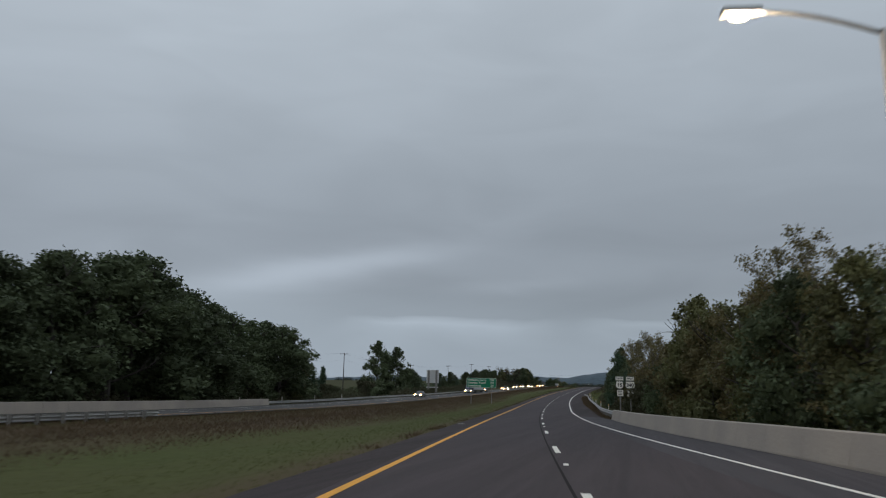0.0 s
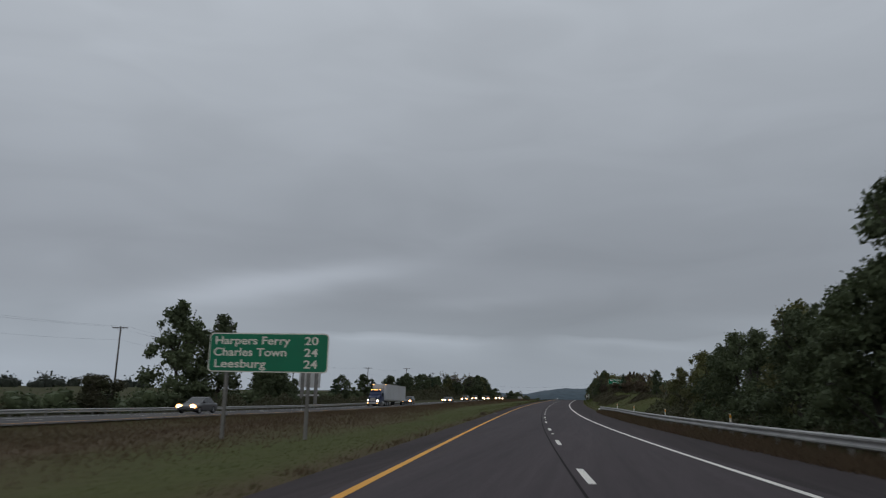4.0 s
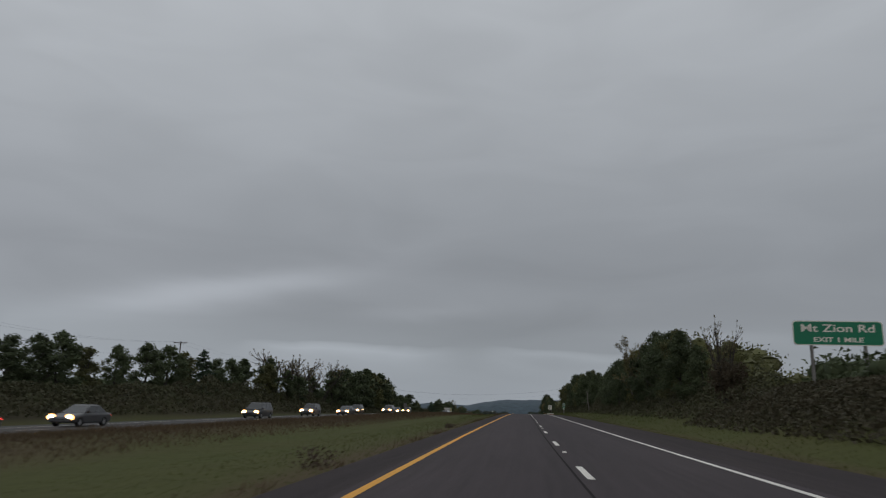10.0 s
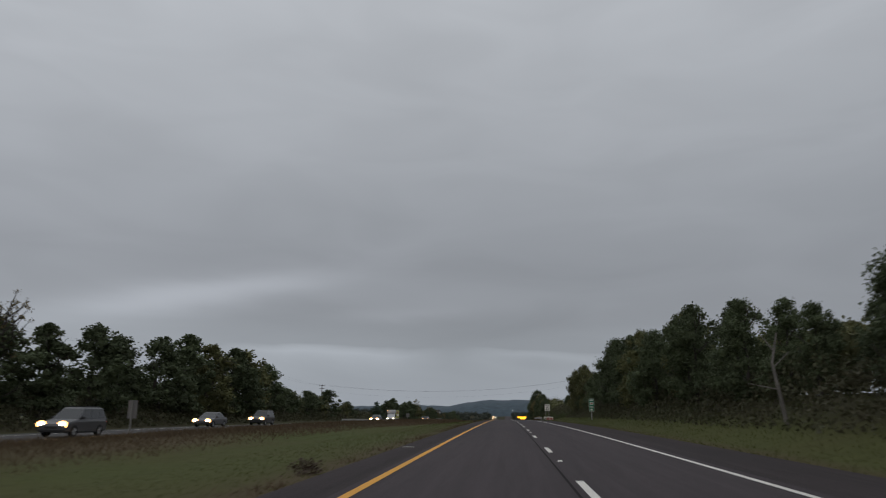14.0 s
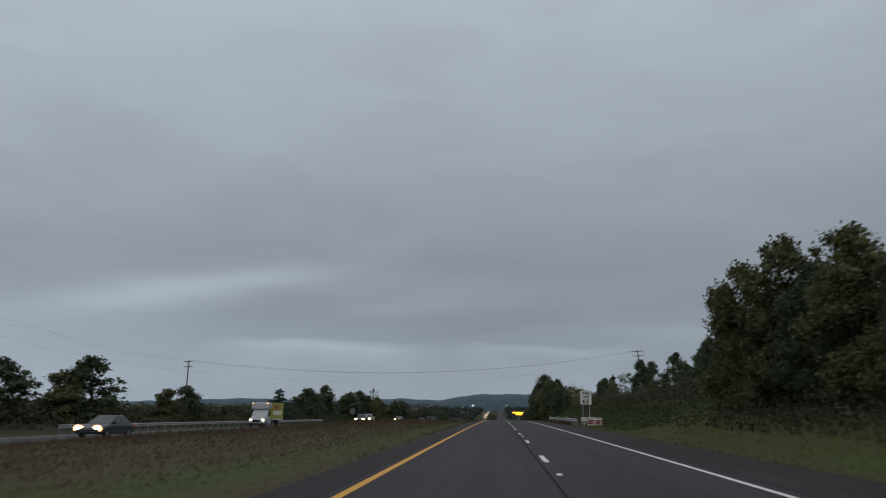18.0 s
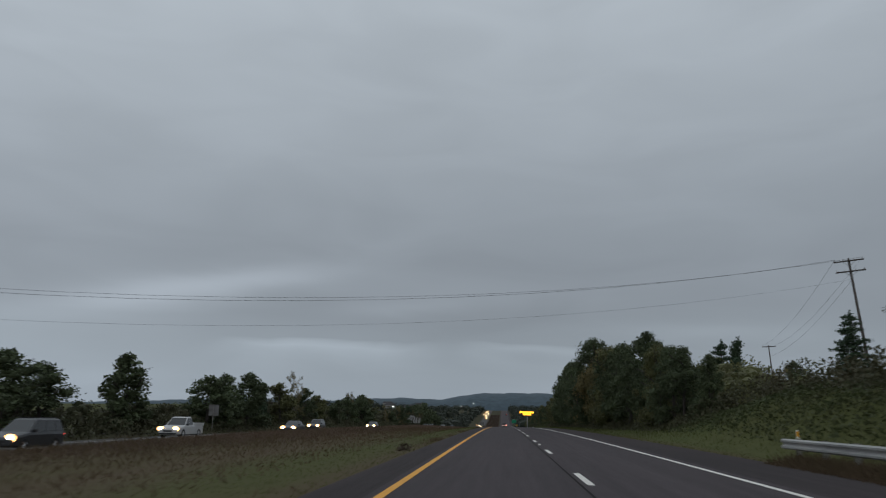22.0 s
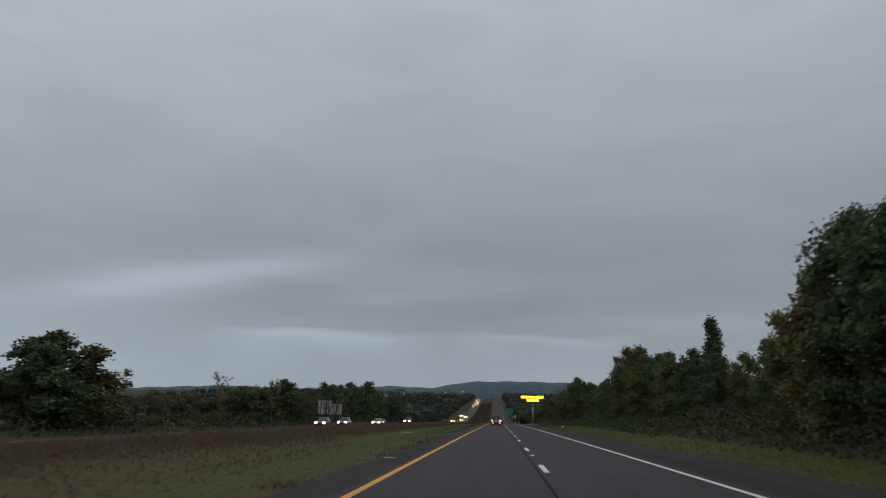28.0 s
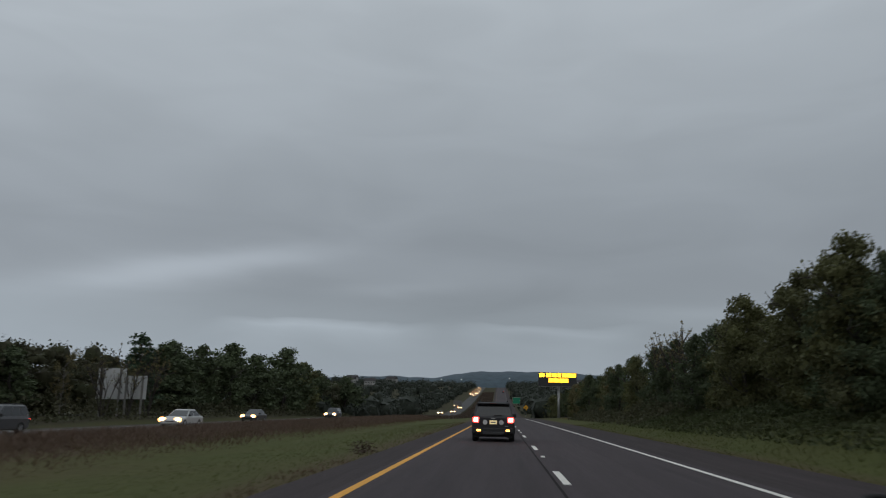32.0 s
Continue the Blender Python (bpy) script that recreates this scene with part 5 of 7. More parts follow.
for lo, hi, gap, lat, mix in ((2, 62, 3.8, 15.6, {"autumn": 4, "olive": 3, "broadleaf": 1}), (97, 140, 5.6, 15.8, {"broadleaf": 4, "cedar": 1}), (140, 172, 5.0, 17.0, {"broadleaf": 2, "olive": 2}),
                              (306, 372, 4.4, 16.4, {"broadleaf": 5, "olive": 2}), (376, 400, 5.0, 17.0, {"olive": 2, "broadleaf": 2}), (400, 492, 4.4, 16.6, {"broadleaf": 5, "olive": 2, "tall": 1})):
    s = lo
    while s < hi:
        top = float(np.interp(s, RS, RH))
        la = lat + float(tree_rng.uniform(-0.8, 0.8))
        tree(pick(mix), s + float(tree_rng.uniform(-0.8, 0.8)), la, top * float(tree_rng.uniform(0.88, 1.0)), 1.0, GROUP_R)
        s += gap * float(tree_rng.uniform(0.8, 1.25))
for s, lat, top in ((62, 15.5, 7.2), (66.5, 16.2, 7.6), (72, 15.4, 8.4), (75.5, 16.0, 7.8), (78.7, 15.5, 8.8), (83, 15.8, 8.5), (87.4, 15.5, 9.0), (91, 15.6, 8.4), (95.5, 16.0, 5.8), (36, 14.8, 8.8), (29, 15.2, 9.3), (23, 15, 8.4), (346, 15.4, 9.8), (343.5, 15.8, 9.0)):
    tree("sparse", s, lat, top, 0.95, GROUP_R)
for s, lat, top in ((366, 16.2, 7.6), (361, 16.8, 7.4), (375, 16.4, 7.0), (382, 16.6, 7.0)):
    tree("broadleaf", s, lat, top, 1.15, GROUP_R)
for kind, s, lat, top in (("autumn", 64.5, 16.4, 6.2), ("autumn", 70, 16.6, 6.6), ("olive", 75, 16.8, 5.8), ("autumn", 80.5, 16.4, 6.4), ("autumn", 86, 16.2, 5.8), ("olive", 92, 16.4, 4.6)):
    tree(kind, s, lat, top, 1.1, GROUP_R)
tree("cedar", 766, 17.4, 7.0, 1.1, GROUP_R)
tree("broadleaf", 744, 17.6, 8.2, 1.1, GROUP_R)
tree("broadleaf", 737, 18.0, 8.8, 1.1, GROUP_R)
tree("cedar", 120.3, 15.2, 6.9, 1.15, GROUP_R)
tree("tall", 125, 16.2, 8.6, 1.0, GROUP_R)
for s, lat, top, wide in ((486, 16.4, 8.0, 1.1), (493.5, 16.8, 9.2, 1.1), (498, 17.4, 7.0, 1.1), (496.2, 15.4, 8.8, 0.9), (500.2, 15.6, 8.2, 0.8)):
    tree("olive", s, lat, top, wide, GROUP_R)
for s, lat in ((66, 14.6), (72, 15.6), (79, 14.8), (86, 15.2), (93, 15)):
    tree("shrub", s, lat, float(tree_rng.uniform(1.6, 3.2)), 0.9, "brush by the rail")
# bank of weeds, shrubs and thin trees before the exit sign
for kind, s, lat, top, wide in (("sparse", 189.4, 18.1, 3.8, 1.2), ("broadleaf", 186, 20.5, 2.5, 1.3), ("sparse", 203.6, 18.0, 5.1, 1.5), ("sparse", 201.4, 18.4, 5.5, 1.2), ("tall", 196.3, 18.0, 5.0, 1.1), ("broadleaf", 218, 20, 4.8, 1.2), ("sparse", 220.6, 18.2, 5.6, 1.4), ("sparse", 232, 18.4, 5.2, 1.4),
                                ("broadleaf", 203, 20.5, 3.6, 1.5), ("broadleaf", 209.5, 19.5, 4.1, 1.4), ("red_shrub", 207, 17.8, 3.4, 1.0), ("red_shrub", 214, 17.8, 4.0, 0.9), ("broadleaf", 240, 19.5, 5.2, 1.1), ("pine", 260, 18.5, 6.4, 0.9), ("sparse", 252, 18.6, 5.2, 1.0),
                                ("sparse", 265, 18.4, 6.6, 1.0), ("sparse", 271, 19.8, 6.8, 0.9), ("red_shrub", 262, 17.0, 4.3, 1.0), ("sparse", 276, 20.6, 6.2, 1.0), ("red_shrub", 275, 19.4, 4.0, 1.0), ("broadleaf", 282, 24.0, 5.4, 1.0),
                                ("red_shrub", 305, 15.8, 4.2, 0.6), ("bare", 305, 15.6, 7.4, 0.55), ("bare", 306.5, 16.0, 6.6, 0.5), ("red_shrub", 246, 18.2, 4.0, 0.9), ("red_shrub", 229, 17.4, 4.0, 1.0), ("red_shrub", 286, 19.4, 4.0, 0.9)):
    tree(kind, s, lat, top, wide, "brush and thin trees on the bank")
for s, lat, top in ((240, 20.4, 5.3), (243.6, 19.6, 5.0), (247, 20.2, 5.7), (251, 19.8, 5.4), (255, 20.4, 6.0), (259.4, 19.6, 5.5), (263.5, 20.1, 6.2), (268, 19.7, 5.6), (273, 20.4, 6.1), (278, 19.9, 5.7), (283, 20.6, 6.0), (234, 20.3, 5.2), (227, 20.6, 5.0)):
    tree("sapling", s, lat, top, 0.95, "brush and thin trees on the bank")
# open bank past the mile sign, trees standing behind it
for kind, s, lat, top, wide in (("pine", 503, 21, 9.2, 1.2), ("broadleaf", 511, 19.5, 7.4, 1.1), ("tall", 519, 20, 7.0, 1.3), ("pine", 526.5, 23.5, 9.8, 1.1), ("broadleaf", 534.5, 23.5, 7.7, 1.0), ("olive", 531, 22.5, 6.2, 1.0),
                                ("tall", 541, 23.5, 6.5, 1.2), ("broadleaf", 546, 23.5, 8.2, 1.0), ("broadleaf", 554, 24, 6.2, 1.0), ("broadleaf", 560.5, 23.5, 8.0, 1.1), ("broadleaf", 557.6, 21.5, 8.2, 1.0), ("cedar", 576, 24, 6.4, 1.2),
                                ("sparse", 578, 22.6, 8.0, 1.1), ("olive", 586.7, 22, 6.6, 1.1), ("broadleaf", 592, 22, 6.7, 0.95), ("tall", 595.5, 22, 7.4, 1.4), ("pine", 603, 22, 7.2, 1.15), ("cedar", 640, 27, 8.0, 1.0),
                                ("pine", 673.6, 34.9, 12.6, 1.2), ("sparse", 612, 21, 5.0, 0.9), ("broadleaf", 617, 24, 5.4, 1.0)):
    tree(kind, s, lat, top, wide, GROUP_R)
RS2 = [610, 618, 626, 632, 637, 641, 647, 656, 662, 668, 674, 680, 690, 706, 714, 724, 741, 746, 750, 755, 761, 768, 779, 790, 797, 801, 805, 812, 819, 829, 840, 846, 856, 872, 895, 940, 1000, 1100]
RH2 = [5.4, 6.6, 8.0, 9.0, 9.4, 8.8, 9.6, 10.2, 11.6, 12.6, 8.8, 7.6, 9.4, 11.8, 12.8, 10.2, 9.0, 8.2, 5.8, 5.4, 5.6, 6.2, 6.8, 8.0, 8.2, 7.6, 6.6, 6.6, 6.3, 6.5, 7.8, 8.0, 8.0, 7.6, 7.0, 7.0, 6.0, 6.0]
for lo, hi, gap, lat, mix in ((612, 750, 4.2, 15.8, {"broadleaf": 6, "olive": 2, "tall": 1, "autumn": 1}), (753, 872, 4.2, 17.4, {"broadleaf": 5, "olive": 3}), (872, 1090, 7.0, 17.0, {"olive": 3, "autumn": 2, "broadleaf": 3})):
    s = lo
    while s < hi:
        top = float(np.interp(s, RS2, RH2))
        la = lat + float(tree_rng.uniform(-0.8, 0.8))
        tree(pick(mix), s + float(tree_rng.uniform(-0.8, 0.8)), la, top * float(tree_rng.uniform(0.88, 1.0)), 1.0, GROUP_R)
        s += gap * float(tree_rng.uniform(0.8, 1.25))
for s, lat, top in ((878, 17.2, 8.6), (884, 18, 8.2), (872, 17, 7.4)):
    tree("bare", s, lat, top, 1.0, GROUP_R)
for s, lat, top in ((793.5, 17.4, 8.6), (798.5, 17.0, 8.9), (846, 16.4, 7.8), (861, 16.8, 7.6)):
    tree("olive", s, lat, top, 1.0, GROUP_R)
for s, lat, top in ((893, -37.2, 5.6), (896.5, -36.8, 6.4), (890, -38.4, 6.6)):
    tree("bare", s, lat, top, 0.9, GROUP_L)


# ---------------------------------------------------------------- undergrowth, grass, far woods
def scatter_cards(name, label, mat, s, lat, base_h, height, size, long=1.5, upright=False, seed=1):
    """Many leaves or blades on the ground, one mesh."""
    rng = np.random.default_rng(seed)
    n = len(s)
    c = at(s, lat, base_h)
    if upright:
        h = height * rng.uniform(0.6, 1.2, n)
        a = rng.uniform(0, 2 * np.pi, n)
        w = size * rng.uniform(0.6, 1.4, n)
        lean = np.stack([rng.normal(0, 0.6, n) * h, rng.normal(0, 0.6, n) * h, h], -1)
        side = np.stack([np.cos(a) * w, np.sin(a) * w, 0 * a], -1)
        v = np.stack([c - side, c + side, c + lean], 1).reshape(-1, 3)
    else:
        u = rng.normal(size=(n, 3))
        u /= np.linalg.norm(u, axis=1)[:, None]
        w = np.cross(u, rng.normal(size=(n, 3)))
        w /= np.linalg.norm(w, axis=1)[:, None]
        k = (size * rng.uniform(0.6, 1.4, n))[:, None]
        c = c + np.stack([0 * height, 0 * height, height], -1)
        v = np.stack([c - u * k * 0.5 * long, c + (0.28 * long * u + 0.5 * w) * k, c + (0.28 * long * u - 0.5 * w) * k], 1).reshape(-1, 3)
    ob = quick_mesh(name, v, np.arange(len(v)).reshape(-1, 3), mat)
    tagged(ob, label, "undergrowth" if not upright else "grass", kind="stuff")
    return ob


g_rng = np.random.default_rng(21)


def lumps(s, lat, scale):
    return 0.5 + 0.5 * np.sin(s / scale + 1.7 * np.sin(lat * 0.9 + s / (2.3 * scale))) * np.sin(s / (1.7 * scale) + lat)


n = 100000
s = np.concatenate([g_rng.uniform(28, 150, n // 5), g_rng.uniform(185, 495, n // 2), g_rng.uniform(495, 1010, n - n // 5 - n // 2)])
lat = -34.6 - 7.0 * g_rng.uniform(0, 1, n) ** 0.8
top = (0.5 + 2.0 * lumps(s, lat, 3.1)) * smooth(-34.8, -39.5, lat) * (1 - 0.6 * smooth(240, 250, s) * (1 - smooth(330, 350, s))) + 0.3
scatter_cards("undergrowth", "tangled dark undergrowth along the edge of the woods", M["brush"], s, lat, ground_h(s, lat), top * g_rng.uniform(0, 1, n) ** 0.6, 0.24, seed=3)
n = 200000
s = g_rng.uniform(5, 940, n)
open_bank = smooth(172, 180, s) * (1 - smooth(254, 266, s)) + smooth(496, 506, s) * (1 - smooth(604, 614, s)) + smooth(762, 774, s) * (1 - smooth(862, 880, s))
lat = 13.2 + 3.8 * open_bank + (5.6 - 1.6 * open_bank) * g_rng.uniform(0, 1, n) ** 0.75
top = (0.35 + 1.9 * lumps(s, lat, 2.7)) * smooth(12.8 + 3.6 * open_bank, 16.4 + 2.2 * open_bank, lat) + 0.12
top = top * (1 - 0.84 * smooth(176, 184, s) * (1 - smooth(296, 306, s)))
keep = lat > 11.6
scatter_cards("undergrowth", "weeds and brush growing up the roadside bank", M["brush"], s[keep], lat[keep], ground_h(s, lat)[keep], (top * g_rng.uniform(0, 1, n) ** 0.6)[keep], 0.15, seed=4)
n = 26000
s = g_rng.uniform(256, 304, n)
lat = 12.6 + 6.0 * g_rng.uniform(0, 1, n) ** 0.8
top = (0.15 + 0.30 * lumps(s, lat, 2.9)) * smooth(12.0, 15.0, lat) + 0.10
scatter_cards("undergrowth", "thick dull brown brush covering the roadside bank", M["brown_brush"], s, lat, ground_h(s, lat), top * g_rng.uniform(0, 1, n) ** 0.6, 0.13, seed=14)
# dark patches of brush low on the open bank
n = 15000
mound_s, mound_lat = np.array([196.0, 214.0, 219.0, 229.5, 234.0, 243.0, 252.0]), np.array([15.8, 14.6, 14.0, 13.6, 13.9, 14.2, 14.6])
k = g_rng.integers(0, 7, n)
s, lat = mound_s[k] + g_rng.normal(0, 1.5, n), mound_lat[k] + g_rng.normal(0, 0.65, n)
top = 0.65 * np.exp(-((s - mound_s[k]) / 2.4) ** 2 - ((lat - mound_lat[k]) / 1.1) ** 2) + 0.05
scatter_cards("undergrowth", "dark brown brush in patches on the grassy bank", M["brown_brush"], s, lat, ground_h(s, lat), top * g_rng.uniform(0, 1, n) ** 0.5, 0.13, seed=18)
# median: green by the shoulder, tall brown stalks beyond
n = 260000
s = g_rng.uniform(-5, 1000, n)
lat = -6.2 - 0.9 * green_reach(s)
lat = lat - (20.3 + lat) * g_rng.uniform(0, 1, n) ** 0.62
tall = 0.16 + 0.14 * lumps(s, lat, 4.3) * smooth(-7, -11, lat) + 0.05 * smooth(-14, -18, lat) + 0.08 * smooth(236, 256, s) * smooth(-13, -17.5, lat)
scatter_cards("tall_grass", "tall dry brown grass in the median", M["tall_grass"], s, lat, ground_h(s, lat) - 0.03, tall, 0.026, upright=True, seed=5)
n = 260000
s, lat = g_rng.uniform(-5, 900, n), -1.36 - 9.9 * g_rng.uniform(0, 1, n) ** 1.2
scatter_cards("short_grass", "mown green grass beside the shoulder", M["green_grass"], s, lat, ground_h(s, lat) - 0.02, 0.06 + 0 * s, 0.015, upright=True, seed=6)
n = 130000
s, lat = g_rng.uniform(60, 900, n), 10.4 + 7.0 * g_rng.uniform(0, 1, n) ** 1.2
scatter_cards("short_grass", "grass and weeds along the right shoulder", M["green_grass"], s, lat, ground_h(s, lat) - 0.02, 0.10 + 0.10 * lumps(s, lat, 3.3) * smooth(10.8, 13, lat), 0.018, upright=True, seed=7)
n = 60000
s = np.concatenate([g_rng.uniform(59, 178, n // 2), g_rng.uniform(545, 583, n // 4), g_rng.uniform(150, 187, n - n // 2 - n // 4)])
lat = np.where(s < 188, np.minimum(10.2, parapet_foot(s)), 10.2) - 0.35 + 1.3 * g_rng.uniform(0, 1, n)
scatter_cards("tall_grass", "brown weeds under the guard rail", M["tall_grass"], s, lat, ground_h(s, lat) - 0.03 + edge_drop(s), np.where(s < 190, 0.34 + 0.14 * smooth(-0.2, 0.5, lat - np.minimum(10.2, parapet_foot(s))), 0.20 + 0.24 * smooth(9.9, 10.7, lat)), 0.03, upright=True, seed=8)


# dark stalks in a broken band before the far lanes
n = 60000
s = g_rng.uniform(-5, 1000, n)
lat = -12.5 - 6.5 * g_rng.uniform(0, 1, n) ** 0.7 + 1.2 * np.sin(s * 0.045) + 0.5 * np.sin(s * 0.21)
keep = (lumps(s, lat, 6.3) > 0.42) & (lat > -17.4 - 1.8 * smooth(640, 700, s))
s, lat = s[keep], lat[keep]
scatter_cards("dead_weeds", "dark purplish dead weed stalks in the median", M["dark_weeds"], s, lat, ground_h(s, lat) - 0.03, 0.15 + 0.13 * lumps(s, lat, 3.1) + 0.10 * smooth(640, 700, s), 0.020, upright=True, seed=15)
n = 180000
s = g_rng.uniform(560, 1000, n)
lat = -11.2 - 8.4 * g_rng.uniform(0, 1, n) ** 0.75
scatter_cards("dead_weeds", "tall reddish brown dead grass before the far lanes", M["red_grass"], s, lat, ground_h(s, lat) - 0.03, (0.16 + 0.30 * smooth(-12.5, -16.5, lat) + 0.08 * lumps(s, lat, 5.2)) * (0.55 * smooth(560, 620, s) + 0.45 * smooth(676, 715, s)) + 0.04, 0.024, upright=True, seed=19)
# lush weeds up the open banks
n = 64000
s = np.concatenate([g_rng.uniform(764, 880, n * 2 // 3), g_rng.uniform(500, 612, n - n * 2 // 3)])
lat = 12.9 + 5.2 * g_rng.uniform(0, 1, n) ** 0.7
top = (0.10 + (0.75 - 0.52 * (s < 620)) * lumps(s, lat, 2.3)) * smooth(12.4, 16.2, lat) + 0.05
scatter_cards("undergrowth", "lush green weeds growing up the open bank", M["lush_weeds"], s, lat, ground_h(s, lat), top * g_rng.uniform(0, 1, n) ** 0.6, 0.13, seed=16)


# ragged weeds along both shoulders' edges
n = 7000
clump = g_rng.uniform(0, 900, 260)
s = clump[g_rng.integers(0, 260, n)] + g_rng.normal(0, 0.5, n)
lat = -1.30 - np.abs(g_rng.normal(0, 0.35, n))
scatter_cards("weed_tufts", "reddish weed tufts at the shoulder's ragged edge", M["tall_grass"], s, lat, ground_h(s, lat) - 0.03, 0.10 + 0.12 * lumps(s, lat, 2.0), 0.02, upright=True, seed=9)
n = 2600
clump = np.array([96.0, 166.5, 231.4, 234.4, 270.8, 300.0, 371.0, 455.0, 588.0, 702.0, 838.9])
across = np.array([-1.7, -1.8, -1.65, -1.7, -1.9, -1.8, -1.7, -1.8, -1.8, -1.7, -1.75])
big = np.array([0.5, 0.6, 0.8, 0.7, 0.8, 0.5, 0.6, 0.5, 0.5, 0.5, 0.7])
k = g_rng.integers(0, 11, n)
s, lat = clump[k] + g_rng.normal(0, 0.38, n) * big[k], across[k] + g_rng.normal(0, 0.28, n) * big[k]
lat = np.minimum(lat, -1.38)
high = 0.55 * big[k] * np.exp(-((s - clump[k]) / (0.7 * big[k])) ** 2)
scatter_cards("weed_tufts", "reddish brown weed clumps along the median's edge", M["dark_weeds"], s, lat, ground_h(s, lat) - 0.02, high * g_rng.uniform(0, 1, n) ** 0.7, 0.055, seed=17)


def far_woods(name, label, s, lat, rise, radius, count, size, seed):
    rng = np.random.default_rng(seed)
    c = at(s, lat, ground_h(s, lat) + rise)
    r = np.stack([radius, radius, radius * rng.uniform(0.8, 1.2, len(radius))], -1)
    v, q = leaf_cloud(rng, c, r, 2 * count, 0.75 * size, core=0.8, shell=(0.8, 1.08))
    tagged(quick_mesh(name, v, q, M["leaf_far"]), label, "woods", kind="stuff")


n = 1000
s = g_rng.uniform(1000, 1900, n)
side = g_rng.choice([-1, 1], n)
lat = np.where(side < 0, -37 - 300 * g_rng.uniform(0, 1, n) ** 1.3, 15 + 220 * g_rng.uniform(0, 1, n) ** 1.6)
lat = np.where((lat < 0) & (lat > -52), lat + 4.0 * smooth(1020, 1060, s) + 2.5, lat)
far_woods("far_woods", "dark far woods on both sides of the road in the valley", s, lat, 2.0 + 0 * s, g_rng.uniform(3.0, 6.0, n), 38000, 1.3, 11)
n = 150
s = g_rng.uniform(985, 1700, n)
lat = -36.5 + drift(s) - 9.0 * g_rng.uniform(0, 1, n)
far_woods("far_woods", "dark brush and trees beside the climbing far lanes", s, lat, 1.2 + 0 * s, g_rng.uniform(1.6, 3.4, n), 9000, 0.9, 21)
n = 26000
s = g_rng.uniform(985, 1500, n)
lat = -2.2 - (17.6 - drift(s)) * g_rng.uniform(0, 1, n)
scatter_cards("dead_weeds", "dark weeds between the climbing carriageways", M["dark_weeds"], s, lat, ground_h(s, lat) - 0.03, 0.35 + 0.5 * lumps(s, lat, 7.0), 0.11, upright=True, seed=22)
n = 300
s = g_rng.uniform(-50, 1000, n)
lat = -150 - 130 * g_rng.uniform(0, 1, n)
far_woods("far_woods", "low far tree line across the fields", s, lat, 0.6 + 0 * s, g_rng.uniform(2.0, 3.6, n), 9000, 1.0, 12)
n = 160
s = g_rng.uniform(-50, 1000, n)
lat = 60 + 130 * g_rng.uniform(0, 1, n)
far_woods("far_woods", "low far tree line behind the bank", s, lat, 1.0 + 0 * s, g_rng.uniform(2.0, 3.8, n), 5000, 1.0, 13)


# body of the woods behind the single trees
def wood_body(name, label, pieces, mat, card, seed, each=30):
    rng = np.random.default_rng(seed)
    cs, rs = [], []
    for s0, s1, lat, depth, tops, gap, big in pieces:
        n = int((s1 - s0) / gap)
        s = np.linspace(s0, s1, n) + rng.uniform(-gap, gap, n)
        la = lat + np.sign(lat) * depth * rng.uniform(0, 1, n)
        top = np.interp(s, *tops) if isinstance(tops, tuple) else np.full(n, tops)
        g = ground_h(s, la)
        r = big * rng.uniform(0.7, 1.25, n)
        z = g + (np.maximum(top - g - r, 0.4)) * rng.uniform(0.15, 1.0, n)
        cs.append(at(s, la, z))
        rs.append(np.stack([r, r, r * rng.uniform(0.7, 1.1, n)], -1))
    cs, rs = np.concatenate(cs), np.concatenate(rs)
    v, q = leaf_cloud(rng, cs, rs, int(2.2 * each * len(cs)), 0.68 * card, core=0.7, shell=(0.66, 1.12))
    tagged(quick_mesh(name, v, q, mat), label, "woods", kind="stuff")


wood_body("woods", "dark mass of woods behind the trees beyond the far lanes",
          [(30, 106, -44, 8, (LS, [h * 0.82 for h in LH]), 0.5, 1.7), (106, 136, -43.5, 5, (LS, [h * 0.34 for h in LH]), 0.6, 0.9), (136, 250, -43.5, 5, 2.2, 0.9, 1.3), (219, 232, -44.5, 4, 5.0, 0.6, 1.3), (250, 372, -46, 5, ([250, 300, 308, 330, 372], [2.1, 2.1, 3.4, 4.0, 4.4]), 0.5, 1.1), (372, 492, -43, 6, (LS, [h * 0.60 for h in LH]), 0.6, 1.5)],
          M["leaf_green"], 0.42, 31)
wood_body("hedgerow", "low continuous brush and young trees beyond the far lanes",
          [(488, 690, -41.5, 5, ([488, 518, 524, 545, 575, 600, 690], [4.4, 4.0, 2.9, 2.3, 2.1, 2.6, 3.0]), 0.36, 1.0), (690, 890, -41.5, 6, ([690, 720, 745, 764, 780, 796, 810, 830, 846, 862, 890], [4.4, 5.4, 4.6, 5.6, 5.6, 3.9, 4.2, 5.0, 6.6, 7.4, 7.6]), 0.42, 1.25), (880, 1050, -43.0, 9, ([880, 912, 940, 975, 1011, 1050], [7.6, 8.4, 9.0, 11.0, 9.6, 9.0]), 0.42, 1.6)],
          M["brush"], 0.42, 32)
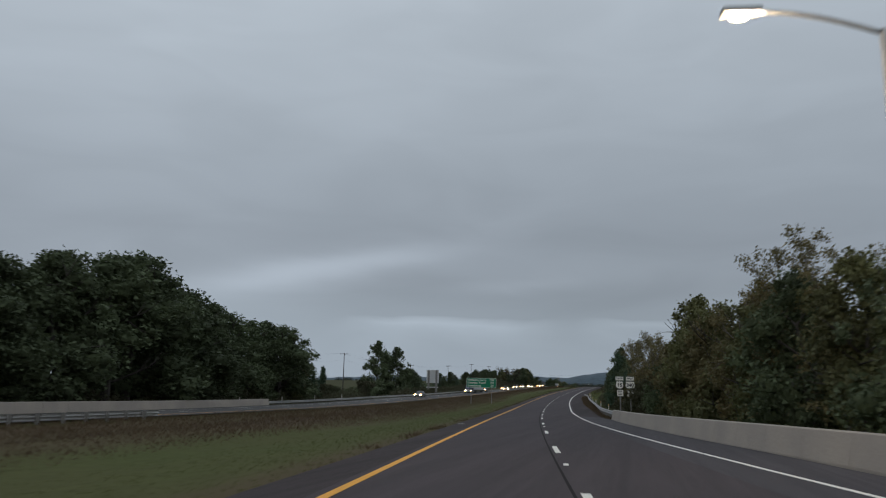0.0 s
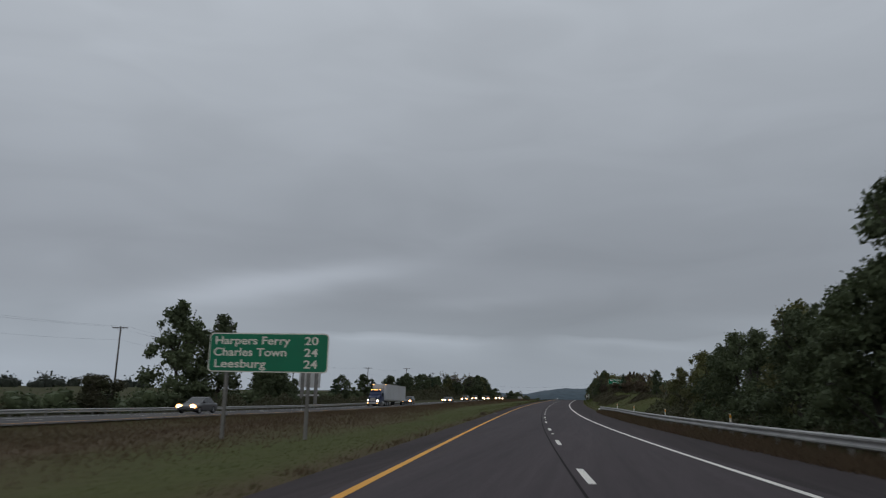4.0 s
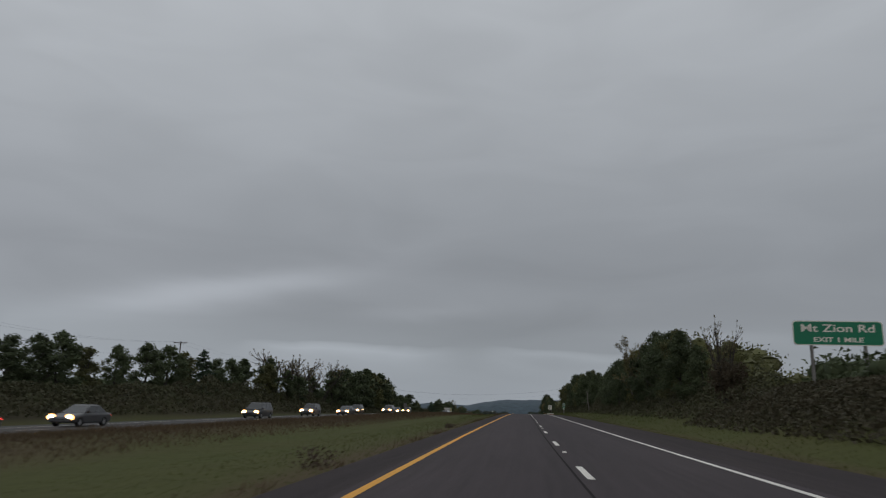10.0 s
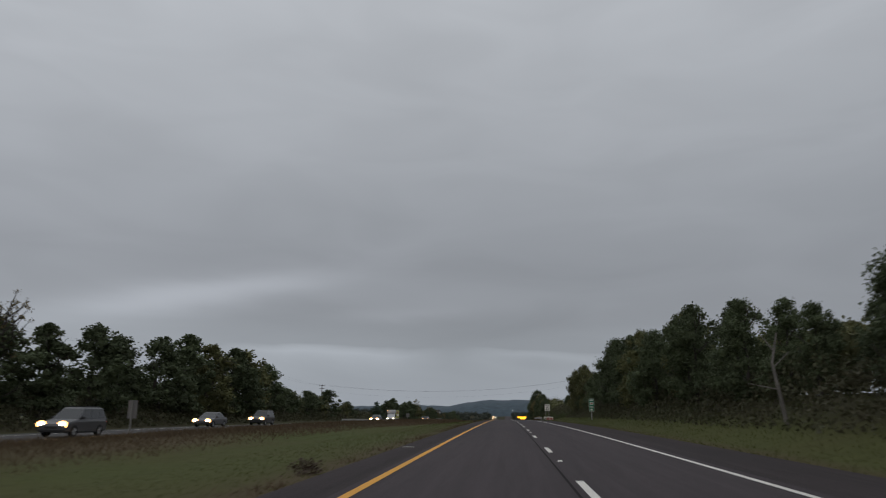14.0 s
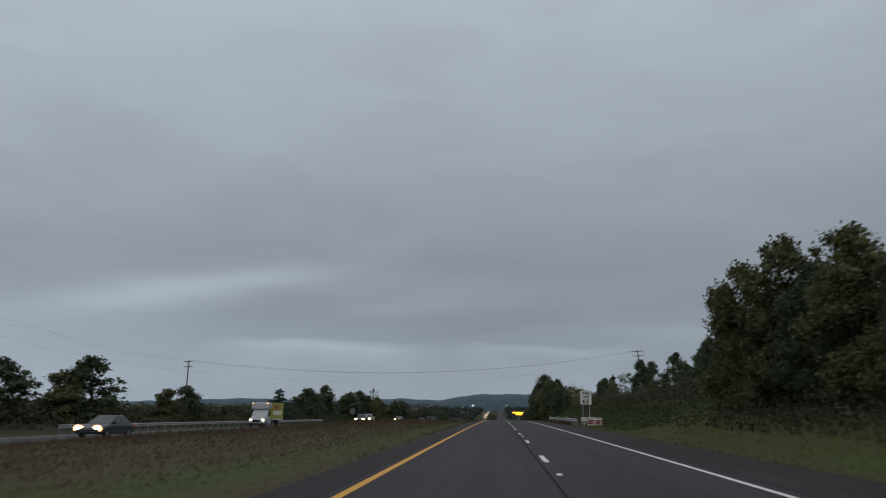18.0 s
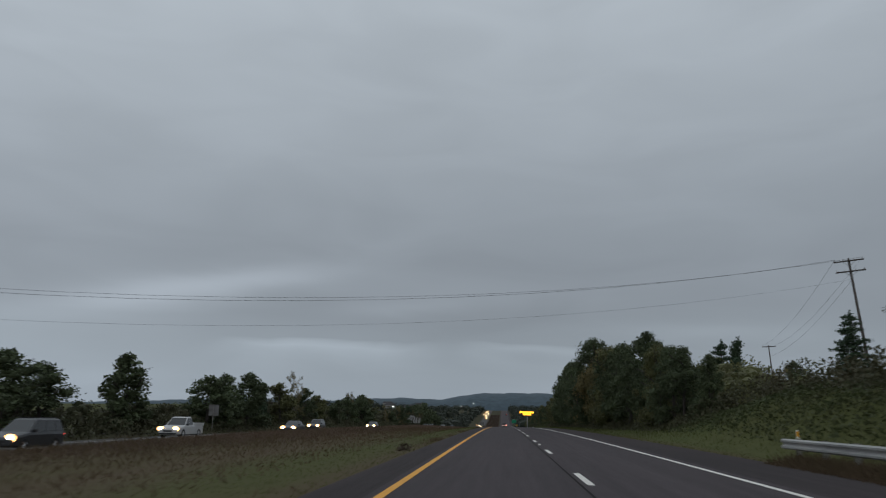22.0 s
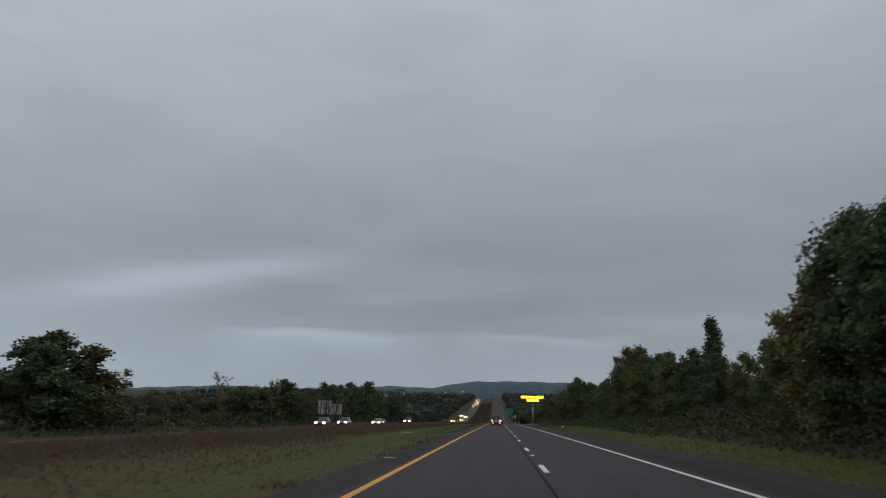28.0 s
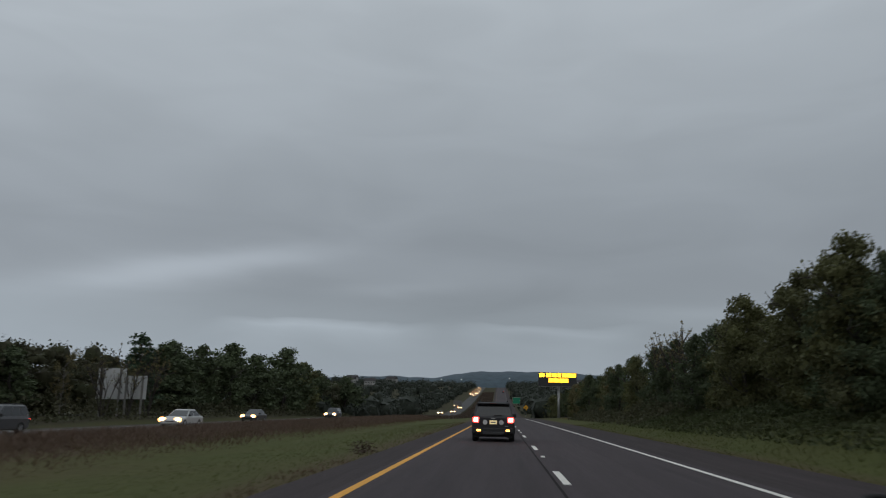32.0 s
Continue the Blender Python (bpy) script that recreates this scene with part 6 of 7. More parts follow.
wood_body("woods", "dark mass of woods behind the roadside trees",
          [(-5, 62, 18.5, 6, (RS, [h * 0.86 for h in RH]), 0.4, 1.4), (62, 97, 18.5, 5, 2.6, 0.6, 1.2), (97, 172, 18.5, 5, (RS, [h * 0.55 for h in RH]), 0.5, 1.3), (304, 400, 18.5, 5, (RS, [h * 0.95 for h in RH]), 0.45, 1.4),
           (400, 495, 19, 6, (RS, [h * 0.9 for h in RH]), 0.45, 1.5), (610, 752, 18.5, 6, (RS2, [h * 0.84 for h in RH2]), 0.36, 1.5), (752, 880, 19.5, 6, (RS2, [h * 0.9 for h in RH2]), 0.45, 1.4), (880, 1090, 19, 8, 6.0, 0.5, 1.7)],
          M["leaf_olive"], 0.30, 33, 52)
wood_body("hedgerow", "brush along the top of the open bank",
          [(176, 193, 20.0, 5, 2.0, 0.4, 0.7), (193, 232, 19.6, 5, ([193, 200, 212, 232], [2.4, 3.2, 4.2, 4.6]), 0.4, 0.85), (232, 304, 19.5, 6, 5.0, 0.35, 1.0), (500, 612, 21, 9, 4.0, 0.6, 1.1)], M["leaf_green"], 0.38, 34)

# ---------------------------------------------------------------- hills on the horizon
AZ = [-60, -40, -30, -24, -19, -14, -10, -7.6, -6.3, -5.0, -3.6, -2.2, 0.0, 1.7, 5.0, 9.0, 14.0, 20.0, 28.0, 45.0]
EL = [0.3, 0.5, 0.5, 0.75, 1.0, 0.85, 1.06, 1.17, 1.12, 1.06, 1.30, 1.55, 1.60, 1.62, 1.55, 1.2, 1.1, 1.15, 0.9, 0.6]
az = np.radians(np.arange(-60, 45, 0.35))
el = np.radians(np.interp(np.degrees(az), AZ, EL) + 0.025 * np.sin(np.degrees(az) * 3.1) + 0.012 * np.sin(np.degrees(az) * 11))
hv = []
for dist, k in ((3300, 0.0), (3450, 0.45), (3620, 0.8), (3800, 1.0), (4050, 0.7)):
    up_ = np.tan(el) * 3800 * k
    hv.append(np.stack([-20 + np.sin(az) * dist, 400 + np.cos(az) * dist, 4 + up_ + 4 * np.sin(np.degrees(az) * 5 + dist) * (0 < k < 1)], -1))
    if k == 0:
        hv[-1][:, 2] = -60
nh = len(az)
hq = [(r * nh + i, r * nh + i + 1, (r + 1) * nh + i + 1, (r + 1) * nh + i) for r in range(4) for i in range(nh - 1)]
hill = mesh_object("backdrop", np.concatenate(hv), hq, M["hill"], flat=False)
tagged(hill, "low wooded hills on the horizon with blue haze in their colour", "hills", kind="structure")

# ---------------------------------------------------------------- vehicles
M["tyre"] = material("black_tyre_rubber", (0.022, 0.022, 0.022), 0.85, grain=0.1)
M["rim"] = material("grey_alloy_rim", (0.45, 0.45, 0.46), 0.35, 0.8, grain=0.05)
M["glass"] = material("dark_tinted_glass", (0.015, 0.018, 0.02), 0.08, grain=0.02, coat=0.3)
M["dark_metal"] = material("dark_painted_metal", (0.06, 0.06, 0.062), 0.5, 0.3, grain=0.06)
M["trim"] = material("black_plastic_trim", (0.02, 0.02, 0.021), 0.6, grain=0.08)
M["headlight"] = material("lit_headlamp", (1.0, 0.95, 0.85), 0.2, emit=40.0, emit_color=(1.0, 0.68, 0.36))
# orange emission that stands in for the halo round a lit headlamp
M["lamp_halo"] = material("orange_headlamp_halo", (1.0, 0.7, 0.4), 0.2, emit=5.5, emit_color=(1.0, 0.44, 0.13))
M["tail"] = material("lit_red_tail_lamp", (0.7, 0.03, 0.03), 0.25, emit=5.5, emit_color=(1.0, 0.05, 0.04))
M["tail_core"] = material("lit_pale_tail_lamp_core", (1.0, 0.6, 0.55), 0.25, emit=9.0, emit_color=(1.0, 0.35, 0.28))
M["dark_lens"] = material("unlit_dark_red_lens", (0.10, 0.012, 0.012), 0.25, grain=0.05)
M["amber_lamp"] = material("lit_amber_lamp", (1.0, 0.5, 0.1), 0.25, emit=6.0, emit_color=(1.0, 0.42, 0.08))
# the plate itself glows, in place of light from a plate lamp
M["number_plate"] = material("glowing_pale_number_plate", (0.85, 0.74, 0.5), 0.5, grain=0.04, emit=0.5, emit_color=(1.0, 0.75, 0.35))


def paint(name, color, rough=0.34):
    return material(name, color, rough, second=tuple(c * 0.85 for c in color), scale=1.5, grain=0.03, coat=0.2)


M["p_black"] = paint("black_car_paint", (0.018, 0.018, 0.022))
M["p_dark"] = paint("dark_grey_car_paint", (0.032, 0.033, 0.037))
M["p_silver"] = paint("silver_car_paint", (0.075, 0.075, 0.08))
M["p_white"] = paint("white_vehicle_paint", (0.55, 0.55, 0.55), 0.4)
M["p_blue"] = paint("dark_blue_truck_paint", (0.020, 0.035, 0.10))
M["p_red"] = paint("dull_red_car_paint", (0.12, 0.02, 0.02))
M["p_lime"] = paint("yellow_green_box_paint", (0.42, 0.42, 0.06), 0.45)
M["ribbed"] = paint("white_trailer_skin", (0.62, 0.63, 0.65), 0.45)


def loft(sections, caps=True):
    """Skins rings of points; each ring a list of x, y, z."""
    b = bmesh.new()
    rings = [[b.verts.new(p) for p in ring] for ring in sections]
    n = len(rings[0])
    for r0, r1 in zip(rings[:-1], rings[1:]):
        for i in range(n):
            b.faces.new((r0[i], r0[(i + 1) % n], r1[(i + 1) % n], r1[i]))
    if caps:
        b.faces.new(rings[0][::-1])
        b.faces.new(rings[-1])
    return b


def ring(y, zb, zt, w, r=0.10):
    """A rounded upright section of half width w."""
    half = [(w * 0.86, zb), (w, zb + r), (w, zt - 1.6 * r), (w * 0.965, zt - 0.5 * r), (w * 0.86, zt)]
    return [(x, y, z) for x, z in half] + [(-x, y, z) for x, z in half[::-1]]


def panel_on(name, quad, mat, parent, inset=0.06, lift=0.012, label=""):
    """A pane set on a four-cornered face, drawn in from its edges and a little proud."""
    q = [Vector(p) for p in quad]
    c = sum(q, Vector()) / 4
    nrm = (q[1] - q[0]).cross(q[3] - q[0]).normalized()
    inner = []
    for i, p in enumerate(q):
        a, d = (q[(i + 1) % 4] - p).normalized(), (q[i - 1] - p).normalized()
        inner.append(p + (a + d) * inset + nrm * lift)
    b = bmesh.new()
    f = b.faces.new([b.verts.new(p) for p in inner])
    ext = bmesh.ops.extrude_face_region(b, geom=[f])
    bmesh.ops.translate(b, vec=-nrm * (lift + 0.01), verts=[v for v in ext["geom"] if isinstance(v, bmesh.types.BMVert)])
    return part(name, b, mat, parent, label)


def wheel(parent, x, y, r=0.34, w=0.22):
    side = 1 if x > 0 else -1
    b = bmesh.new()
    prof = [(r * 0.62, -w / 2), (r * 0.93, -w / 2), (r, -w * 0.32), (r, w * 0.32), (r * 0.93, w / 2), (r * 0.62, w / 2)]
    n = 20
    rings = [[b.verts.new((px_, py_ * math.cos(a), py_ * math.sin(a))) for py_, px_ in prof] for a in (2 * math.pi * k / n for k in range(n))]
    m = len(prof)
    for k in range(n):
        for i in range(m):
            b.faces.new((rings[k][i], rings[k][(i + 1) % m], rings[(k + 1) % n][(i + 1) % m], rings[(k + 1) % n][i]))
    wh = part("wheel", b, M["tyre"], parent, "black tyre")
    wh.matrix_basis = pose(x, y, r)
    b = bmesh.new()
    bmesh.ops.create_cone(b, cap_ends=True, segments=20, radius1=r * 0.63, radius2=r * 0.60, depth=w * 0.7, matrix=pose(0, 0, 0, 0, 90, 0))
    for k in range(5):   # spokes
        a = 2 * math.pi * k / 5
        tube(b, (side * w * 0.40, 0, 0), (side * w * 0.40, r * 0.58 * math.cos(a), r * 0.58 * math.sin(a)), r * 0.10, r * 0.07, 4)
    rim = part("rim", b, M["rim"], wh, "grey alloy rim")
    return wh


def lamp_disc(name, parent, x, y, z, rx, rz, mat, facing=1, label=""):
    b = bmesh.new()
    bmesh.ops.create_uvsphere(b, u_segments=12, v_segments=6, radius=1.0, matrix=Matrix.Translation((x, y, z)) @ Matrix.Diagonal((rx, 0.04, rz, 1)))
    return part(name, b, mat, parent, label, smooth_faces=True)


def car(kind, body_mat, label, category, group, lit="front"):
    """A road vehicle at the origin, nose towards +y, made of body, cabin, panes, wheels and lamps."""
    L, w, zt, zh, top, rr = {"sedan": (4.7, 0.90, 0.92, 0.82, 1.45, 0.33), "suv": (4.5, 0.92, 1.05, 0.98, 1.72, 0.36), "minivan": (5.0, 0.97, 1.03, 0.92, 1.74, 0.34), "pickup": (5.6, 0.98, 1.10, 1.06, 1.85, 0.39)}[kind]
    t = empty({"sedan": "car", "suv": "suv", "minivan": "minivan", "pickup": "pickup_truck"}[kind], pose(0, 0, 0), label, category, group)
    h = L / 2
    st = [(-h, 0.42, zt * 0.90, w * 0.90), (-h + 0.12, 0.28, zt * 0.98, w * 0.97), (-h * 0.5, 0.24, zt, w), (h * 0.2, 0.24, zt, w), (h * 0.45, 0.24, zh + 0.06, w), (h * 0.8, 0.26, zh * 0.93, w * 0.97), (h - 0.08, 0.30, zh * 0.80, w * 0.90), (h, 0.38, zh * 0.66, w * 0.80)]
    part("body", loft([ring(*s) for s in st]), body_mat, t, smooth_faces=False)
    yb0, yb1, yt0, yt1 = {"sedan": (-h * 0.78, h * 0.42, -h * 0.46, h * 0.02), "suv": (-h + 0.06, h * 0.42, -h + 0.28, h * 0.06), "minivan": (-h + 0.06, h * 0.62, -h + 0.30, h * 0.22), "pickup": (-h * 0.22, h * 0.46, -h * 0.14, h * 0.16)}[kind]
    wb, wt, zb = w * 0.93, w * 0.72, zt - 0.06
    low = [(wb, yb1, zb), (-wb, yb1, zb), (-wb, yb0, zb), (wb, yb0, zb)]
    mid = [(wt, yt1, top - 0.07), (-wt, yt1, top - 0.07), (-wt, yt0, top - 0.07), (wt, yt0, top - 0.07)]
    high = [(wt * 0.86, yt1 - 0.14, top), (-wt * 0.86, yt1 - 0.14, top), (-wt * 0.86, yt0 + 0.14, top), (wt * 0.86, yt0 + 0.14, top)]
    cabin = part("cabin", loft([low, mid, high]), body_mat, t, "roof and pillars")
    panel_on("windscreen", [low[0], low[1], mid[1], mid[0]][::-1], M["glass"], t)
    panel_on("rear_window", [low[2], low[3], mid[3], mid[2]][::-1], M["glass"], t)
    for sx in (1, -1):
        for a0, a1 in ((0.05, 0.40), (0.42, 0.74), (0.76, 0.97)) if kind in ("suv", "minivan") else ((0.04, 0.50), (0.52, 0.96)):
            def edge(zf, u):
                lo_, hi_ = (yb1, yb0), (yt1, yt0)
                y = (lo_[0] + (lo_[1] - lo_[0]) * u) * (1 - zf) + (hi_[0] + (hi_[1] - hi_[0]) * u) * zf
                return (sx * (wb * (1 - zf) + wt * zf), y, zb * (1 - zf) + (top - 0.07) * zf)
            quad = [edge(0.1, a0), edge(0.1, a1), edge(0.94, a1), edge(0.94, a0)]
            panel_on("side_window", quad if sx < 0 else quad[::-1], M["glass"], t, inset=0.02)
        b = boxed(sx * (w + 0.02) - 0.09, sx * (w + 0.02) + 0.09, yb1 - 0.42, yb1 - 0.30, zt - 0.02, zt + 0.14, bevel=0.03)
        part("mirror", b, M["trim"], t)
        for y in (h * 0.60, -h * 0.60):
            wheel(t, sx * (w - 0.10), y, rr)
        if lit == "front":
            # disc larger than a real lamp, giving its halo a shape
            halo_disc = lamp_disc("headlight", t, sx * w * 0.70, h - 0.10, zh * 0.76, 0.33, 0.22, M["lamp_halo"], label="lit headlamp")
            lamp_disc("lamp_core", halo_disc, sx * w * 0.70, h - 0.06, zh * 0.76, 0.17, 0.12, M["headlight"], label="white-hot lamp core")
        else:
            lamp_disc("headlight", t, sx * w * 0.70, h - 0.10, zh * 0.76, 0.15, 0.085, M["glass"])
        lamp_disc("tail_light", t, sx * w * 0.80, -h + 0.03, zt * 0.82, 0.12, 0.09, M["tail"], label="red tail lamp")
        part("sill", boxed(sx * w - 0.03, sx * w + 0.012, -h * 0.42, h * 0.42, 0.24, 0.33), M["trim"], t)
    part("grille", boxed(-w * 0.42, w * 0.42, h - 0.05, h + 0.012, zh * 0.52, zh * 0.66), M["trim"], t)
    part("bumper", boxed(-w * 0.82, w * 0.82, h - 0.06, h + 0.05, 0.34, 0.47, bevel=0.03), M["trim"] if kind != "sedan" else body_mat, t)
    part("bumper", boxed(-w * 0.86, w * 0.86, -h - 0.05, -h + 0.08, 0.36, 0.52, bevel=0.03), M["trim"] if kind != "sedan" else body_mat, t)
    if kind == "pickup":
        for sx in (1, -1):
            part("bed_side", boxed(sx * w * 0.97 - 0.05, sx * w * 0.97 + 0.02, -h + 0.05, yb0, zt - 0.05, zt + 0.22), body_mat, t)
        part("tailgate", boxed(-w * 0.95, w * 0.95, -h, -h + 0.08, zt - 0.1, zt + 0.22), body_mat, t)
    if kind in ("suv", "minivan"):
        for sx in (1, -1):
            b = bmesh.new()
            tube(b, (sx * wt * 0.80, yt0 + 0.2, top + 0.05), (sx * wt * 0.80, yt1 - 0.2, top + 0.05), 0.022, 0.022, 6)
            part("roof_rail", b, M["trim"], t)
    return t


ON = "oncoming vehicles"
MODELS = {}


def traffic(kind, mat, s, lane, label, category="car", group=ON, lit="front", turn=180):
    key = (kind, mat, lit)
    h = float(oncoming_h(s)) - 0.02 * max(0, -22 - lane) if lane < -15 else 0.0
    if lane < -15:
        lane = lane + float(drift(s))
    m = place(s, lane, h + 0.012, turn) @ pose(0, 0, 0, -math.degrees(float(np.interp(s, SG, GRADE))) * (1 if turn else -1), 0, 0)
    if key not in MODELS:
        t = car(kind, M[mat], label, category, group, lit)
        t.matrix_basis = m
        MODELS[key] = t
        return t
    t = copy_thing(MODELS[key], m)
    return tagged(t, label, category, group)


IN, OUT = -23.75, -27.4
traffic("sedan", "p_silver", 162, OUT, "silver sedan with lit headlamps in the far lanes")
traffic("suv", "p_dark", 257, OUT, "dark grey suv with lit headlamps behind a truck")
traffic("sedan", "p_dark", 287, IN, "dark sedan with lit headlamps in the far lanes")
traffic("sedan", "p_silver", 303, OUT, "silver sedan with lit headlamps in the far lanes")
traffic("minivan", "p_dark", 337, OUT, "dark minivan with lit headlamps in the far lanes", "minivan")
traffic("suv", "p_silver", 358, OUT, "silver suv with lit headlamps in the far lanes")
traffic("sedan", "p_dark", 364, IN, "dark sedan with lit headlamps in the far lanes")
traffic("suv", "p_dark", 387, OUT, "dark grey suv with lit headlamps in the far lanes")
traffic("suv", "p_silver", 399, IN, "silver suv with lit headlamps by the median")
traffic("sedan", "p_silver", 429, OUT, "silver sedan with lit headlamps in the far lanes")
traffic("suv", "p_dark", 445, OUT, "dark grey suv with lit headlamps in the far lanes")
traffic("sedan", "p_dark", 505, IN, "dark sedan with lit headlamps by the median")
traffic("suv", "p_dark", 598, IN, "dark grey suv with lit headlamps by the median")
traffic("pickup", "p_white", 626, OUT, "white pickup truck with lit headlamps in the far lanes", "pickup")
traffic("sedan", "p_dark", 650, IN, "dark sedan with lit headlamps by the median")
traffic("suv", "p_silver", 676, OUT, "silver suv with lit headlamps in the far lanes")
traffic("sedan", "p_silver", 706, IN, "silver sedan with lit headlamps by the median")
traffic("suv", "p_black", 840, OUT, "black suv with lit headlamps in the far lanes")
traffic("suv", "p_silver", 858, OUT, "silver suv with lit headlamps in the far lanes")
traffic("sedan", "p_white", 876, IN, "white sedan with lit headlamps by the median")
traffic("sedan", "p_dark", 905, OUT, "dark sedan with lit headlamps in the far lanes")
traffic("suv", "p_dark", 932, IN, "dark grey suv with lit headlamps by the median")
for i, (s, lane) in enumerate(((1105, OUT), (1125, IN), (1180, IN), (1205, OUT), (1380, IN), (1420, OUT), (1445, IN), (1480, OUT), (1505, IN), (1560, OUT), (1600, IN), (1640, OUT))):
    traffic("sedan", "p_dark", s, lane, "far sedan with lit headlamps coming down the slope")
for s, lane, kind in ((1070, 1.9, "sedan"), (1092, 5.5, "sedan"), (1130, 5.5, "suv"), (1480, 5.5, "suv"), (1085, 2.0, "sedan"), (1150, 1.9, "suv")):
    traffic(kind, "p_red" if kind == "sedan" else "p_black", s, lane, "far vehicle with lit red tail lamps driving away", group="vehicles ahead", lit="rear", turn=0)


# ---- the black suv ahead in our lane
def lead_suv(s, lane):
    t = empty("suv", place(s, lane, 0.012) @ pose(0, 0, 0, math.degrees(float(np.interp(s, SG, GRADE))), 0, 0), "black boxy suv with lit red tail lamps in our lane", "car", "vehicles ahead")
    P = M["p_black"]
    h, w = 2.12, 0.90
    st = [(-h, 0.50, 0.99, w * 0.93), (-h + 0.08, 0.34, 1.03, w * 0.985), (-1.2, 0.28, 1.05, w), (0.4, 0.28, 1.04, w), (0.95, 0.28, 1.02, w), (1.7, 0.30, 0.95, w * 0.97), (2.04, 0.34, 0.86, w * 0.92), (h, 0.42, 0.70, w * 0.84)]
    part("body", loft([ring(*q) for q in st]), P, t)
    wb, wt = w * 0.95, w * 0.80
    low = [(wb, 0.95, 1.0), (-wb, 0.95, 1.0), (-wb, -h + 0.03, 1.0), (wb, -h + 0.03, 1.0)]
    mid = [(wt, 0.22, 1.58), (-wt, 0.22, 1.58), (-wt, -h + 0.20, 1.58), (wt, -h + 0.20, 1.58)]
    high = [(wt * 0.90, 0.06, 1.66), (-wt * 0.90, 0.06, 1.66), (-wt * 0.90, -h + 0.30, 1.66), (wt * 0.90, -h + 0.30, 1.66)]
    part("cabin", loft([low, mid, high]), P, t, "black roof and pillars")
    panel_on("windscreen", [low[0], low[1], mid[1], mid[0]][::-1], M["glass"], t)
    panel_on("rear_window", [low[2], low[3], mid[3], mid[2]][::-1], M["glass"], t, inset=0.075, label="dark rear window")
    part("spoiler", boxed(-wt * 0.97, wt * 0.97, -h - 0.02, -h + 0.34, 1.575, 1.625, bevel=0.015), P, t)
    part("brake_light", boxed(-0.16, 0.16, -h - 0.03, -h - 0.018, 1.59, 1.61), M["dark_lens"], t)
    b = bmesh.new()
    tube(b, (0.02, -h - 0.0, 1.09), (0.42, -h + 0.015, 1.12), 0.018, 0.010, 5)
    part("wiper", b, M["trim"], t)
    part("tailgate_recess", boxed(-0.47, 0.47, -h - 0.012, -h + 0.05, 0.72, 0.90, bevel=0.01), M["trim"], t)
    part("tailgate_seam", boxed(-w * 0.80, w * 0.80, -h - 0.006, -h + 0.02, 0.60, 0.612), M["trim"], t)
    for sx in (1, -1):
        for a0, a1 in ((0.06, 0.40), (0.43, 0.72), (0.76, 0.95)):
            quad = []
            for zf, u in ((0.1, a0), (0.1, a1), (0.94, a1), (0.94, a0)):
                y = (0.95 + (-h + 0.03 - 0.95) * u) * (1 - zf) + (0.22 + (-h + 0.20 - 0.22) * u) * zf
                quad.append((sx * (wb * (1 - zf) + wt * zf), y, 1.0 * (1 - zf) + 1.58 * zf))
            panel_on("side_window", quad if sx < 0 else quad[::-1], M["glass"], t, inset=0.02)
        tail = part("tail_light", boxed(sx * 0.745 - 0.135, sx * 0.745 + 0.135, -h - 0.035, -h + 0.06, 0.80, 1.02, bevel=0.02), M["tail"], t, "square lit red tail lamp")
        part("lamp_core", boxed(sx * 0.745 - 0.085, sx * 0.745 + 0.085, -h - 0.042, -h - 0.03, 0.835, 0.985, bevel=0.004), M["tail_core"], tail, "bright lamp core")
        part("fog_reflector", boxed(sx * 0.62 - 0.085, sx * 0.62 + 0.085, -h - 0.075, -h - 0.05, 0.43, 0.52, bevel=0.015), M["amber_lamp"], t, "lit amber lower lamp")
        b = bmesh.new()
        bmesh.ops.create_cone(b, cap_ends=True, segments=20, radius1=0.10, radius2=0.10, depth=0.012, matrix=pose(sx * 0.345, -h - 0.018, 0.81, 90))
        part("round_sticker", b, M["sign_grey"], t, "pale round sticker")
        b = bmesh.new()
        tube(b, (sx * wt * 0.84, -h + 0.35, 1.72), (sx * wt * 0.84, 0.05, 1.72), 0.024, 0.024, 6)
        for y in (-h + 0.40, -0.9, 0.0):
            tube(b, (sx * wt * 0.84, y, 1.63), (sx * wt * 0.84, y, 1.72), 0.03, 0.022, 6)
        part("roof_rail", b, M["trim"], t)
        part("mirror", boxed(sx * (w + 0.04) - 0.10, sx * (w + 0.04) + 0.10, 0.55, 0.70, 1.0, 1.18, bevel=0.035), M["trim"], t)
        for y in (1.28, -1.28):
            wheel(t, sx * (w - 0.10), y, 0.345, 0.225)
            b = bmesh.new()
            n = 14
            for k in range(n):
                a0, a1 = math.pi * k / n, math.pi * (k + 1) / n
                tube(b, (sx * (w + 0.005), y + 0.40 * math.cos(a0), 0.345 + 0.40 * math.sin(a0)), (sx * (w + 0.005), y + 0.40 * math.cos(a1), 0.345 + 0.40 * math.sin(a1)), 0.035, 0.035, 5)
            part("wheel_arch", b, M["trim"], t, "black plastic arch lip")
        for y in (0.05, -0.82):
            part("door_handle", boxed(sx * (w + 0.006) - 0.015, sx * (w + 0.006) + 0.015, y - 0.10, y + 0.10, 0.90, 0.935, bevel=0.008), M["trim"], t)
        lamp_disc("headlight", t, sx * 0.62, h - 0.10, 0.76, 0.13, 0.11, M["headlight"], label="lit headlamp")
        part("sill", boxed(sx * w - 0.04, sx * w + 0.015, -0.9, 0.9, 0.26, 0.38, bevel=0.02), M["trim"], t)
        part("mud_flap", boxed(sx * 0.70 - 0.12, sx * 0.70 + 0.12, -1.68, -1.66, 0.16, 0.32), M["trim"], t)
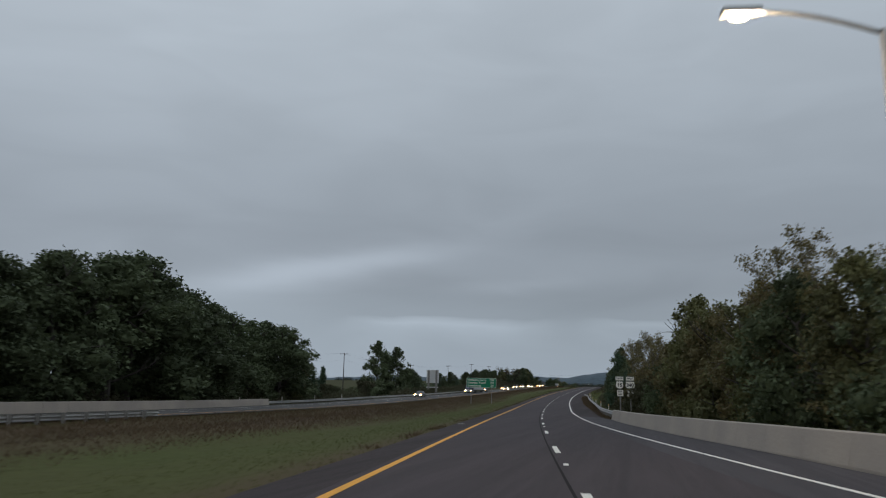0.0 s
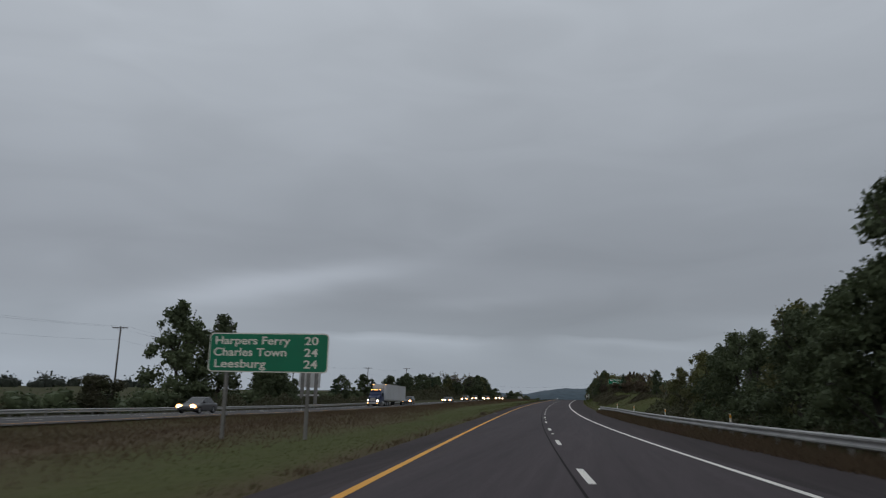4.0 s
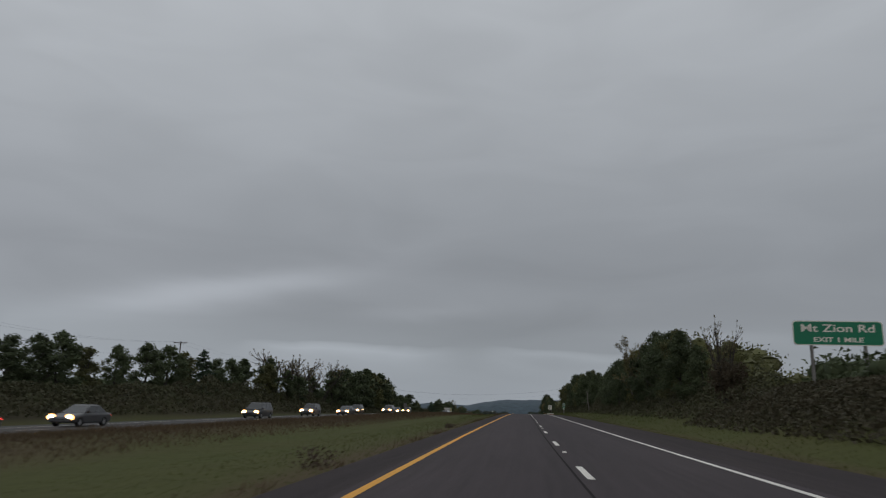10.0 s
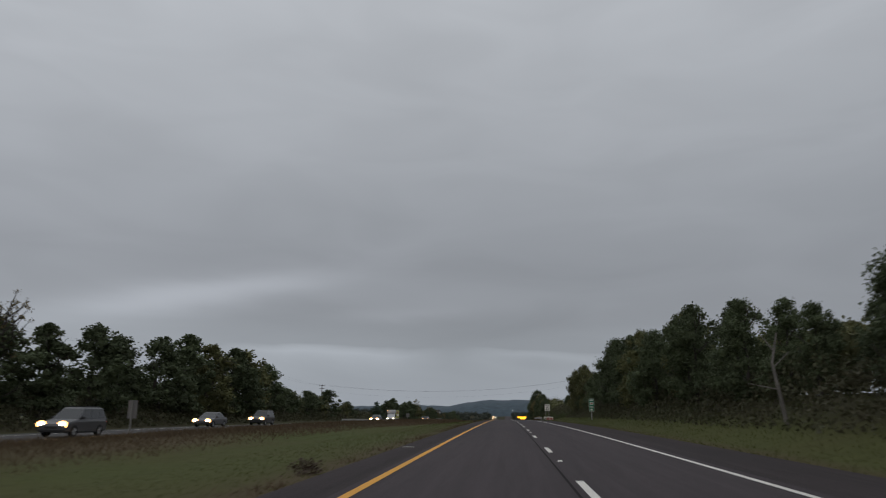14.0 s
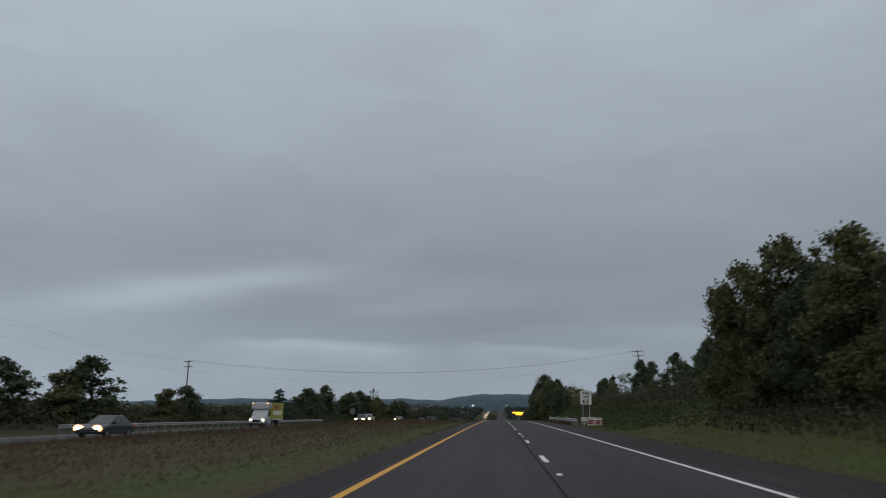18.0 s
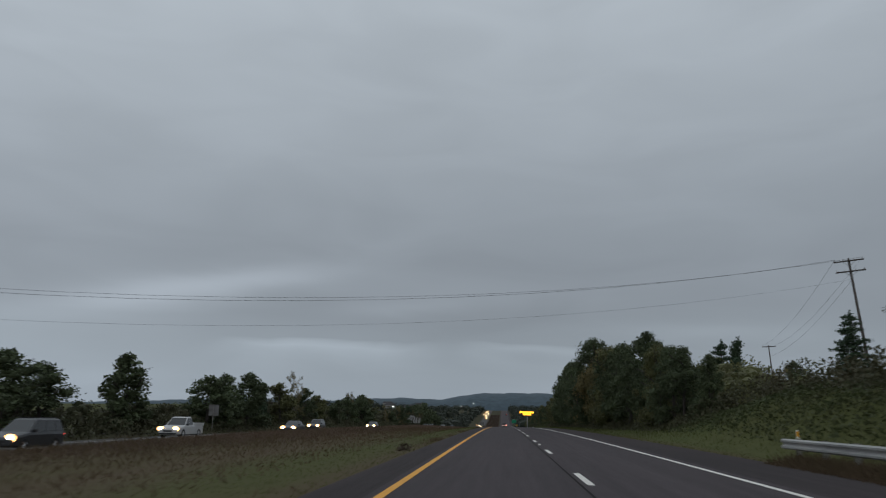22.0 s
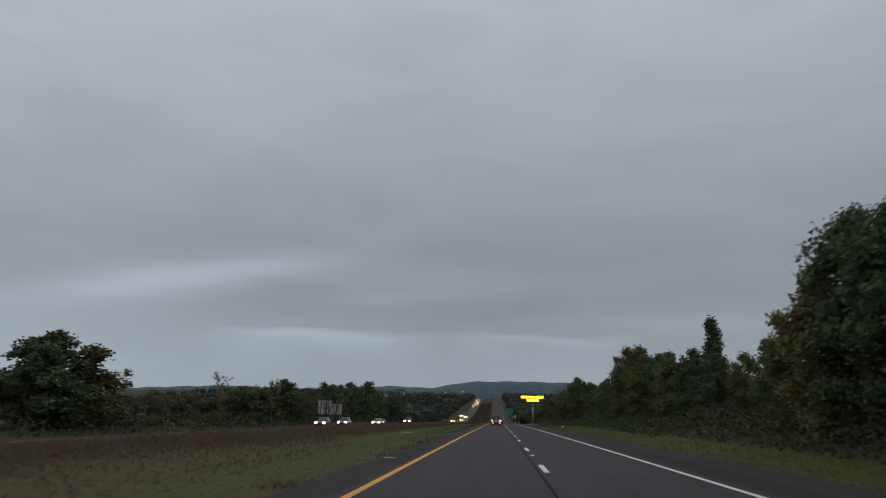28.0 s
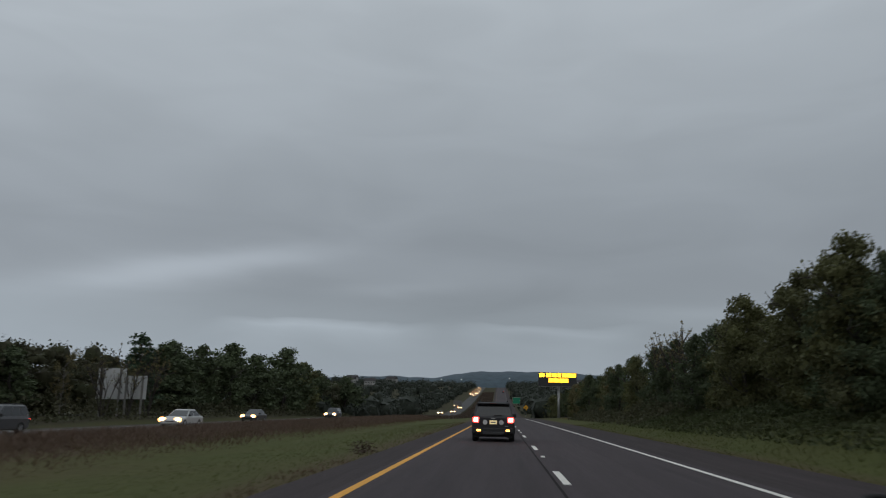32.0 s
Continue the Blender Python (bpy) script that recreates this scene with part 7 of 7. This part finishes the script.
    part("number_plate", boxed(-0.155, 0.155, -h - 0.022, -h - 0.010, 0.735, 0.89, bevel=0.004), M["number_plate"], t, "pale number plate with plate-lamp light as its own glow")
    bars(t, [(-0.11, 0.11, 0.81, 0.055)], M["faint_ink"], y=-h - 0.024)
    part("badge", boxed(-0.09, 0.09, -h - 0.014, -h - 0.004, 0.945, 0.985, bevel=0.006), M["rim"], t, "plain chrome badge")
    part("badge", boxed(0.50, 0.64, -h - 0.014, -h - 0.004, 0.640, 0.665), M["rim"], t)
    part("rear_bumper", boxed(-w * 0.97, w * 0.97, -h - 0.07, -h + 0.10, 0.34, 0.58, bevel=0.05), M["trim"], t, "dark plastic bumper")
    part("skid_plate", boxed(-0.46, 0.46, -h - 0.085, -h - 0.04, 0.30, 0.42, bevel=0.02), M["dark_metal"], t)
    part("underbody", boxed(-0.72, 0.72, -1.9, 1.9, 0.19, 0.30), M["trim"], t)
    part("front_bumper", boxed(-w * 0.86, w * 0.86, h - 0.08, h + 0.05, 0.32, 0.50, bevel=0.04), M["trim"], t)
    part("grille", boxed(-0.48, 0.48, h - 0.03, h + 0.012, 0.58, 0.70), M["trim"], t)
    return t


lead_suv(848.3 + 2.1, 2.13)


# ---- articulated lorry with a white trailer
def semi_truck(s, lane):
    h = float(oncoming_h(s)) - 0.02 * (-22 - lane)
    t = empty("semi_truck", place(s, lane, h + 0.012, 180), "dark blue semi truck pulling a plain white box trailer", "truck", ON)
    P = M["p_blue"]
    # nose at y = 0, the rest behind it
    hood = [[(x, y, z) for x, z in ((wd * 0.9, 0.55), (wd, 0.75), (wd, zt - 0.18), (wd * 0.85, zt), (-wd * 0.85, zt), (-wd, zt - 0.18), (-wd, 0.75), (-wd * 0.9, 0.55))] for y, wd, zt in ((0.0, 0.78, 1.55), (-0.12, 0.88, 1.68), (-1.1, 1.0, 1.95), (-1.7, 1.08, 2.05))]
    part("hood", loft(hood), P, t)
    cab = [[(x, y, z) for x, z in ((1.1, 0.75), (1.15, 1.2), (1.13, 2.3), (1.0, zt), (-1.0, zt), (-1.13, 2.3), (-1.15, 1.2), (-1.1, 0.75))] for y, zt in ((-1.65, 2.25), (-2.05, 2.85), (-2.4, 2.98), (-3.6, 3.0))]
    part("cab", loft(cab), P, t)
    panel_on("windscreen", [(0.98, -1.70, 2.10), (-0.98, -1.70, 2.10), (-0.90, -2.04, 2.74), (0.90, -2.04, 2.74)][::-1], M["glass"], t, inset=0.02, lift=0.06)
    part("sun_visor", boxed(-1.0, 1.0, -2.02, -1.72, 2.78, 2.84, bevel=0.01), P, t)
    for x in (-0.75, -0.3, 0.0, 0.3, 0.75):
        part("roof_marker_light", boxed(x - 0.11, x + 0.11, -2.06, -1.98, 2.90, 2.98, bevel=0.01), M["amber_lamp"], t, "lit amber marker lamp")
    part("grille", boxed(-0.48, 0.48, -0.04, 0.03, 0.85, 1.50, bevel=0.02), M["rim"], t)
    part("bumper", boxed(-1.15, 1.15, -0.15, 0.16, 0.38, 0.72, bevel=0.06), M["rim"], t)
    for sx in (1, -1):
        part("headlight", boxed(sx * 0.86 - 0.17, sx * 0.86 + 0.17, -0.2, 0.03, 0.92, 1.12, bevel=0.03), M["headlight"], t, "lit headlamp")
        part("lower_light", boxed(sx * 0.88 - 0.13, sx * 0.88 + 0.13, 0.10, 0.18, 0.50, 0.60, bevel=0.02), M["amber_lamp"], t)
        fd = boxed(sx * 1.08 - 0.14, sx * 1.08 + 0.14, -1.35, -0.12, 0.75, 1.15, bevel=0.08)
        part("fender", fd, P, t)
        panel_on("side_window", [(sx * 1.145, -1.95, 1.75), (sx * 1.145, -2.75, 1.75), (sx * 1.12, -2.75, 2.45), (sx * 1.12, -2.1, 2.45)][::sx], M["glass"], t, inset=0.03, lift=0.02)
        b = bmesh.new()
        tube(b, (sx * 1.15, -1.85, 1.6), (sx * 1.45, -1.75, 1.7), 0.02, 0.02, 5)
        box(b, sx * 1.42 - 0.08, sx * 1.42 + 0.08, -1.85, -1.70, 1.65, 2.35, bevel=0.02)
        part("mirror", b, M["trim"], t)
        b = bmesh.new()
        tube(b, (sx * 0.95, -3.75, 0.9), (sx * 0.95, -3.75, 3.55), 0.075, 0.075, 8)
        part("exhaust_stack", b, M["rim"], t)
        b = bmesh.new()
        tube(b, (sx * 1.02, -2.0, 0.62), (sx * 1.02, -3.5, 0.62), 0.30, 0.30, 14)
        part("fuel_tank", b, M["rim"], t)
        wheel(t, sx * 1.0, -0.95, 0.50, 0.28)
        for y in (-5.0, -6.3, -19.2, -20.5):
            wheel(t, sx * 0.98, y, 0.50, 0.46)
        part("mudflap", boxed(sx * 0.95 - 0.3, sx * 0.95 + 0.3, -7.1, -7.08, 0.2, 0.85), M["trim"], t)
    part("frame_rail", boxed(-0.45, 0.45, -7.0, -1.5, 0.72, 0.95), M["trim"], t)
    tr = part("trailer", boxed(-1.29, 1.29, -21.4, -4.6, 1.18, 4.08, bevel=0.04), M["ribbed"], t, "plain white box trailer")
    for sx in (1, -1):
        part("bottom_rail", boxed(sx * 1.29 - 0.03, sx * 1.29 + 0.02, -21.4, -4.6, 1.12, 1.30), M["steel"], tr)
        part("top_rail", boxed(sx * 1.29 - 0.03, sx * 1.29 + 0.02, -21.4, -4.6, 3.98, 4.10), M["steel"], tr)
        for k in range(24):
            y = -5.0 - 0.69 * k
            part("rib", boxed(sx * 1.296 - 0.006, sx * 1.296 + 0.006, y - 0.02, y + 0.02, 1.3, 3.98), M["ribbed"], tr)
        part("corner_light", boxed(sx * 1.15 - 0.07, sx * 1.15 + 0.07, -4.62, -4.56, 3.93, 4.0), M["amber_lamp"], tr)
        part("landing_gear", boxed(sx * 0.85 - 0.06, sx * 0.85 + 0.06, -8.2, -8.06, 0.25, 1.2), M["old_steel"], tr)
    part("refrigeration_bulge", boxed(-0.55, 0.55, -4.62, -4.45, 3.25, 3.85, bevel=0.05), M["sign_grey"], tr)
    part("underrun_beam", boxed(-1.2, 1.2, -21.35, -21.25, 0.5, 0.62), M["old_steel"], tr)
    return t


semi_truck(227, OUT)


# ---- box truck, white cab with a yellow-green body
def box_truck(s, lane):
    h = float(oncoming_h(s)) - 0.02 * (-22 - lane)
    t = empty("box_truck", place(s, lane, h + 0.012, 180), "white cab box truck with a yellow-green printed body", "truck", ON)
    cab = [[(x, y, z) for x, z in ((wd * 0.93, zb), (wd, zb + 0.15), (wd, zt - 0.25), (wd * 0.86, zt), (-wd * 0.86, zt), (-wd, zt - 0.25), (-wd, zb + 0.15), (-wd * 0.93, zb))] for y, wd, zb, zt in ((0.0, 0.85, 0.45, 0.95), (-0.15, 0.95, 0.38, 1.12), (-0.95, 1.0, 0.36, 1.38), (-1.6, 1.0, 0.36, 2.20), (-2.7, 1.0, 0.36, 2.28))]
    part("cab", loft(cab), M["p_white"], t)
    panel_on("windscreen", [(0.86, -0.98, 1.36), (-0.86, -0.98, 1.36), (-0.80, -1.58, 2.14), (0.80, -1.58, 2.14)][::-1], M["glass"], t, inset=0.03, lift=0.05)
    body = part("box_body", boxed(-1.17, 1.17, -7.4, -2.3, 0.95, 3.05, bevel=0.04), M["p_lime"], t, "yellow-green box body")
    part("over_cab", boxed(-1.15, 1.15, -2.34, -1.3, 2.25, 3.05, bevel=0.14), M["p_white"], body, "white box above the cab")
    for sx in (1, -1):
        part("side_print", boxed(sx * 1.172 - 0.004, sx * 1.172 + 0.004, -6.6, -3.0, 1.55, 2.05), M["sign_white"], body)
        part("side_print", boxed(sx * 1.172 - 0.005, sx * 1.172 + 0.005, -5.2, -3.2, 2.25, 2.7), M["sign_red"], body)
        part("edge_rail", boxed(sx * 1.17 - 0.02, sx * 1.17 + 0.015, -7.4, -2.3, 0.93, 1.04), M["sign_white"], body)
        panel_on("side_window", [(sx * 1.0, -1.25, 1.42), (sx * 1.0, -2.45, 1.42), (sx * 0.99, -2.45, 2.0), (sx * 0.99, -1.62, 2.0)][::sx], M["glass"], t, inset=0.03, lift=0.02)
        part("headlight", boxed(sx * 0.72 - 0.16, sx * 0.72 + 0.16, -0.2, 0.0, 0.80, 1.0, bevel=0.03), M["headlight"], t, "lit headlamp")
        part("mirror", boxed(sx * 1.18 - 0.09, sx * 1.18 + 0.09, -1.3, -1.18, 1.4, 1.8, bevel=0.02), M["trim"], t)
        part("marker_light", boxed(sx * 0.95 - 0.06, sx * 0.95 + 0.06, -1.31, -1.28, 2.9, 2.97), M["amber_lamp"], t)
        for y in (-0.85, -5.6):
            wheel(t, sx * 0.92, y, 0.37, 0.28)
    part("grille", boxed(-0.45, 0.45, -0.06, 0.02, 0.62, 0.92, bevel=0.02), M["trim"], t)
    part("bumper", boxed(-0.98, 0.98, -0.1, 0.10, 0.34, 0.55, bevel=0.04), M["trim"], t)
    part("chassis", boxed(-0.6, 0.6, -7.3, -2.0, 0.62, 0.95), M["trim"], t)
    return t


box_truck(547, OUT)


# ---------------------------------------------------------------- far farm buildings and lights
M["barn"] = material("grey_silo_staves", (0.16, 0.15, 0.15), 0.8, second=(0.12, 0.11, 0.11), scale=2.0)
M["roof"] = material("dark_roof_shingles", (0.06, 0.055, 0.055), 0.9, second=(0.045, 0.04, 0.04), scale=1.0)
M["siding"] = material("pale_house_siding", (0.40, 0.39, 0.37), 0.8, second=(0.33, 0.32, 0.31), scale=2.0)
M["far_lamp"] = material("far_yard_light", (1.0, 0.95, 0.85), 0.3, emit=60.0, emit_color=(1.0, 0.92, 0.78))
silo = empty("silo", place(300, 53.0, float(ground_h(300, 53))), "dark round farm silo beyond the trees", "silo")
b = bmesh.new()
bmesh.ops.create_cone(b, cap_ends=True, segments=24, radius1=1.75, radius2=1.75, depth=11.0, matrix=Matrix.Translation((0, 0, 3.4)))
part("stave_wall", b, M["barn"], silo)
b = bmesh.new()
bmesh.ops.create_cone(b, cap_ends=True, segments=24, radius1=1.8, radius2=0.9, depth=0.6, matrix=Matrix.Translation((0, 0, 9.2)))
part("cap", b, M["roof"], silo)
for k in range(9):
    b = bmesh.new()
    bmesh.ops.create_cone(b, cap_ends=False, segments=24, radius1=1.79, radius2=1.79, depth=0.06, matrix=Matrix.Translation((0, 0, 0.5 + k)))
    part("hoop", b, M["old_steel"], silo)


def house(s, lat, w=11.0, d=8.0, storeys=2, light=True):
    g = float(ground_h(s, lat))
    t = empty("house", place(s, lat, g + 1.5, float(tree_rng.uniform(-40, 40))), "far pale farmhouse with a dark gable roof", "house", "far houses")
    hh = 2.9 * storeys
    part("wall", boxed(-w / 2, w / 2, -d / 2, d / 2, -2.5, hh), M["siding"], t)
    b = bmesh.new()
    vs = [b.verts.new(p) for p in ((-w / 2 - 0.4, -d / 2 - 0.4, hh), (w / 2 + 0.4, -d / 2 - 0.4, hh), (w / 2 + 0.4, d / 2 + 0.4, hh), (-w / 2 - 0.4, d / 2 + 0.4, hh), (-w / 2 - 0.4, 0, hh + 2.8), (w / 2 + 0.4, 0, hh + 2.8))]
    for f in ((0, 1, 5, 4), (2, 3, 4, 5), (0, 4, 3), (1, 2, 5), (3, 2, 1, 0)):
        b.faces.new([vs[i] for i in f])
    roof = part("roof", b, M["roof"], t)
    part("chimney", boxed(w * 0.25, w * 0.25 + 0.8, -0.4, 0.4, hh + 1, hh + 3.6), M["barn"], roof)
    for st in range(storeys):
        for x in (-3.6, -1.2, 1.2, 3.6):
            part("window", boxed(x - 0.5, x + 0.5, -d / 2 - 0.03, -d / 2 + 0.05, 0.9 + 2.9 * st, 2.3 + 2.9 * st), M["glass"], t)
    return t


def yard_light(s, lat, z):
    g = float(ground_h(s, lat))
    t = empty("yard_light", place(s, lat, g), "far lit yard light on a pole", "lamp", "far yard lights")
    b = bmesh.new()
    tube(b, (0, 0, -0.5), (0, 0, z), 0.12, 0.08, 6)
    part("pole", b, M["wood"], t)
    b = bmesh.new()
    bmesh.ops.create_uvsphere(b, u_segments=10, v_segments=6, radius=0.22, matrix=Matrix.Translation((0, 0, z)))
    part("lamp", b, M["far_lamp"], t, "glowing lamp")


for s, lat, w in ((1560, -150, 12), (1640, -118, 11), (1700, -175, 13), (1500, -118, 10), (1610, -205, 12), (1680, 96, 12), (1620, 140, 11)):
    house(s, lat, w)
for s, lat, z in ((1450, -47.5, 10.8), (1700, -42.7, 8.8), (1560, -126, 6.5), (1450, -44, 6.2), (1700, 13.5, 10.4), (1520, -140, 7.0)):
    yard_light(s, lat, z)
litter = empty("litter", place(204.9, 11.3, -0.04, 30), "crumpled white litter on the shoulder's edge", "litter")
b = bmesh.new()
bmesh.ops.create_icosphere(b, subdivisions=2, radius=0.22)
lr = random.Random(5)
for v in b.verts:
    v.co = Vector((v.co.x * 1.5, v.co.y, v.co.z * 0.6)) * lr.uniform(0.75, 1.25) + Vector((0, 0, 0.1))
part("wad", b, M["sign_white"], litter)
litter_2 = copy_thing(litter, place(828.9, 12.2, float(ground_h(828.9, 12.2)), 70) @ Matrix.Diagonal((0.7, 0.7, 0.7, 1)))
tagged(litter_2, "crumpled white litter in the grass", "litter")

# a leaning dead trunk before the woods
snag = empty("dead_tree", place(387.8, 14.0, float(ground_h(387.8, 14.0)) - 0.1), "thin leaning dead tree before the woods", "tree")
b = bmesh.new()
tube(b, (0, 0, -0.3), (-0.25, 0, 1.3), 0.10, 0.085, 7)
tube(b, (-0.25, 0, 1.3), (-0.42, 0.1, 2.6), 0.085, 0.06, 7)
tube(b, (-0.42, 0.1, 2.6), (-0.1, 0.2, 3.9), 0.06, 0.03, 6)
part("trunk", b, M["pale_bark"], snag)
for p, q in (((-0.28, 0, 1.5), (-1.5, 0.1, 1.75)), ((-0.40, 0.1, 2.4), (0.35, 0.2, 3.1)), ((-0.3, 0.15, 3.1), (-0.9, 0.2, 4.0))):
    b = bmesh.new()
    tube(b, p, q, 0.035, 0.012, 5)
    part("branch", b, M["pale_bark"], snag)
# concrete drain covers at the median's edge
M["slab"] = material("grimy_concrete", (0.24, 0.22, 0.20), 0.9, second=(0.16, 0.15, 0.14), scale=0.3, grain=0.15, grain_scale=20.0)
for s, la in ((35.1, -0.98), (171.4, -0.95), (240.9, -0.95), (381.0, -0.92), (666.8, -1.0), (737.7, -0.97), (808.4, -0.95)):
    slab = empty("drain_slab", place(s, la, 0.0), "small flat concrete drain slab at the shoulder's edge", "drain", "drain slabs")
    part("slab", boxed(-0.19, 0.19, -0.24, 0.24, -0.1, 0.022, bevel=0.008), M["slab"], slab)
    part("grate", boxed(-0.09, 0.09, -0.15, 0.15, 0.022, 0.03), M["old_steel"], slab)
inlet = empty("drain_slab", place(795.2, -7.5, float(ground_h(795.2, -7.5)), 35), "long pale concrete drain inlet in the median grass", "drain", "drain slabs")
part("slab", boxed(-0.24, 0.24, -0.85, 0.85, -0.2, 0.09, bevel=0.03), M["concrete"], inlet)
part("grate", boxed(-0.12, 0.12, -0.6, 0.6, 0.09, 0.10), M["old_steel"], inlet)
scrap = empty("tyre_scrap", place(828.8, 8.6, 0.0, 40), "torn black strip of tyre on the shoulder", "litter")
b = bmesh.new()
for k in range(7):
    a0, a1 = 0.35 * k, 0.35 * (k + 1)
    tube(b, (0.35 * math.cos(a0), 0.35 * math.sin(a0), 0.05 + 0.03 * math.sin(a0 * 2)), (0.35 * math.cos(a1), 0.35 * math.sin(a1), 0.05 + 0.03 * math.sin(a1 * 2)), 0.05, 0.045, 6)
part("tread", b, M["tyre"], scrap)
